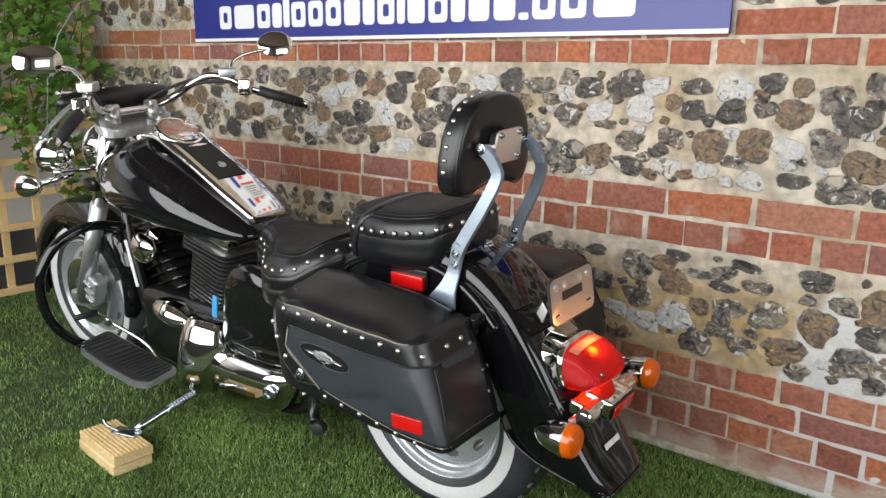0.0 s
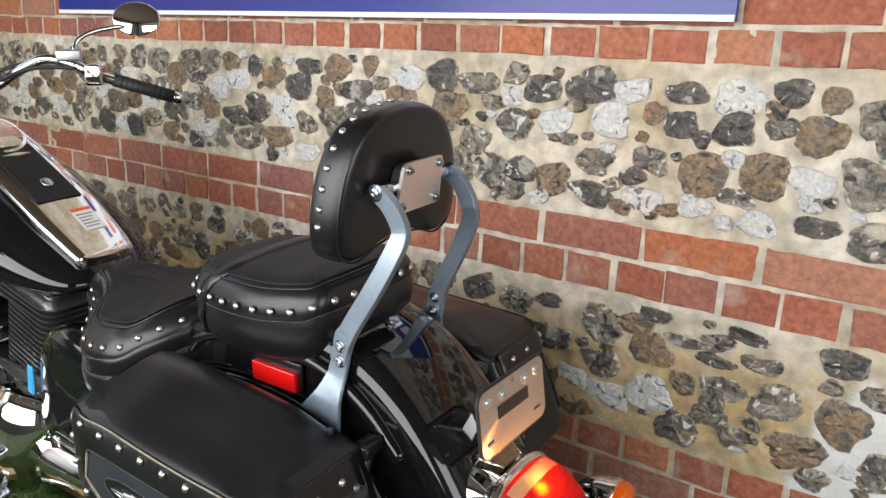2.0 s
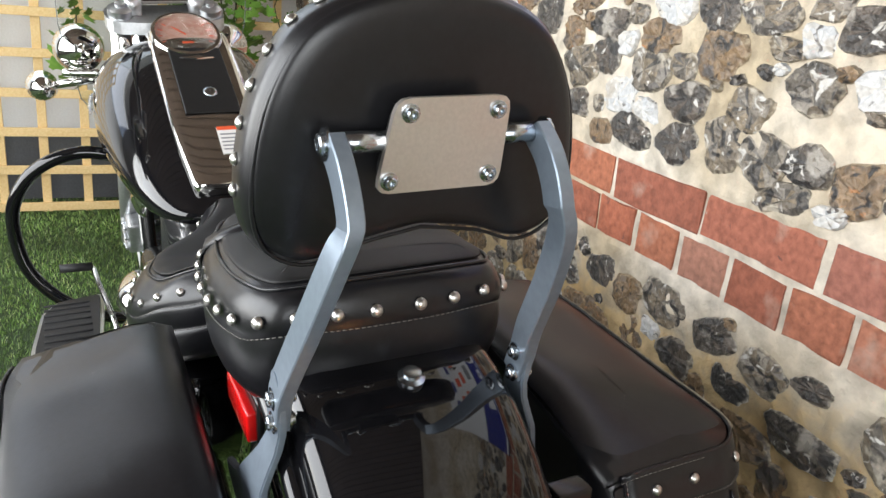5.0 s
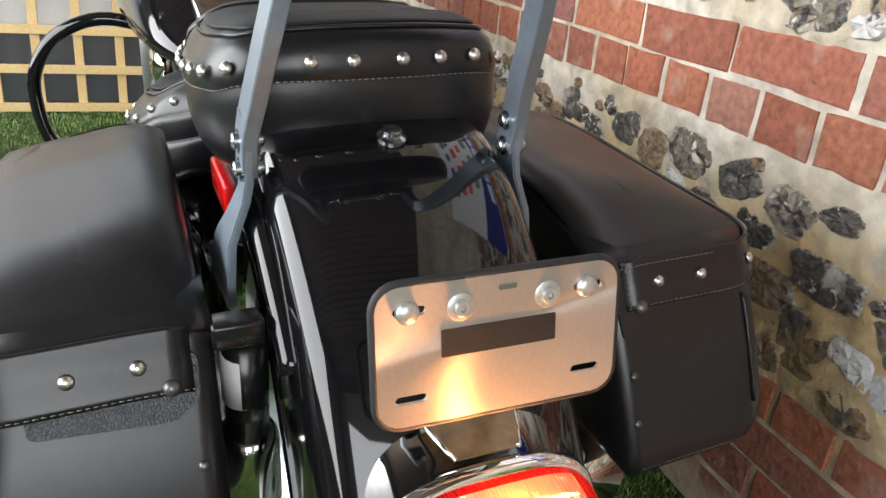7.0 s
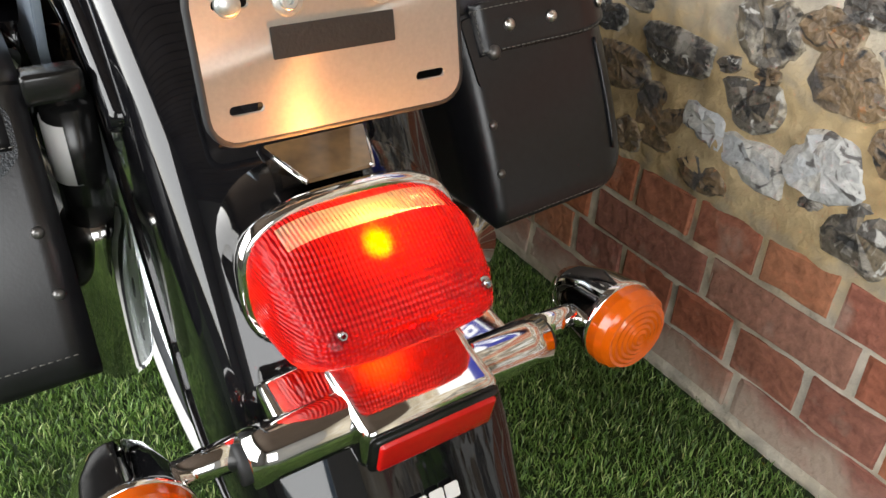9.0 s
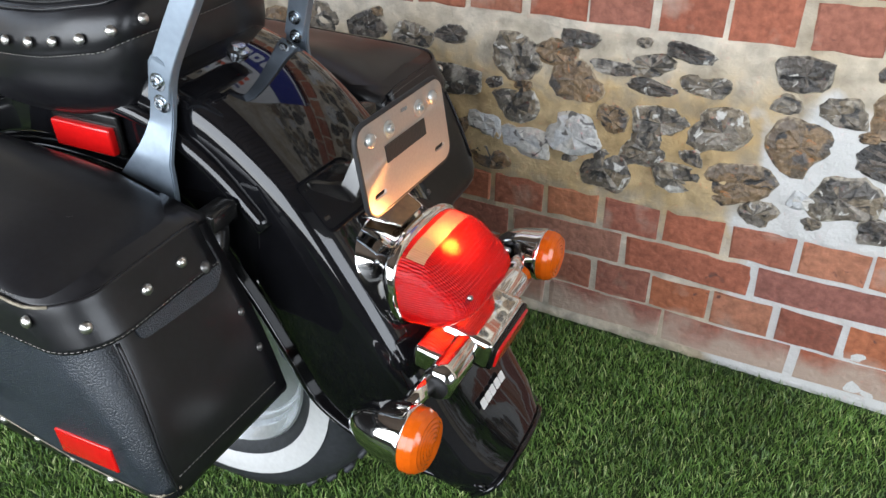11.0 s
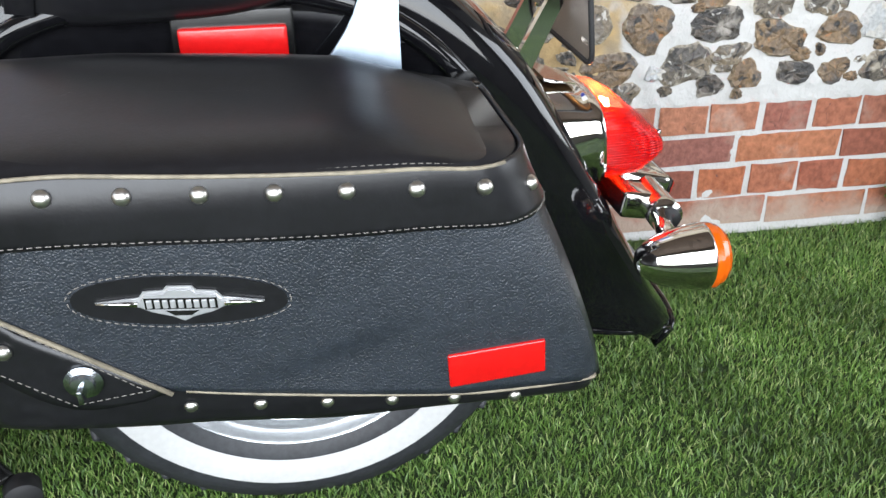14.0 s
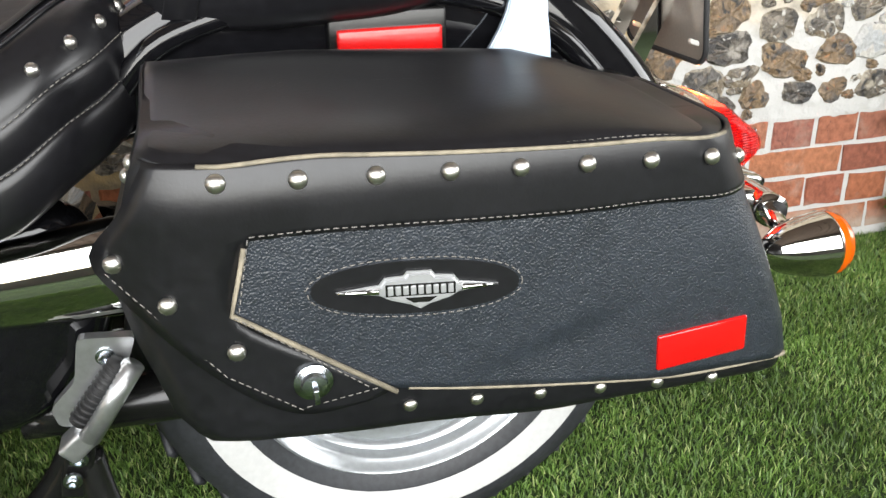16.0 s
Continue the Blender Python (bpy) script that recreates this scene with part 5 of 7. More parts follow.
    bp("badge_inset", slab([(-1.2515 + a, 0.541 + b - a * 0.10) for a, b in ((-0.012, -0.0058), (0.012, -0.0058), (0.006, -0.0100), (-0.006, -0.0100))], [], 0.0012, lambda a, b, h: Vector((a, s * (0.4033 + h), b))), BLACK, bd, smooth=False)
    for k in range(9):
        bp("badge_bar", box((-1.2515 - 0.0225 + k * 0.0056, s * 0.4048, 0.5415 - (-0.0225 + k * 0.0056) * 0.10), (0.0040, 0.002, 0.0070), 0.0006), SILVER, bd)
    for sg in (-1, 1):
        bp("badge_rib", tube([Vector((-1.2515 + sg * 0.031, s * 0.4036, 0.541 - sg * 0.0031)), Vector((-1.2515 + sg * 0.060, s * 0.4026, 0.541 - sg * 0.0060))], (0.0026, 0.0006), 6, 1), CHROME, bd)
    bp("reflector", box((-1.004, s * 0.3975, 0.446), (0.086, 0.006, 0.034), 0.002, Matrix.Rotation(radians(-3.5), 4, "Y")), REDREF, ob, "red stick-on reflector")
    # grained strap and rivets on the rear end
    if s < 0:
        tab = round_poly([Vector(p) for p in ((0.204, 0.612, 0), (0.335, 0.612, 0), (0.335, 0.566, 0), (0.225, 0.562, 0), (0.204, 0.578, 0))], 0.008)
    else:
        tab = round_poly([Vector(p) for p in ((0.197, 0.622, 0), (0.262, 0.624, 0), (0.256, 0.596, 0), (0.216, 0.556, 0), (0.201, 0.560, 0))], 0.006)
    bm = slab([tuple(p)[:2] for p in tab], [], 0.003, lambda a, b, h: Vector((back(b) + 0.0012 + h, s * a, b)))
    st = bp("end_strap", bm, PEBBLE if s < 0 else LEATHER, ob, "grained strap with a snap", smooth=False)
    stud((back(0.588) + 0.0045, s * 0.226, 0.588), (1, 0, 0.3), st, 0.0100, "snap", GUNMETAL)
    for v, w in ((0.208, 0.522), (0.206, 0.474)):
        stud((back(w) - 0.0005, s * v, w), (1, 0, 0.3), ob, 0.0066, "rivet", GUNMETAL)
    if s > 0:
        hinge = Vector((0, 0.20, 0.66))
        ob.matrix_basis = UPRIGHT @ Matrix.Translation(hinge) @ Matrix.Rotation(radians(4.5), 4, "X") @ Matrix.Translation(-hinge)
    return ob


saddlebag(-1)
saddlebag(1)

# tank, console and gauge
TANK = [(-2.54, 0.865, 0.800, 0.060), (-2.50, 0.895, 0.745, 0.145), (-2.43, 0.928, 0.700, 0.193), (-2.33, 0.942, 0.675, 0.210), (-2.20, 0.906, 0.660, 0.208), (-2.05, 0.825, 0.652, 0.186), (-1.94, 0.755, 0.652, 0.153), (-1.875, 0.712, 0.658, 0.112), (-1.85, 0.692, 0.670, 0.06)]


def tank():
    bm = bmesh.new()
    loops = []
    rows = zip(spline([(a, b, c) for a, b, c, d in TANK], 4), spline([(a, d, 0) for a, b, c, d in TANK], 4))
    for p, q in rows:
        u, top, bot, hw = p.x, p.y, p.z, q.y
        mid = bot + (top - bot) * 0.42
        ring = []
        for k in range(28):
            a = 2 * math.pi * k / 28
            c, sn = math.cos(a), math.sin(a)
            h = (top - mid) if sn > 0 else (mid - bot)
            ex = 0.92 if sn > 0 else 0.6
            ring.append(Vector((u, hw * math.copysign(abs(c) ** 0.78, c), mid + h * math.copysign(abs(sn) ** ex, sn))))
        loops.append(ring)
    rings(bm, loops)
    ob = bp("fuel_tank", bm, PAINT, label="gloss black teardrop fuel tank", sub=1)
    for s in (-1, 1):
        spear = [(-0.055, 0), (-0.02, 0.006), (-0.015, 0.015), (0.0, 0.018), (0.016, 0.015), (0.022, 0.006), (0.075, -0.004), (0.02, -0.008), (0.0, -0.016), (-0.02, -0.008)]
        bm = slab(spear, [], 0.004, lambda a, b, h: Vector((-2.345 + a, s * (0.2095 + h + a * 0.06 - b * 0.35), 0.800 + b - a * 0.12)))
        bp("tank_badge", bm, SILVER, ob, "chrome spear badge", smooth=False)
    return ob


tank()


def console():
    line = spline([(-2.33, 0, 0.955), (-2.25, 0, 0.958), (-2.16, 0, 0.915), (-2.05, 0, 0.846), (-1.95, 0, 0.778), (-1.875, 0, 0.728)], 5)
    loops = []
    for i, p in enumerate(line):
        t = i / (len(line) - 1)
        hw = 0.084 + 0.004 * math.sin(math.pi * t) - 0.014 * max(0, t - 0.7) / 0.3 - 0.02 * max(0, 0.1 - t) / 0.1
        loops.append([p + Vector((0, a * hw, b)) for a, b in ((-1.0, -0.03), (-1.0, 0.0), (-0.93, 0.007), (-0.80, 0.009), (0, 0.011), (0.80, 0.009), (0.93, 0.007), (1.0, 0.0), (1.0, -0.03))])
    bm = bmesh.new()
    rings(bm, loops)
    ob = bp("tank_console", bm, CHROME, label="chrome console along the tank", sub=1)

    def top(t, v, h):
        i = min(int(t * (len(line) - 1)), len(line) - 2)
        f = t * (len(line) - 1) - i
        return line[i].lerp(line[i + 1], f) + Vector((0, v, 0.0115 + h))
    bm = bmesh.new()
    rings(bm, [[top(t, -0.055, 0.0), top(t, -0.053, 0.0025), top(t, 0.053, 0.0025), top(t, 0.055, 0.0)] for t in (0.36, 0.42, 0.48, 0.54, 0.60, 0.66)])
    pad = bp("console_pad", bm, VINYL, ob, "black leather console panel", smooth=False)
    q = (0.55, 0, 0.83)
    bp("fuel_cap_lock", lathe([(0.014, 0), (0.014, 0.003), (0.009, 0.004), (0.001, 0.004)], 18, top(0.575, 0.005, 0.002), q), STEEL, pad)
    bp("console_badge", slab([(-0.035, 0), (0.0, 0.006), (0.035, 0), (0.0, -0.004)], [], 0.003, lambda a, b, h: top(0.42, a, 0.002 + h) + Vector((b * -0.8, 0, b * 0.5))), CHROME, pad, smooth=False)
    bm = bmesh.new()
    rings(bm, [[top(t, -0.005, 0.0003), top(t, -0.005, 0.001), top(t, 0.045, 0.001), top(t, 0.045, 0.0003)] for t in (0.72, 0.76, 0.80, 0.84)])
    stk = bp("warning_sticker", bm, PAPER, ob, "white warning sticker with orange top", smooth=False)
    bm = bmesh.new()
    rings(bm, [[top(t, -0.005, 0.001), top(t, -0.005, 0.0014), top(t, 0.045, 0.0014), top(t, 0.045, 0.001)] for t in (0.72, 0.735)])
    bp("sticker_heading", bm, REDINK, stk, smooth=False)
    for k in range(5):
        bm = bmesh.new()
        t0 = 0.75 + k * 0.017
        rings(bm, [[top(t, -0.001, 0.001), top(t, -0.001, 0.0014), top(t, 0.040 - (k % 3) * 0.006, 0.0014), top(t, 0.040 - (k % 3) * 0.006, 0.001)] for t in (t0, t0 + 0.006)])
        bp("print_line", bm, GREYINK, stk, smooth=False)
    # gauge
    c, ax = Vector((-2.232, -0.006, 0.953)), Vector((0.52, 0, 0.85)).normalized()
    g = bp("speedometer", lathe([(0.070, -0.02), (0.076, -0.005), (0.077, 0.010), (0.073, 0.018), (0.066, 0.019), (0.0645, 0.012), (0.0645, 0.002)], 40, c, ax, cap=False), CHROME, label="round speedometer with a peach dial", sharp=50)
    dial = mat("peach_dial", (0.46, 0.20, 0.15), 0.5, col2=(0.60, 0.42, 0.36), scale=22, fine=90)
    bp("dial", lathe([(0.064, 0.006), (0.064, 0.010), (0.001, 0.010)], 40, c, ax), dial, g, "", sharp=40)
    e1 = Vector((0, 1, 0))
    e2 = ax.cross(e1).normalized()
    for k in range(13):
        a = radians(-40 + 260 * k / 12)
        d = e1 * math.cos(a) - e2 * math.sin(a)
        p = c + ax * 0.0105 + d * 0.050
        bp("dial_mark", tube([p, p + d * 0.010], 0.0011, 5, 1), REDINK, g)
    p = c + ax * 0.012
    d = (e1 * -0.5 + e2 * 0.5)
    bp("needle", tube([p, p + d * 0.055], (0.002, 0.0008), 6, 1), REDINK, g)
    bm = box((0, 0, 0), (0.012, 0.024, 0.002), 0.0005, Matrix.Translation(c + ax * 0.011 + e2 * -0.030) @ Vector((0, 0, 1)).rotation_difference(ax).to_matrix().to_4x4())
    bp("odometer_window", bm, REDINK, g, smooth=False)
    gl = bp("gauge_glass", lathe([(0.066, 0.0165), (0.03, 0.0185), (0.001, 0.019)], 40, c, ax), GAUGEGLASS, g)
    gl.visible_shadow = False
    return ob


console()


# front end
def T(name, bm, material, parent=bike, label="", **kw):
    return bp(name, bm, material, parent, label, True, **kw)


def front_end():
    for s in (-1, 1):
        leg = T("fork_leg", tube([(-2.470, s * 0.105, 0.985), (-2.620, s * 0.105, 0.655)], 0.026, 20, 1), CHROME, label="chrome fork tube")
        T("fork_slider", tube([(-2.600, s * 0.105, 0.70), (-2.825, s * 0.105, 0.295)], (0.031, 0.029), 20, 1), ALLOY, leg, "polished alloy slider")
        T("fork_cap", lathe([(0.029, 0), (0.029, 0.02), (0.02, 0.026), (0.012, 0.026), (0.012, 0.034), (0.001, 0.035)], 20, (-2.470, s * 0.105, 0.985), (0.42, 0, 0.91)), ALLOY, leg, sharp=40)
        T("fork_foot", box((-2.840, s * 0.105, 0.300), (0.075, 0.045, 0.06), 0.014, seg=3), ALLOY, leg)
    T("top_yoke", slab([tuple(p)[:2] for p in round_poly([Vector(p) for p in ((-2.51, -0.14, 0), (-2.44, -0.14, 0), (-2.43, -0.06, 0), (-2.43, 0.06, 0), (-2.44, 0.14, 0), (-2.51, 0.14, 0))], 0.03)], [], 0.028, lambda a, b, h: Vector((a, b, 0.960 + h - (a + 2.47) * 0.45))), ALLOY, label="cast alloy fork yoke", smooth=False)
    T("lower_yoke", box((-2.585, 0, 0.775), (0.07, 0.29, 0.045), 0.012), BLACK, label="black lower fork yoke")
    disc = T("brake_disc", lathe([(0.135, -0.003), (0.135, 0.003), (0.075, 0.003), (0.075, -0.003), (0.135, -0.003)], 40, (-2.845, -0.073, 0.31), (0, 1, 0), cap=False), STEEL, label="steel brake disc", sharp=30)
    cal = T("brake_caliper", box((-2.735, -0.098, 0.345), (0.065, 0.055, 0.115), 0.014, Matrix.Rotation(radians(25), 4, "Y"), seg=3), ALLOY, label="cast brake caliper")
    for k in range(3):
        T("caliper_rib", box((-2.735, -0.129, 0.315 + k * 0.03), (0.05, 0.012, 0.012), 0.004, Matrix.Rotation(radians(25), 4, "Y")), ALLOY, cal)
    for k in (0.31, 0.375):
        p = Vector((-2.735, -0.126, k))
        T("caliper_bolt", lathe([(0.008, 0), (0.008, 0.01), (0.004, 0.01)], 10, p, (0, -1, 0)), STEEL, cal)
    # front fender
    loops = []
    for i in range(25):
        a = radians(20 + 170 * i / 24)
        c = Vector((-2.845 + 0.375 * math.cos(a), 0, 0.31 + 0.375 * math.sin(a)))
        d = Vector((math.cos(a), 0, math.sin(a)))
        sec = [(-0.088, 0.10), (-0.090, 0.05), (-0.082, 0.022), (-0.055, 0.006), (0, 0), (0.055, 0.006), (0.082, 0.022), (0.090, 0.05), (0.088, 0.10)]
        loops.append([c + Vector((0, v, 0)) - d * (h * (1.25 if i < 12 else 1.0)) for v, h in sec])
    bm = bmesh.new()
    rings(bm, loops, close=False, cap=False)
    ff = T("front_fender", bm, PAINT, label="gloss black front fender")
    md = ff.modifiers.new("skin", "SOLIDIFY")
    md.thickness, md.offset = 0.003, -1
    # rear skirt of the fender between wheel and frame
    bm = bmesh.new()
    rings(bm, [[Vector((u, v, w)) for u, v in ((-2.60 + k, -0.095), (-2.565 + k, -0.105), (-2.535 + k, -0.085), (-2.525 + k, 0), (-2.535 + k, 0.085), (-2.565 + k, 0.105), (-2.60 + k, 0.095))] for w, k in ((0.60, -0.03), (0.54, -0.005), (0.46, 0.015), (0.36, 0.02), (0.28, 0.01), (0.235, -0.01))])
    bp("radiator_cowl", bm, PAINT, label="gloss black radiator cowl", sub=1)
    # headlamp, auxiliary lamps, light bar
    lamp = T("headlamp", lathe([(0.004, -0.13), (0.05, -0.115), (0.082, -0.07), (0.095, -0.01), (0.098, 0.0), (0.098, 0.012), (0.088, 0.015)], 36, (-2.66, 0, 0.88), (-1, 0, 0)), CHROME, label="chrome headlamp")
    T("lens", lathe([(0.089, 0.012), (0.07, 0.022), (0.03, 0.028), (0.001, 0.029)], 36, (-2.66, 0, 0.88), (-1, 0, 0)), GLASS, lamp)
    T("light_bar", tube([(-2.62, -0.24, 0.835), (-2.61, -0.1, 0.83), (-2.61, 0.1, 0.83), (-2.62, 0.24, 0.835)], 0.010, 12, 4), CHROME, label="chrome lamp bar")
    for s in (-1, 1):
        aux = T("auxiliary_lamp", lathe([(0.004, -0.085), (0.035, -0.075), (0.055, -0.045), (0.063, 0.0), (0.064, 0.010), (0.056, 0.012)], 30, (-2.70, s * 0.19, 0.885), (-1, 0, 0)), CHROME, label="chrome auxiliary lamp")
        T("lens", lathe([(0.057, 0.010), (0.04, 0.018), (0.001, 0.022)], 30, (-2.70, s * 0.19, 0.885), (-1, 0, 0)), GLASS, aux)
        T("post", tube([(-2.66, s * 0.19, 0.835), (-2.68, s * 0.19, 0.86)], 0.010, 10, 1), CHROME, aux)
        indicator("indicator", Vector((-2.72, s * 0.29, 0.79)), -1, True, Vector((-2.64, s * 0.16, 0.815)))
    # handlebar
    half = [(-2.475, 0.0, 1.025), (-2.472, 0.08, 1.028), (-2.445, 0.15, 1.055), (-2.38, 0.205, 1.105), (-2.33, 0.235, 1.125), (-2.275, 0.275, 1.110), (-2.225, 0.330, 1.072), (-2.125, 0.480, 1.005)]
    bar = T("handlebar", tube([(u, -v, w) for u, v, w in half[::-1]] + half[1:], 0.0135, 16, 6), CHROME, label="wide chrome handlebar")
    for s in (-1, 1):
        T("riser", tube([(-2.470, s * 0.075, 0.985), (-2.473, s * 0.075, 1.035)], (0.020, 0.024), 16, 1), ALLOY, bar)
        T("riser_cap", box((-2.474, s * 0.075, 1.042), (0.045, 0.030, 0.022), 0.007, seg=3), ALLOY, bar)
        g0, g1 = Vector((-2.213, s * 0.350, 1.064)), Vector((-2.128, s * 0.476, 1.008))
        d = (g1 - g0).normalized()
        grip = T("grip", tube([g0, g1], 0.0185, 18, 1), GRIP, bar, "black rubber grip")
        T("end_cap", lathe([(0.0165, 0), (0.0175, 0.004), (0.0175, 0.020), (0.014, 0.026), (0.006, 0.0265)], 18, g1, d), CHROME, grip, sharp=40)
        for k in range(9):
            T("grip_rib", lathe([(0.0187, 0), (0.0196, 0.0015), (0.0187, 0.003)], 16, g0 + d * (0.018 + k * 0.014), d), GRIP, grip)
        sw = T("switch_box", box((-2.242, s * 0.318, 1.080), (0.052, 0.050, 0.058), 0.010, Matrix.Rotation(radians(-s * 60), 4, "Z"), seg=3), CHROME, bar, "chrome switch housing")
        T("rocker_switch", box((-2.222, s * 0.318, 1.092), (0.010, 0.020, 0.014), 0.003, Matrix.Rotation(radians(-s * 60), 4, "Z")), REDREF if s > 0 else GRIP, sw, "red stop switch" if s > 0 else "")
        T("rocker_switch", box((-2.222, s * 0.320, 1.070), (0.010, 0.020, 0.012), 0.003, Matrix.Rotation(radians(-s * 60), 4, "Z")), GRIP, sw)
        T("reservoir", box((-2.275, s * 0.268, 1.135), (0.05, 0.062, 0.030), 0.006, Matrix.Rotation(radians(-s * 40), 4, "Z"), seg=3), ALLOY, bar, "alloy fluid reservoir")
        lev = [(-2.285, s * 0.285, 1.095), (-2.30, s * 0.33, 1.075), (-2.25, s * 0.42, 1.035), (-2.205, s * 0.475, 1.012)]
        T("lever", tube(lev, (0.008, 0.006), 10, 5), ALLOY, bar, "alloy lever")
        mc, ax = Vector((-2.205, s * 0.445, 1.222)), (Vector((0.74, -0.55, 0.30)) if s > 0 else Vector((0.90, -0.35, 0.10))).normalized()
        e1 = Vector((0, 0, 1)).cross(ax).normalized()
        e2 = ax.cross(e1)

        def disc(rows):
            b = bmesh.new()
            rings(b, [[mc + ax * h + e1 * (0.062 * r * math.cos(q)) + e2 * (0.046 * r * math.sin(q)) for q in (2 * math.pi * k / 32 for k in range(32))] for r, h in rows])
            return b
        mir = T("mirror", disc([(0.5, -0.022), (0.85, -0.016), (1.0, -0.004), (1.03, 0.002), (0.98, 0.004)]), CHROME, label="oval chrome mirror")
        T("mirror_glass", disc([(0.98, 0.001), (0.98, 0.0038), (0.5, 0.0039)]), MIRROR, mir, sharp=40)
        T("mirror_stem", tube([(-2.262, s * 0.276, 1.12), (-2.270, s * 0.290, 1.165), (-2.250, s * 0.330, 1.192), (-2.212, s * 0.400, 1.205)], 0.0065, 12, 6), CHROME, mir)
        for k in (0, 1):
            T("cable", tube([(-2.26, s * 0.275, 1.10 + k * 0.01), (-2.36, s * (0.20 + k * 0.03), 1.10 + k * 0.02), (-2.47, s * 0.12, 1.045 + k * 0.03), (-2.545, s * 0.06, 0.98 + k * 0.02), (-2.57, s * 0.05, 0.84)], 0.0055, 8, 6), GRIP, bar, "black control cable")
    # screen
    loops = []
    for j in range(13):
        w = 0.62 + 0.80 * j / 12
        u = -2.735 + max(0, w - 0.80) * 0.36
        hw = lerp_table([(0.62, 0.10), (0.75, 0.20), (0.95, 0.235), (1.15, 0.235), (1.30, 0.19), (1.42, 0.07)], w)[0]
        loops.append([Vector((u + 0.9 * (hw * t) ** 2, hw * t, w)) for t in (k / 8 - 1 for k in range(17))])
    bm = bmesh.new()
    rings(bm, loops, close=False, cap=False)
    scr = T("windscreen", bm, GLASS, label="tall clear windscreen")
    scr.visible_shadow = False
    edge = [l[0] for l in loops] + loops[-1][1:-1] + [l[-1] for l in loops[::-1]]
    T("screen_edge", tube(edge, 0.0013, 6, 1), EDGE, scr, "pale polished screen edge")
    T("screen_bar", tube([(-2.575, -0.20, 1.10), (-2.62, -0.1, 1.085), (-2.635, 0, 1.08), (-2.62, 0.1, 1.085), (-2.575, 0.20, 1.10)], 0.010, 10, 5), CHROME, scr)
    bm = bmesh.new()
    rings(bm, [[Vector((-2.545 - 0.10 * abs(v) + 0.040 * k * math.cos(a), v, 1.068 + 0.042 * k * math.sin(a))) for a in (2 * math.pi * q / 18 for q in range(18))] for v, k in ((-0.215, 0.25), (-0.20, 0.55), (-0.15, 0.8), (-0.07, 0.97), (0, 1.0), (0.07, 0.97), (0.15, 0.8), (0.20, 0.55), (0.215, 0.25))])
    T("screen_pouch", bm, LEATHER, scr, "black leather pouch behind the screen")
    for k in range(5):
        stud(Matrix.Translation((-0.066, -0.016, 0)) @ STEER @ Vector((-2.53, -0.12 + k * 0.06, 1.106)), (0.3, 0, 0.95), scr, 0.006)


front_end()


# frame, engine and lower parts
def ball(c, r, material, name, parent, label="", m=None, seg=24):
    bm = bmesh.new()
    bmesh.ops.create_uvsphere(bm, u_segments=seg, v_segments=14, radius=1, matrix=Matrix.Translation(c) @ (m or Matrix()) @ Matrix.Diagonal((*r, 1)))
    return bp(name, bm, material, parent, label)


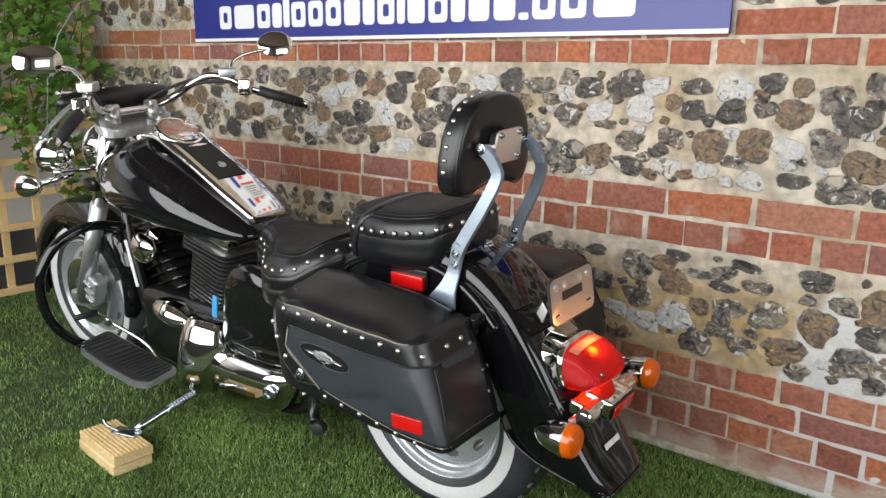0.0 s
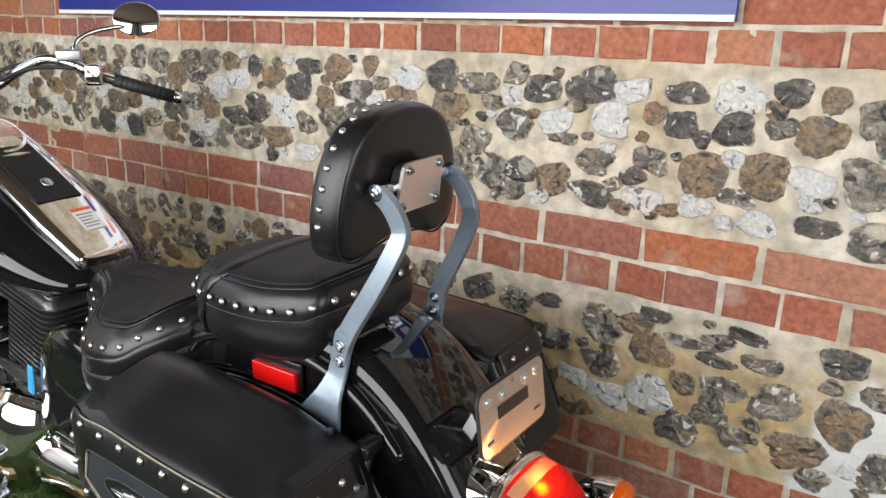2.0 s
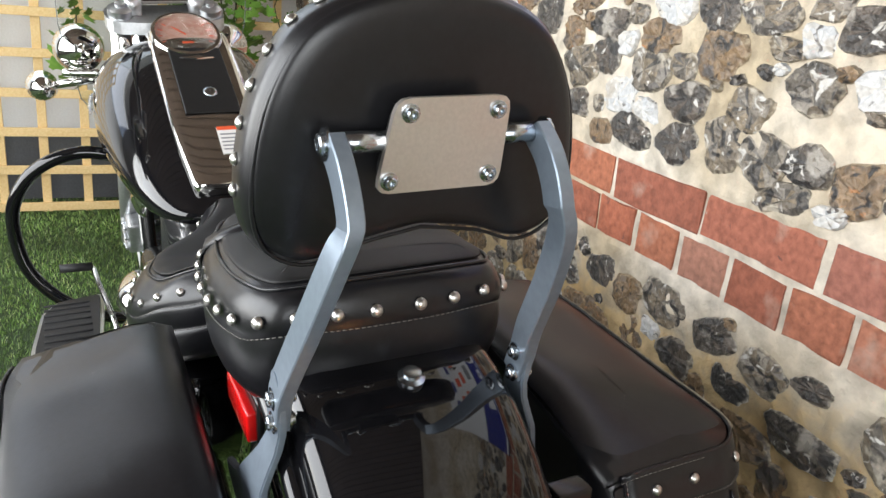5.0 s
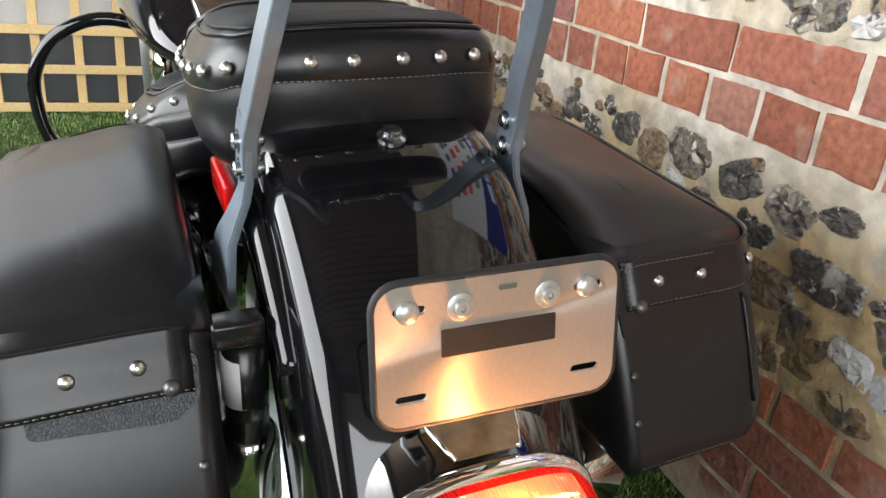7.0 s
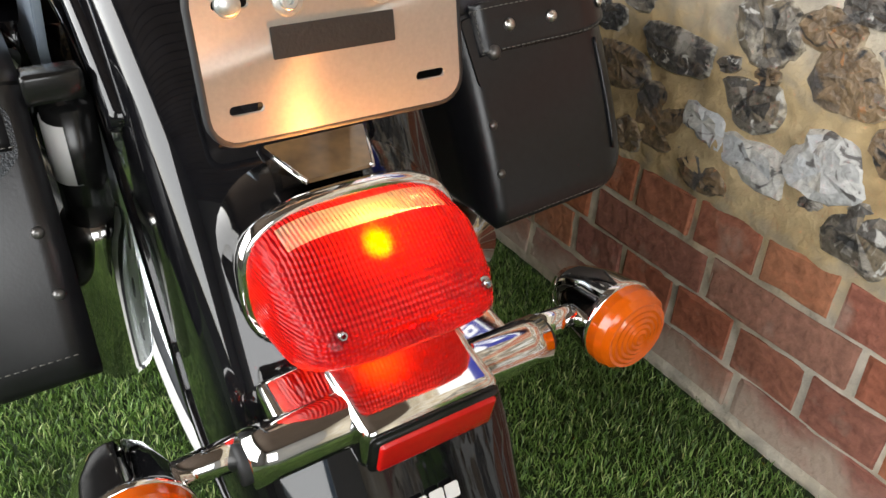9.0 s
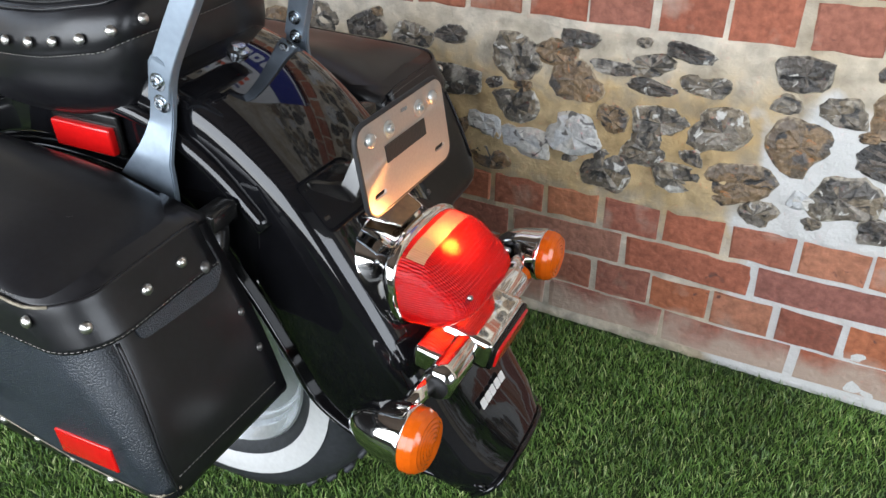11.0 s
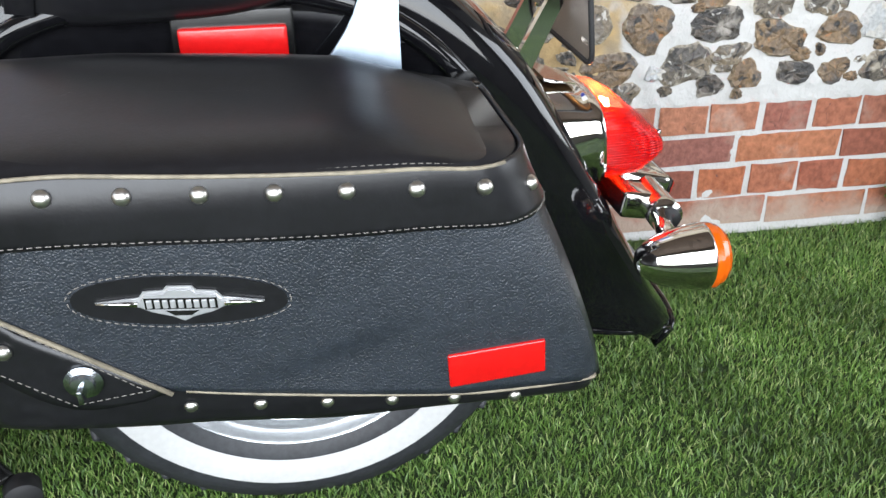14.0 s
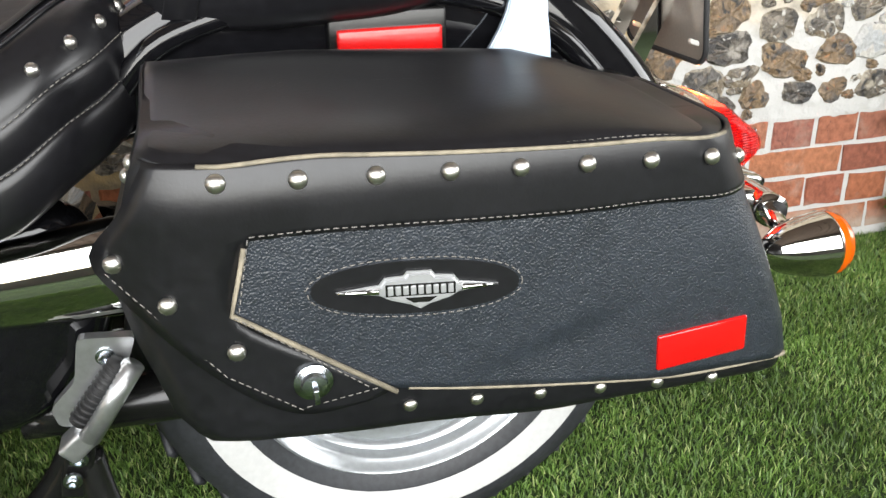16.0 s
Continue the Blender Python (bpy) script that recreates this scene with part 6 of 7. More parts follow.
def engine():
    eng = bp("engine", box((-2.16, 0, 0.30), (0.46, 0.28, 0.26), 0.05, seg=4), BLACK, label="black and chrome V-twin engine", sharp=40)

    def cylinder(base, tilt, n, w, d, bright):
        m = Matrix.Translation(base) @ Matrix.Rotation(radians(tilt), 4, "Y")
        bm = bmesh.new()
        box((0, 0, 0), (w * 0.72, d * 0.72, 0.24), 0.02, m @ Matrix.Translation((0, 0, 0.12)), bm)
        cy = bp("cylinder", bm, BLACK, eng, "black finned cylinder", sharp=40)
        for k in range(n):
            z = 0.014 + 0.216 * k / (n - 1)
            f = slab(rrect(0, 0, w, d, 0.035, 4), [], 0.0040, lambda a, b, h: m @ Vector((a, b, z + h)))
            bp("fin", f, FIN if bright else BLACK, cy, "" if not bright else "polished edge", smooth=False)
        bp("rocker_cover", box((0, 0, 0), (w * 0.86, d * 0.8, 0.06), 0.022, m @ Matrix.Translation((0, 0, 0.262)), seg=3), CHROME, cy, "chrome rocker cover", sharp=40)
    cylinder((-2.130, 0, 0.400), 17, 15, 0.185, 0.22, True)
    cylinder((-2.270, 0, 0.350), -32, 8, 0.130, 0.175, False)
    ball((-2.36, -0.115, 0.565), (0.045, 0.03, 0.055), CHROME, "horn_cover", eng, "chrome horn cover")
    ball((-2.21, -0.155, 0.385), (0.085, 0.055, 0.042), CHROME, "gear_cover", eng, "chrome gear cover", Matrix.Rotation(radians(12), 4, "Y"))
    bp("primary_cover", lathe([(0.02, -0.125), (0.082, -0.118), (0.104, -0.095), (0.112, -0.03), (0.110, 0.04), (0.103, 0.095), (0.085, 0.122), (0.05, 0.130)], 40, (-2.060, -0.130, 0.272), (0.06, 0.20, 1)), CHROME, eng, "barrel-shaped chrome cover")
    bm = bmesh.new()
    rings(bm, [[Vector((u, -0.150 + d * math.copysign(abs(math.cos(a)) ** 0.7, math.cos(a)), w + h * math.copysign(abs(math.sin(a)) ** 0.7, math.sin(a)))) for a in (2 * math.pi * k / 24 for k in range(24))] for u, w, h, d in ((-1.985, 0.222, 0.078, 0.05), (-1.975, 0.221, 0.092, 0.058), (-1.90, 0.222, 0.096, 0.060), (-1.80, 0.228, 0.090, 0.060), (-1.73, 0.240, 0.078, 0.058), (-1.67, 0.262, 0.058, 0.05), (-1.64, 0.280, 0.036, 0.035), (-1.632, 0.285, 0.018, 0.02))])
    sh = bp("drive_cover", bm, CHROME, eng, "long chrome drive cover")
    bp("cover_bolt", lathe([(0.024, 0), (0.024, 0.014), (0.018, 0.018), (0.012, 0.018), (0.010, 0.012)], 20, (-1.690, -0.204, 0.258), (0.15, -1, 0.1)), STEEL, sh, sharp=40)
    bm = bmesh.new()
    rings(bm, [[Vector((u, -0.175 + 0.03 * math.cos(a), w + h * math.sin(a))) for a in (2 * math.pi * k / 18 for k in range(18))] for u, w, h in ((-1.64, 0.490, 0.020), (-1.62, 0.493, 0.036), (-1.57, 0.497, 0.043), (-1.48, 0.500, 0.048), (-1.44, 0.510, 0.04), (-1.42, 0.52, 0.02))])
    bp("swingarm_cover", bm, CHROME, label="chrome cover beside the swingarm")
    side = [(-1.915, 0.555), (-1.865, 0.612), (-1.80, 0.625), (-1.62, 0.58), (-1.50, 0.55), (-1.49, 0.44), (-1.56, 0.345), (-1.70, 0.318), (-1.93, 0.318), (-1.955, 0.375)]
    pts = round_poly([Vector((a, b, 0)) for a, b in side], 0.04, 4)
    c = Vector((-1.72, 0.46, 0))
    bm = bmesh.new()
    rings(bm, [[Vector((c.x + (p.x - c.x) * k, v, c.y + (p.y - c.y) * k)) for p in pts] for k, v in ((1.0, -0.08), (1.0, -0.150), (0.975, -0.168), (0.90, -0.178), (0.6, -0.183))])
    sc = bp("side_cover", bm, PAINT, label="gloss black side cover")
    rim = rrect(-1.82, 0.352, 0.098, 0.026, 0.010)
    bp("cover_badge", tube([Vector((a, -0.1855, b - (a + 1.82) * 0.10)) for a, b in rim + rim[:1]], 0.0014, 6, 1), STEEL, sc, "outlined badge")
    bp("badge_bar", slab(rrect(-1.82, 0.352, 0.070, 0.010, 0.002), [], 0.002, lambda a, b, h: Vector((a, -0.1845 - h, b - (a + 1.82) * 0.10))), STEEL, sc, smooth=False)
    bp("cable_tag", box((-1.965, -0.172, 0.462), (0.022, 0.008, 0.075), 0.004, Matrix.Rotation(radians(12), 4, "Y")), BLUETAG, eng, "bright blue plastic tag")
    # frame
    for s in (-1, 1):
        fr = bp("frame_tube", tube([(-2.50, s * 0.05, 0.90), (-2.455, s * 0.10, 0.64), (-2.40, s * 0.105, 0.38), (-2.37, s * 0.105, 0.20), (-2.30, s * 0.105, 0.155), (-1.75, s * 0.12, 0.16), (-1.58, s * 0.13, 0.25), (-1.52, s * 0.13, 0.45)], 0.017, 14, 6), BLACK, label="black frame tube")
        if s < 0:
            bp("frame_label", box((-2.425, -0.123, 0.50), (0.018, 0.003, 0.17), 0.001, Matrix.Rotation(radians(-13), 4, "Y")), PAPER, fr, "white frame label")
            cr = [(-2.455, s * 0.12, 0.630), (-2.462, s * 0.24, 0.655), (-2.480, s * 0.345, 0.615), (-2.495, s * 0.405, 0.530), (-2.500, s * 0.415, 0.440), (-2.495, s * 0.395, 0.345), (-2.485, s * 0.335, 0.265), (-2.46, s * 0.25, 0.215), (-2.40, s * 0.12, 0.200)]
        else:
            cr = [(u, -v, w) for u, v, w in cr]
        bp("crash_bar", tube(cr, 0.0165, 16, 6), PAINT, label="gloss black engine guard")
        # footboard
        brd = [(-2.435, -0.335), (-2.455, -0.225), (-2.07, -0.262), (-2.045, -0.385), (-2.09, -0.405), (-2.25, -0.400), (-2.38, -0.375)]
        if s < 0:
            o2 = [tuple(p)[:2] for p in round_poly([Vector((a, b, 0)) for a, b in brd], 0.02)]
            fb = bp("footboard", slab(o2, [], 0.014, lambda a, b, h: Vector((a, b, 0.252 + h - (a + 2.25) * 0.04))), ALLOY, label="footboard with black rubber mat", smooth=False)
            ins = [(-2.255 + (a + 2.255) * 0.93, -0.315 + (b + 0.315) * 0.88) for a, b in o2]
            mt = bp("rubber_mat", slab(ins, [], 0.006, lambda a, b, h: Vector((a, b, 0.2662 + h - (a + 2.25) * 0.04))), GRIP, fb, "black ribbed rubber", smooth=False)
            for k in range(15):
                u = -2.40 + k * 0.022
                bp("mat_rib", box((u, -0.318, 0.2735 - (u + 2.25) * 0.04), (0.007, 0.105, 0.004), 0.001), GRIP, mt)
        else:
            bp("footboard", slab([(a, -b) for a, b in brd], [], 0.014, lambda a, b, h: Vector((a, b, 0.252 + h))), ALLOY, label="footboard with black rubber mat", smooth=False)
    shf = bp("gear_lever", tube([(-2.27, -0.205, 0.225), (-2.305, -0.215, 0.275), (-2.40, -0.235, 0.315), (-2.485, -0.245, 0.340)], 0.0065, 10, 5), CHROME, label="chrome gear lever")
    bp("rubber_peg", tube([(-2.485, -0.245, 0.342), (-2.485, -0.325, 0.345)], 0.0115, 12, 1), GRIP, shf)
    # side stand
    st = bp("side_stand", tube([(-2.055, -0.18, 0.172), (-2.075, -0.29, 0.142), (-2.10, -0.415, 0.104)], (0.014, 0.011), 12, 4), STEEL, label="bright steel side stand")
    bp("stand_foot", box((-2.122, -0.432, 0.0965), (0.095, 0.042, 0.008), 0.003, Matrix.Rotation(radians(15), 4, "Z")), STEEL, st)
    bp("stand_hook", tube([(-2.145, -0.445, 0.099), (-2.20, -0.452, 0.106), (-2.215, -0.452, 0.122)], 0.005, 8, 4), STEEL, st)
    bm = bmesh.new()
    pts = []
    a0, a1 = Vector((-2.045, -0.215, 0.172)), Vector((-2.072, -0.315, 0.138))
    for k in range(97):
        t = k / 96
        an = t * 2 * math.pi * 12
        pts.append(a0.lerp(a1, t) + Vector((0.011 * math.cos(an), 0, 0.011 * math.sin(an))))
    bp("stand_spring", tube(pts, 0.0022, 6, 1), STEEL, st)
    # passenger peg, folded up against its bracket
    pa, pb = Vector((-1.536, -0.207, 0.362)), Vector((-1.489, -0.207, 0.420))
    pg = bp("passenger_peg", tube([pa, pb], 0.0095, 12, 1), GRIP, label="folded passenger peg on an alloy bracket")
    for k in range(11):
        bp("peg_rib", lathe([(0.0097, 0), (0.0112, 0.0015), (0.0097, 0.003)], 12, pa.lerp(pb, 0.05 + k * 0.085), pb - pa), GRIP, pg)
    plate = [tuple(p)[:2] for p in round_poly([Vector(p) for p in ((-1.524, 0.442, 0), (-1.474, 0.436, 0), (-1.484, 0.412, 0), (-1.522, 0.345, 0), (-1.556, 0.352, 0), (-1.560, 0.372, 0), (-1.534, 0.398, 0))], 0.006)]
    bp("peg_bracket", slab(plate, [], 0.012, lambda a, b, h: Vector((a, -0.182 - h, b))), ALLOY, pg, "cast alloy bracket", smooth=False)
    bp("peg_clevis", box((-1.541, -0.197, 0.336), (0.034, 0.030, 0.022), 0.005, Matrix.Rotation(radians(-40), 4, "Y"), seg=3), ALLOY, pg, sharp=40)
    bp("peg_sleeve", tube([(-1.529, -0.212, 0.346), (-1.478, -0.212, 0.417)], 0.0105, 16, 1), ALLOY, pg, "alloy peg underside")
    screw((-1.503, -0.195, 0.420), (0, -1, 0), pg, 0.006)
    for u, w in ((-1.547, 0.312), (-1.557, 0.288)):
        screw((u, -0.196, w), (0, -1, 0), pg, 0.006)
    bp("bracket_arm", box((-1.552, -0.180, 0.295), (0.030, 0.016, 0.075), 0.006, Matrix.Rotation(radians(14), 4, "Y"), seg=3), BLACK, pg, "black lower arm")
    # swingarm, silencer side, shock
    for s in (-1, 1):
        bp("swingarm", tube([(-1.60, s * 0.125, 0.33), (-1.40, s * 0.135, 0.325), (-1.19, s * 0.135, 0.315)], 0.028, 14, 4), BLACK, label="black swingarm")
        bp("fender_rail", tube([(-1.46, s * 0.112, 0.640), (-1.41, s * 0.117, 0.688), (-1.31, s * 0.119, 0.716), (-1.20, s * 0.120, 0.722), (-1.10, s * 0.120, 0.706), (-1.02, s * 0.120, 0.663), (-0.95, s * 0.118, 0.590)], 0.012, 12, 6), PAINT, label="gloss black fender rail")
        bp("bag_mount", box((-0.985, s * 0.158, 0.622), (0.028, 0.045, 0.024), 0.004), BLACK, label="dark bag mounting block")
        if s > 0:
            for k, w in enumerate((0.245, 0.345)):
                ex = bp("silencer", tube([(-2.0, 0.20, w), (-1.55, 0.215, w - 0.01), (-0.98, 0.225, w)], (0.040, 0.048), 22, 5), CHROME, label="chrome silencer")
    sk = bp("shock_absorber", tube([(-1.035, -0.150, 0.470), (-1.005, -0.150, 0.600)], 0.021, 18, 1), BLACK, label="black shock absorber with a chrome cover")
    bp("shock_label", tube([(-1.021, -0.152, 0.530), (-1.008, -0.152, 0.588)], 0.0205, 18, 1), PAPER, sk, "white printed label")
    bp("chrome_cover", lathe([(0.020, 0.0), (0.030, 0.004), (0.033, 0.02), (0.034, 0.11), (0.031, 0.20), (0.024, 0.215)], 24, (-1.085, -0.150, 0.275), (0.23, 0, 0.97)), CHROME, sk, "chrome lower cover")
    for s in (-1, 1):
        lk = bp("axle_cover", lathe([(0.035, 0), (0.035, 0.03), (0.024, 0.042), (0.001, 0.045)], 20, (-1.19, s * 0.12, 0.315), (0, s, 0)), CHROME, label="chrome axle cover", sharp=50)
    return eng


engine()
bm = tube([(-1.545, -0.17, 0.30), (-1.535, -0.185, 0.24), (-1.515, -0.20, 0.215)], 0.016, 12, 5)
cs = bp("stand_stop", bm, BLACK, label="black rubber-tipped stop under the frame")
bp("rubber_tip", lathe([(0.016, -0.015), (0.02, -0.010), (0.02, 0.012), (0.012, 0.016)], 18, (-1.495, -0.205, 0.205), (0.3, -1, 0)), GRIP, cs, sharp=50)


# strap round the front of the passenger seat
def seat_strap():
    """A strap that follows the seat's side and crosses its top."""
    levels = [(0.026, 0.726), (0.010, 0.742), (0.001, 0.778), (0.001, 0.815), (0.003, 0.832), (0.010, 0.848), (0.019, 0.857), (0.028, 0.864), (0.05, 0.873)]
    rows = []
    for du, off in ((-0.015, 0.0), (-0.013, 0.004), (0.013, 0.004), (0.015, 0.0)):
        side = []
        for k, (ins, w) in enumerate(levels):
            u = -1.405 + 0.085 * k / (len(levels) - 1) + du
            pts = outline(PASS, ins)
            near = [p for p in pts[:len(pts) // 2]]
            a = min(range(len(near) - 1), key=lambda q: abs(near[q].x - u))
            hw = abs(near[a].y) + (abs(near[a + 1].y) - abs(near[a].y)) * max(0.0, min(1.0, (u - near[a].x) / max(1e-6, near[a + 1].x - near[a].x)))
            side.append(Vector((u, -hw - off * (1 - k / 9), w + PASS_UP(u) + off * (k / 8))))
        top = [Vector((side[-1].x - 0.006 * math.sin(math.pi * t), side[-1].y * (1 - 2 * t), side[-1].z + 0.004 * math.sin(math.pi * t) + 0.0015)) for t in (j / 10 for j in range(1, 10))]
        rows.append(side + top + [Vector((p.x, -p.y, p.z)) for p in side[::-1]])
    bm = bmesh.new()
    rings(bm, rows, close=False, cap=False)
    bp("seat_strap", bm, LEATHER, pseat, "black leather strap")


seat_strap()


# ---- loose things round it ----
def timber_block():
    blk = tagged(new("wooden_block"), "block of two pale pine offcuts under the side stand", "wood block")
    blk.matrix_world = pose(-2.108, 1.046, 0.006, 0, 0, -4)
    for k in range(2):
        prof = [(-0.059, 0.0), (-0.059, 0.028), (-0.056, 0.031)]
        for q in range(9):
            v = -0.050 + q * 0.0125
            prof += [(v - 0.0035, 0.0315), (v - 0.0015, 0.0275), (v + 0.0015, 0.0275), (v + 0.0035, 0.0315)]
        prof += [(0.056, 0.031), (0.059, 0.028), (0.059, 0.0)]
        bm = bmesh.new()
        rings(bm, [[Vector((u + 0.004 * k, v + 0.003 * k, w + 0.0325 * k)) for v, w in prof] for u in (-0.122, 0.122)])
        bmesh.ops.recalc_face_normals(bm, faces=bm.faces)
        part("board", bm, PINE, blk, "grooved pale pine decking offcut", smooth=False)


timber_block()


def wall_sign():
    sg = tagged(new("wall_sign"), "printed sign panel, white above a blue band with pale lettering", "sign")
    xa, xb, za, zb = -3.255, -0.740, 1.274, 1.500
    part("panel", box(((xa + xb) / 2, 2.178, (za + zb) / 2), (xb - xa, 0.012, zb - za), 0.002), SIGNBLUE, sg, smooth=False)
    part("edge_strip", box(((xa + xb) / 2, 2.1705, za + 0.007), (xb - xa - 0.004, 0.003, 0.013), 0.0005), SIGNWHITE, sg, smooth=False)
    top = 2.02
    part("upper_panel", box(((xa + xb) / 2, 2.178, (zb + top) / 2), (xb - xa, 0.012, top - zb), 0.002), SIGNWHITE, sg, "white printed part above the blue band", smooth=False)
    for k, (z, hgt, ink) in enumerate(((1.56, 0.05, GREYINK), (1.66, 0.05, REDINK), (1.76, 0.07, REDINK), (1.88, 0.06, SIGNBLUE))):
        for q in range(9):
            wq = 0.10 + 0.05 * ((q * 7 + k * 3) % 5) / 4
            part("print_bar", box((xa + 0.30 + q * 0.225 + 0.04 * k, 2.1712, z), (wq, 0.002, hgt), 0.0006), ink, sg, smooth=False)
    for x in (xa + 0.4, xb - 0.4):
        part("batten", box((x, 2.192, (za + top) / 2), (0.05, 0.018, top - za - 0.05), 0.002), TIMBER, sg, smooth=False)
    widths = (1.0, 1.6, 1.0, 0.72, 0.45, 1.0, 1.0, 1.0, 1.0, 0.72, 1.0, 0.45, 0.95, 1.0, 0.72, 1.0, 1.0, 0.45, 1.0, 1.05, 1.6)
    unit = 2.056 / sum(widths)
    x = -3.060
    for i, wd in enumerate(widths):
        w = wd * unit
        h = 0.135 if i == 16 else (0.125 if i in (4, 11) else (0.022 if i == 17 else 0.098))
        o = rrect(x + w / 2, 1.327 + h / 2, w * 0.82, h, min(0.018, w * 0.3, h * 0.4))
        hole = rrect(x + w / 2, 1.327 + 0.049, w * 0.30, 0.044, min(0.010, w * 0.12))
        kind = i in (0, 2, 5, 6, 7, 10, 13, 18, 19)
        part("lettering_bar", slab(o, [hole] if kind else [], 0.002, lambda a, b, hh: (a, 2.1718 - hh, b)), SIGNWHITE, sg, smooth=False)
        x += w


wall_sign()


def leaf_bm(bm, m, size):
    pts = [(0, 0), (0.32, -0.12), (0.55, 0.10), (0.36, 0.34), (0.62, 0.62), (0.26, 0.66), (0, 1.05), (-0.26, 0.66), (-0.62, 0.62), (-0.36, 0.34), (-0.55, 0.10), (-0.32, -0.12)]
    c = bm.verts.new(m @ Vector((0, 0.42 * size, 0.05 * size)))
    vs = [bm.verts.new(m @ Vector((a * size, b * size, -0.10 * size * abs(a)))) for a, b in pts]
    for i in range(len(vs)):
        bm.faces.new((c, vs[i], vs[(i + 1) % len(vs)]))


def trellis():
    tr = tagged(new("trellis"), "pale wooden square lattice trellis panel standing on the turf", "trellis")
    tr.matrix_world = pose(-4.13, 0, 0)
    y0, y1, h = 0.05, 2.12, 1.86
    y = 0.085
    post = slat = None
    while y < y1:
        p = part("upright", box((0, y, h / 2), (0.018, 0.036, h), 0.002), TIMBER, tr, smooth=False) if post is None else share("upright", post, Matrix.Translation((0, y - 0.085, 0)), tr)
        post = post or p
        y += 0.1645
    z = 0.028
    while z < h:
        p = part("slat", box((0.018, (y0 + y1) / 2, z), (0.018, y1 - y0, 0.036), 0.002), TIMBER, tr, smooth=False) if slat is None else share("slat", slat, Matrix.Translation((0, 0, z - 0.028)), tr)
        slat = slat or p
        z += 0.1645


trellis()


def ivy_far():
    """Ivy hanging through the upper part of the trellis."""
    rnd = random.Random(5)
    bm, st = bmesh.new(), bmesh.new()
    for k in range(17):
        y, z = rnd.uniform(1.1, 2.15), 1.9
        low = rnd.uniform(0.35, 1.0) + max(0, 1.7 - y) * 0.55
        line = []
        while z > low:
            line.append((-4.10 + rnd.uniform(-0.02, 0.05), y, z))
            for _ in range(4):
                m = Matrix.Translation((-4.08 + rnd.uniform(-0.03, 0.07), y + rnd.uniform(-0.07, 0.07), z + rnd.uniform(-0.05, 0.05))) @ Euler((rnd.uniform(1.8, 2.9), rnd.uniform(-0.5, 0.5), rnd.uniform(0.6, 2.5))).to_matrix().to_4x4()
                leaf_bm(bm, m, rnd.uniform(0.035, 0.065))
            z -= rnd.uniform(0.05, 0.09)
            y += rnd.uniform(-0.035, 0.035)
        if len(line) > 2:
            tube(line, 0.003, 5, 2, st)
    iv = tagged(new("ivy"), "trailing green artificial ivy on the trellis", "ivy", kind="stuff")
    part("leaves", bm, LEAF, iv, smooth=True)
    part("stems", st, STEM, iv)


ivy_far()


def ivy_near():
    """Ivy climbing the end of the flint wall, each leaf an object."""
    rnd = random.Random(11)
    iv = tagged(new("ivy"), "green ivy climbing the wall above the turf", "ivy")
    shapes = []
    for k in range(4):
        bm = bmesh.new()
        leaf_bm(bm, Matrix.Rotation(0.1 * k, 4, "X"), 0.045)
        shapes.append(part("leaf", bm, LEAF, iv))
    n = 0
    for k in range(15):
        x, z = rnd.uniform(0.15, 0.55), 0.01
        top = rnd.uniform(0.35, 1.3)
        line = []
        while z < top:
            xx = max(0.20 + 0.02 * math.sin(z * 9) - (0.05 if z > 0.45 else 0), x)
            line.append((xx, 2.185, z))
            for _ in range(2):
                m = Matrix.Translation((xx + rnd.uniform(-0.045, 0.05), 2.165 + rnd.uniform(-0.06, 0.015), max(0.02, z + rnd.uniform(-0.04, 0.04)))) @ Euler((rnd.uniform(1.7, 2.7), rnd.uniform(-0.6, 0.6), rnd.uniform(-0.8, 0.8))).to_matrix().to_4x4() @ Matrix.Scale(rnd.uniform(0.7, 1.35), 4)
                if n < 4:
                    shapes[n].matrix_basis = m
                else:
                    share("leaf", shapes[n % 4], m, iv)
                n += 1
            z += rnd.uniform(0.05, 0.08)
            x += rnd.uniform(-0.03, 0.03)
        part("stem", tube(line, 0.003, 5, 2), STEM, iv)


ivy_near()


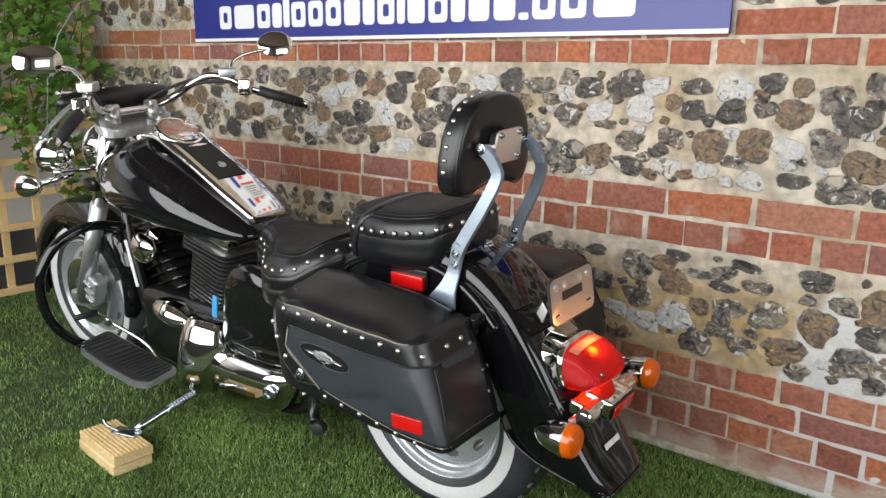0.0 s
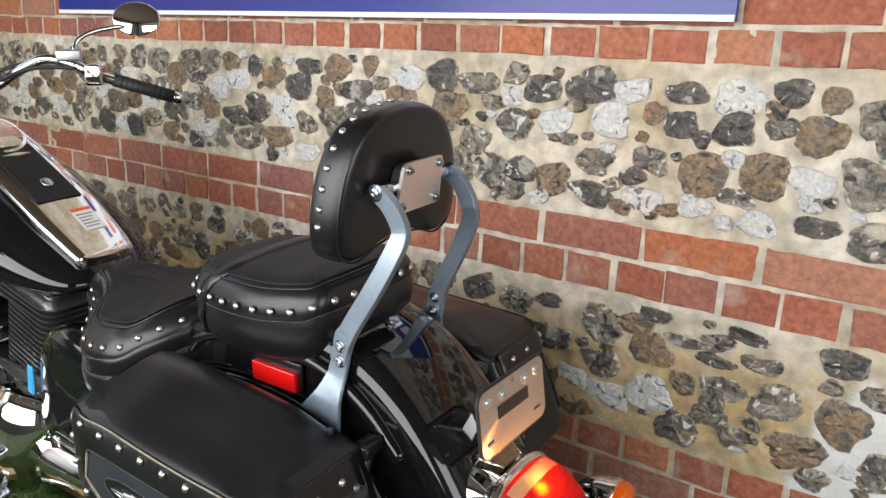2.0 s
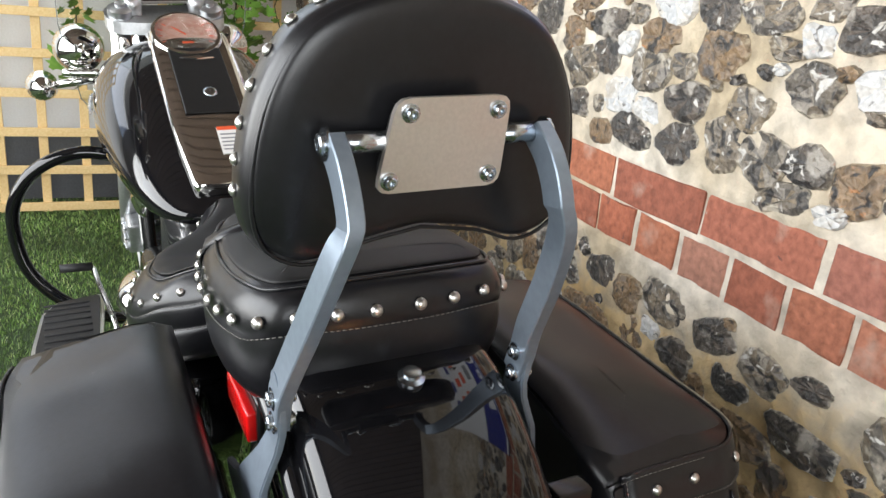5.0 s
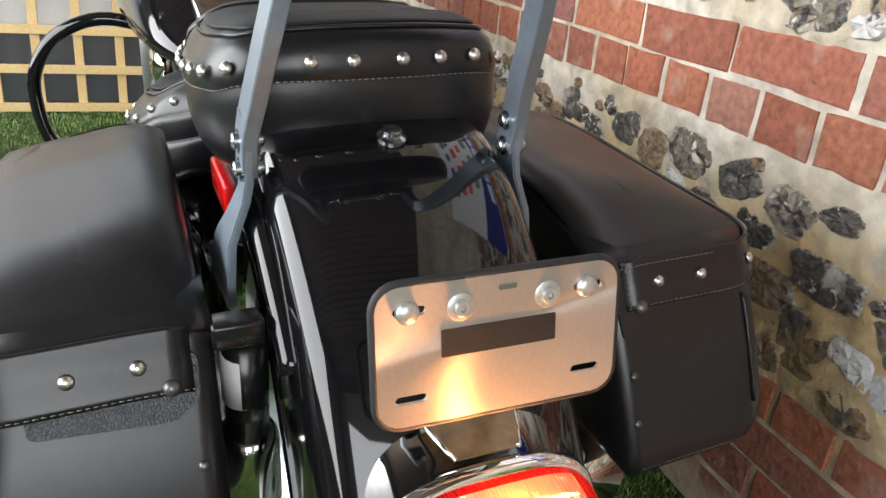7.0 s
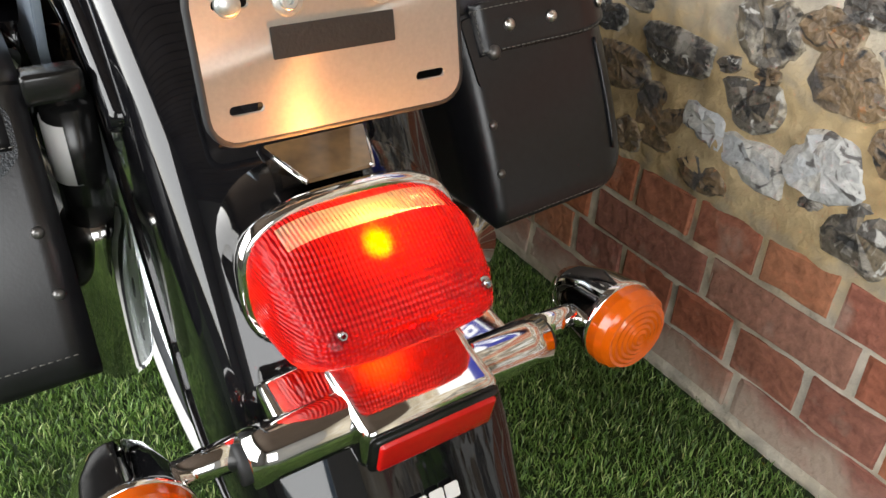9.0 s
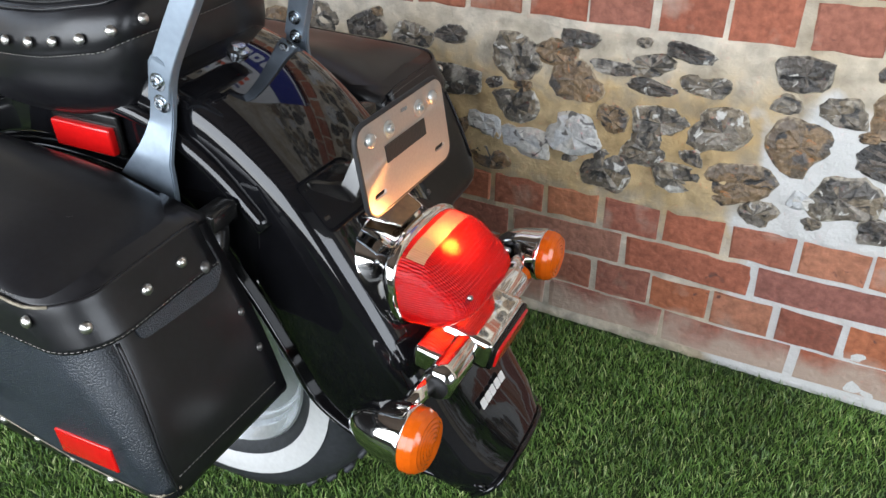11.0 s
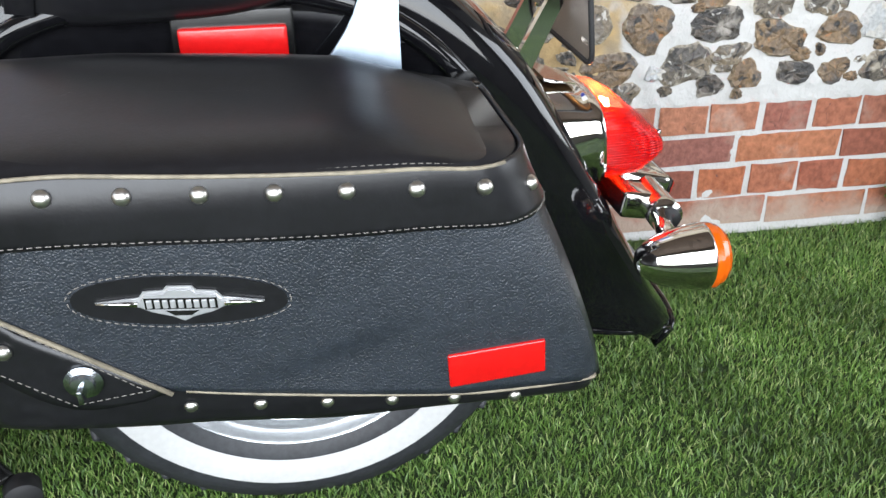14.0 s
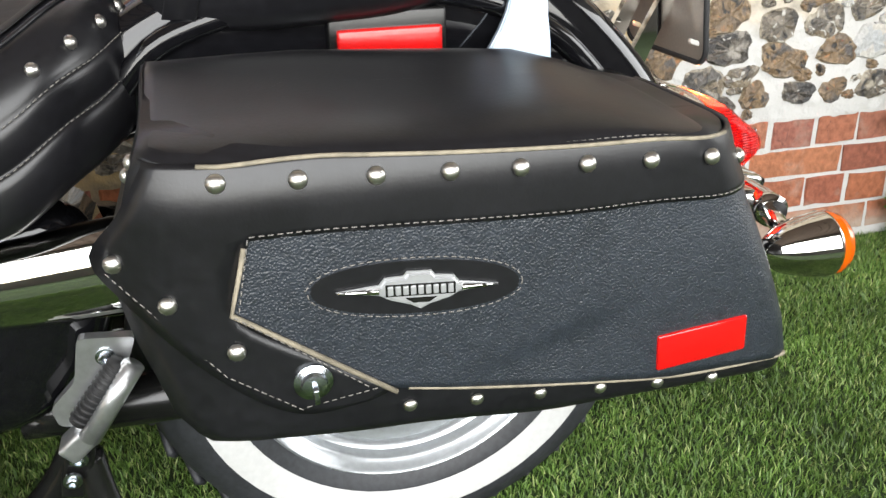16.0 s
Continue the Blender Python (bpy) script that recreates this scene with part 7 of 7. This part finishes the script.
# ---- turf ----
def turf():
    """Short plastic blades over the whole floor in view."""
    rng = np.random.default_rng(3)
    areas = ((-2.4, 0.75, 0.55, 2.195, 56000), (-4.3, -2.4, 0.3, 2.19, 15000), (-2.4, 0.75, -0.4, 0.55, 8000))
    xs, ys = [], []
    for xa, xb, ya, yb, dens in areas:
        n = int((xb - xa) * (yb - ya) * dens)
        xs.append(rng.uniform(xa, xb, n))
        ys.append(rng.uniform(ya, yb, n))
    x, y = np.concatenate(xs), np.concatenate(ys)
    n = len(x)
    h = rng.uniform(0.008, 0.019, n)
    wd = rng.uniform(0.0008, 0.0014, n)
    an = rng.uniform(0, 2 * np.pi, n)
    lean = rng.uniform(0.15, 1.0, n) * h
    la = rng.uniform(0, 2 * np.pi, n)
    dx, dy = np.cos(an) * wd, np.sin(an) * wd
    lx, ly = np.cos(la) * lean, np.sin(la) * lean
    co = np.zeros((n, 5, 3))
    for k, (t, sg) in enumerate(((0, -1), (0, 1), (0.55, 0.8), (0.55, -0.8), (1, 0))):
        co[:, k, 0] = x + sg * dx + lx * t * t
        co[:, k, 1] = y + sg * dy + ly * t * t
        co[:, k, 2] = h * t
    co[:, :, 1] = np.minimum(co[:, :, 1], 2.199)
    me = bpy.data.meshes.new("turf")
    base = np.arange(n)[:, None] * 5
    loops = np.concatenate((base + np.array([0, 1, 2, 3]), base + np.array([3, 2, 4])), axis=1).ravel()
    me.vertices.add(n * 5)
    me.vertices.foreach_set("co", co.ravel())
    me.loops.add(n * 7)
    me.loops.foreach_set("vertex_index", loops.astype(np.int32))
    me.polygons.add(n * 2)
    starts = (np.arange(n)[:, None] * 7 + np.array([0, 4])).ravel()
    me.polygons.foreach_set("loop_start", starts.astype(np.int32))
    me.update(calc_edges=True)
    me.validate()
    me.materials.append(TURF)
    return tagged(new("turf", me), "dense green artificial grass blades", "grass", kind="stuff")


turf()


# ---- bricks and flints of the wall ----
def brick_course(z0, z1, pitch, phase, length, lo, hi, rnd, protos):
    k = math.floor((lo - phase) / pitch)
    while phase + k * pitch < hi:
        a = phase + k * pitch
        k += 1
        w = length + 0.003 - rnd.uniform(0.0, 0.007)
        h = z1 - z0 - rnd.uniform(0.007, 0.012)
        c = (a + pitch / 2 + rnd.uniform(-0.004, 0.004), WALL_Y + 0.0275 + rnd.uniform(-0.0025, 0.0015), (z0 + z1) / 2 + rnd.uniform(-0.0025, 0.0025))
        if c[0] - w / 2 < X0 or c[0] + w / 2 > 1.55:
            continue
        m = Matrix.Translation(c) @ Euler((rnd.uniform(-0.015, 0.015), rnd.uniform(-0.012, 0.012), rnd.uniform(-0.012, 0.012))).to_matrix().to_4x4() @ Matrix.Diagonal((w, 0.05, h, 1))
        share("brick", rnd.choice(protos), m, wall)


def brick_shapes(rnd, n, ratio):
    out = []
    for k in range(n):
        bm = bmesh.new()
        bmesh.ops.create_cube(bm, size=1)
        front = [e for e in bm.edges if all(v.co.y < 0 for v in e.verts)]
        bmesh.ops.subdivide_edges(bm, edges=[e for e in bm.edges if abs(e.verts[0].co.x - e.verts[1].co.x) > 0.5 and all(v.co.y < 0 for v in e.verts)], cuts=2)
        front = [e for e in bm.edges if all(v.co.y < -0.4 for v in e.verts) and not (abs(e.verts[0].co.z) < 0.49 and abs(e.verts[1].co.z) < 0.49) and len({round(v.co.z, 2) for v in e.verts}) == 1 or all(v.co.y < -0.4 and abs(v.co.x) > 0.49 for v in e.verts)]
        bmesh.ops.bevel(bm, geom=front, offset=0.03, segments=1, affect="EDGES")
        for v in bm.verts:
            v.co.x += rnd.uniform(-0.012, 0.012)
            v.co.z += rnd.uniform(-0.03, 0.03)
            if v.co.y < 0:
                v.co.y += rnd.uniform(-0.02, 0.05)
        ob = part("brick", bm, BRICK, wall, smooth=False)
        out.append(ob)
    return out


def bricks():
    rnd = random.Random(21)
    heads = brick_shapes(rnd, 6, 1.6)
    for i, ob in enumerate(heads):
        ob.matrix_basis = Matrix.Translation((1.48, WALL_Y + 0.018, 1.2 + i * 0.08 if i < 2 else (0.055 + (i - 2) * 0.075))) @ Matrix.Diagonal((0.112, 0.05, 0.064, 1))
    hi = 1.4
    H, S = 0.1242, 0.2605
    brick_course(0.252, 0.328, H, -0.771, H - 0.013, X0, hi, rnd, heads)
    brick_course(0.177, 0.252, S, -0.4565, S - 0.014, X0, hi, rnd, heads)
    brick_course(0.098, 0.177, H, -0.530, H - 0.013, X0, hi, rnd, heads)
    brick_course(0.022, 0.098, S, -0.36, S - 0.014, X0, hi, rnd, heads)
    brick_course(0.664, 0.748, H, -1.085, H - 0.013, X0, hi, rnd, heads)
    brick_course(0.748, 0.834, S * 0.995, -0.899, S - 0.014, X0, hi, rnd, heads)
    brick_course(1.190, 1.264, H * 1.02, -0.666, H - 0.012, X0, hi, rnd, heads)
    brick_course(1.264, 1.341, S, -0.485, S - 0.014, X0, hi, rnd, heads)


bricks()


def flint_shape(rnd, n=19):
    """A broken flint: an irregular outline, a raised shoulder and a nearly flat knapped face."""
    bm = bmesh.new()
    waves = [(q, amp * rnd.uniform(0.3, 1.0), rnd.uniform(0, 6.28)) for q, amp in ((2, 0.12), (3, 0.11), (4, 0.06), (6, 0.04))]
    rad = [1 + sum(amp * math.cos(q * 2 * math.pi * j / n + ph) for q, amp, ph in waves) + rnd.uniform(-0.075, 0.07) for j in range(n)]
    sq = rnd.uniform(0.75, 1.0)
    loops = []
    for k, y in ((1.0, 0.25), (1.0, -0.02), (0.90, -0.19), (0.62, -0.27)):
        loops.append([Vector((0.5 * k * rad[i] * math.copysign(abs(math.cos(a)) ** sq, math.cos(a)) + rnd.uniform(-0.02, 0.02), y + (rnd.uniform(-0.13, 0.10) if k < 1 else rnd.uniform(-0.05, 0.05)), 0.5 * k * rad[i] * math.copysign(abs(math.sin(a)) ** sq, math.sin(a)) + rnd.uniform(-0.02, 0.02)))
                      for i, a in enumerate(2 * math.pi * j / n for j in range(n))])
    lay = bm.verts.layers.float.new("cortex")
    vs = rings(bm, loops, cap=False)
    for ring, val in zip(vs, (1.0, 1.0, 0.65, 0.0)):
        for v in ring:
            v[lay] = val
    c = bm.verts.new((rnd.uniform(-0.1, 0.1), -0.26 + rnd.uniform(-0.06, 0.06), rnd.uniform(-0.1, 0.1)))
    for i in range(n):
        bm.faces.new((vs[-1][i], vs[-1][(i + 1) % n], c))
    return bm


def flints():
    rnd = random.Random(33)
    mats = {"G": FLINT, "D": FLINTDARK, "W": FLINTWHITE, "B": FLINTBROWN}
    protos = {}
    for key, mt in mats.items():
        protos[key] = [part("flint", flint_shape(rnd), mt, wall, sharp=32) for _ in range(14)]
    fresh = {id(o): o for v in protos.values() for o in v}
    placed = []

    def put(x, z, w, h, key):
        ob = rnd.choice(protos[key])
        placed.append((x, z, w, h))
        m = Matrix.Translation((x, WALL_Y + (0.004 if z < 0.62 and x < -0.55 else 0.002), z)) @ Matrix.Rotation(rnd.uniform(-0.25, 0.25), 4, "Y") @ Matrix.Diagonal((w * 1.06 * rnd.choice((-1, 1)), rnd.uniform(0.016, 0.034), h * 1.06, 1))
        if -2.6 < x < 0.35:
            if id(ob) in fresh:
                fresh.pop(id(ob)).matrix_basis = m
            else:
                share("flint", ob, m, wall)
        else:
            far.append((ob.data, m, key))
    far = []
    upper = ((-0.951, 1.128, 0.085, 0.055), (-0.995, 1.062, 0.10, 0.075), (-1.132, 1.049, 0.09, 0.06), (-1.174, 1.12, 0.11, 0.06), (-0.831, 1.13, 0.09, 0.045), (-0.837, 1.065, 0.08, 0.055), (-0.724, 1.064, 0.09, 0.065),
             (-0.778, 0.966, 0.10, 0.095), (-0.655, 0.977, 0.10, 0.085), (-0.565, 0.975, 0.08, 0.06), (-0.46, 1.109, 0.09, 0.065), (-0.409, 1.056, 0.12, 0.07), (-0.545, 0.888, 0.085, 0.045), (-0.421, 0.877, 0.12, 0.075),
             (-0.654, 0.877, 0.08, 0.05), (-0.788, 0.897, 0.075, 0.05), (-0.905, 0.895, 0.085, 0.055), (-1.03, 0.889, 0.11, 0.055), (-0.894, 0.983, 0.075, 0.055), (-1.355, 1.125, 0.12, 0.05), (-1.577, 1.125, 0.11, 0.06), (-1.962, 0.886, 0.09, 0.055))
    lower = ((-0.454, 0.626, 0.085, 0.065), (-0.522, 0.41, 0.13, 0.075), (-0.438, 0.501, 0.10, 0.10), (-0.285, 0.501, 0.12, 0.07), (-0.345, 0.419, 0.105, 0.085), (-0.204, 0.39, 0.075, 0.06), (-0.089, 0.39, 0.08, 0.055),
             (-0.161, 0.545, 0.085, 0.075), (-0.139, 0.467, 0.12, 0.07), (-0.039, 0.548, 0.10, 0.07), (0.004, 0.479, 0.10, 0.065), (0.005, 0.39, 0.07, 0.06), (0.07, 0.572, 0.09, 0.05), (0.118, 0.394, 0.10, 0.07),
             (-0.572, 0.504, 0.10, 0.08), (-0.643, 0.635, 0.09, 0.03), (-0.606, 0.581, 0.09, 0.04), (-0.779, 0.59, 0.08, 0.03), (-0.704, 0.564, 0.09, 0.03), (-0.847, 0.636, 0.07, 0.035), (-0.632, 0.398, 0.09, 0.06), (-0.704, 0.441, 0.08, 0.07))
    for row, keys in ((upper, "WWWDDDDBBWGDDGWWWDGGWW"), (lower, "DBBDGBDGBGBBGGGDGDDDGG")):
        for (x, z, w, h), key in zip(row, keys):
            put(x, z, w, h, key)
    bands = ((0.335, 0.658), (0.840, 1.175), (1.345, 1.72))
    for size, tries in ((1.05, 2300), (0.85, 2300), (0.64, 2000), (0.45, 1600), (0.30, 1200)):
        for _ in range(tries):
            lo, hi = rnd.choice(bands)
            w, h = rnd.uniform(0.08, 0.125) * size, rnd.uniform(0.055, 0.085) * size
            x, z = rnd.uniform(X0 + 0.06, 1.5), rnd.uniform(lo + h / 2, hi - h / 2)
            if -3.1 < x < -0.78 and z > 1.27 or z < 0.64 and x < -0.50 and rnd.random() < 0.45:
                continue
            if all(((x - a) / ((w + c) * 0.445)) ** 2 + ((z - b) / ((h + d) * 0.46)) ** 2 > 1 for a, b, c, d in placed):
                put(x, z, w, h, rnd.choice("GGGGGDDDWWBBB") if z > 0.7 else rnd.choice("GGGGDBBBW" if x > -0.55 else "GGGBBBDDW"))
    groups = {}
    for me, m, key in far:
        groups.setdefault(key, []).append((me, m))
    for key, rows in groups.items():
        bm = bmesh.new()
        lay = bm.verts.layers.float.new("cortex")
        for me, m in rows:
            t = bmesh.new()
            t.from_mesh(me)
            t.transform(m)
            src = t.verts.layers.float["cortex"]
            vs = []
            for v in t.verts:
                vs.append(bm.verts.new(v.co))
                vs[-1][lay] = v[src]
            for f in t.faces:
                bm.faces.new([vs[v.index] for v in f.verts])
            t.free()
        ob = part("far_flints", bm, mats[key], wall, smooth=False)
        ob["kind"] = "stuff"
    for ob in fresh.values():
        bpy.data.objects.remove(ob)


flints()
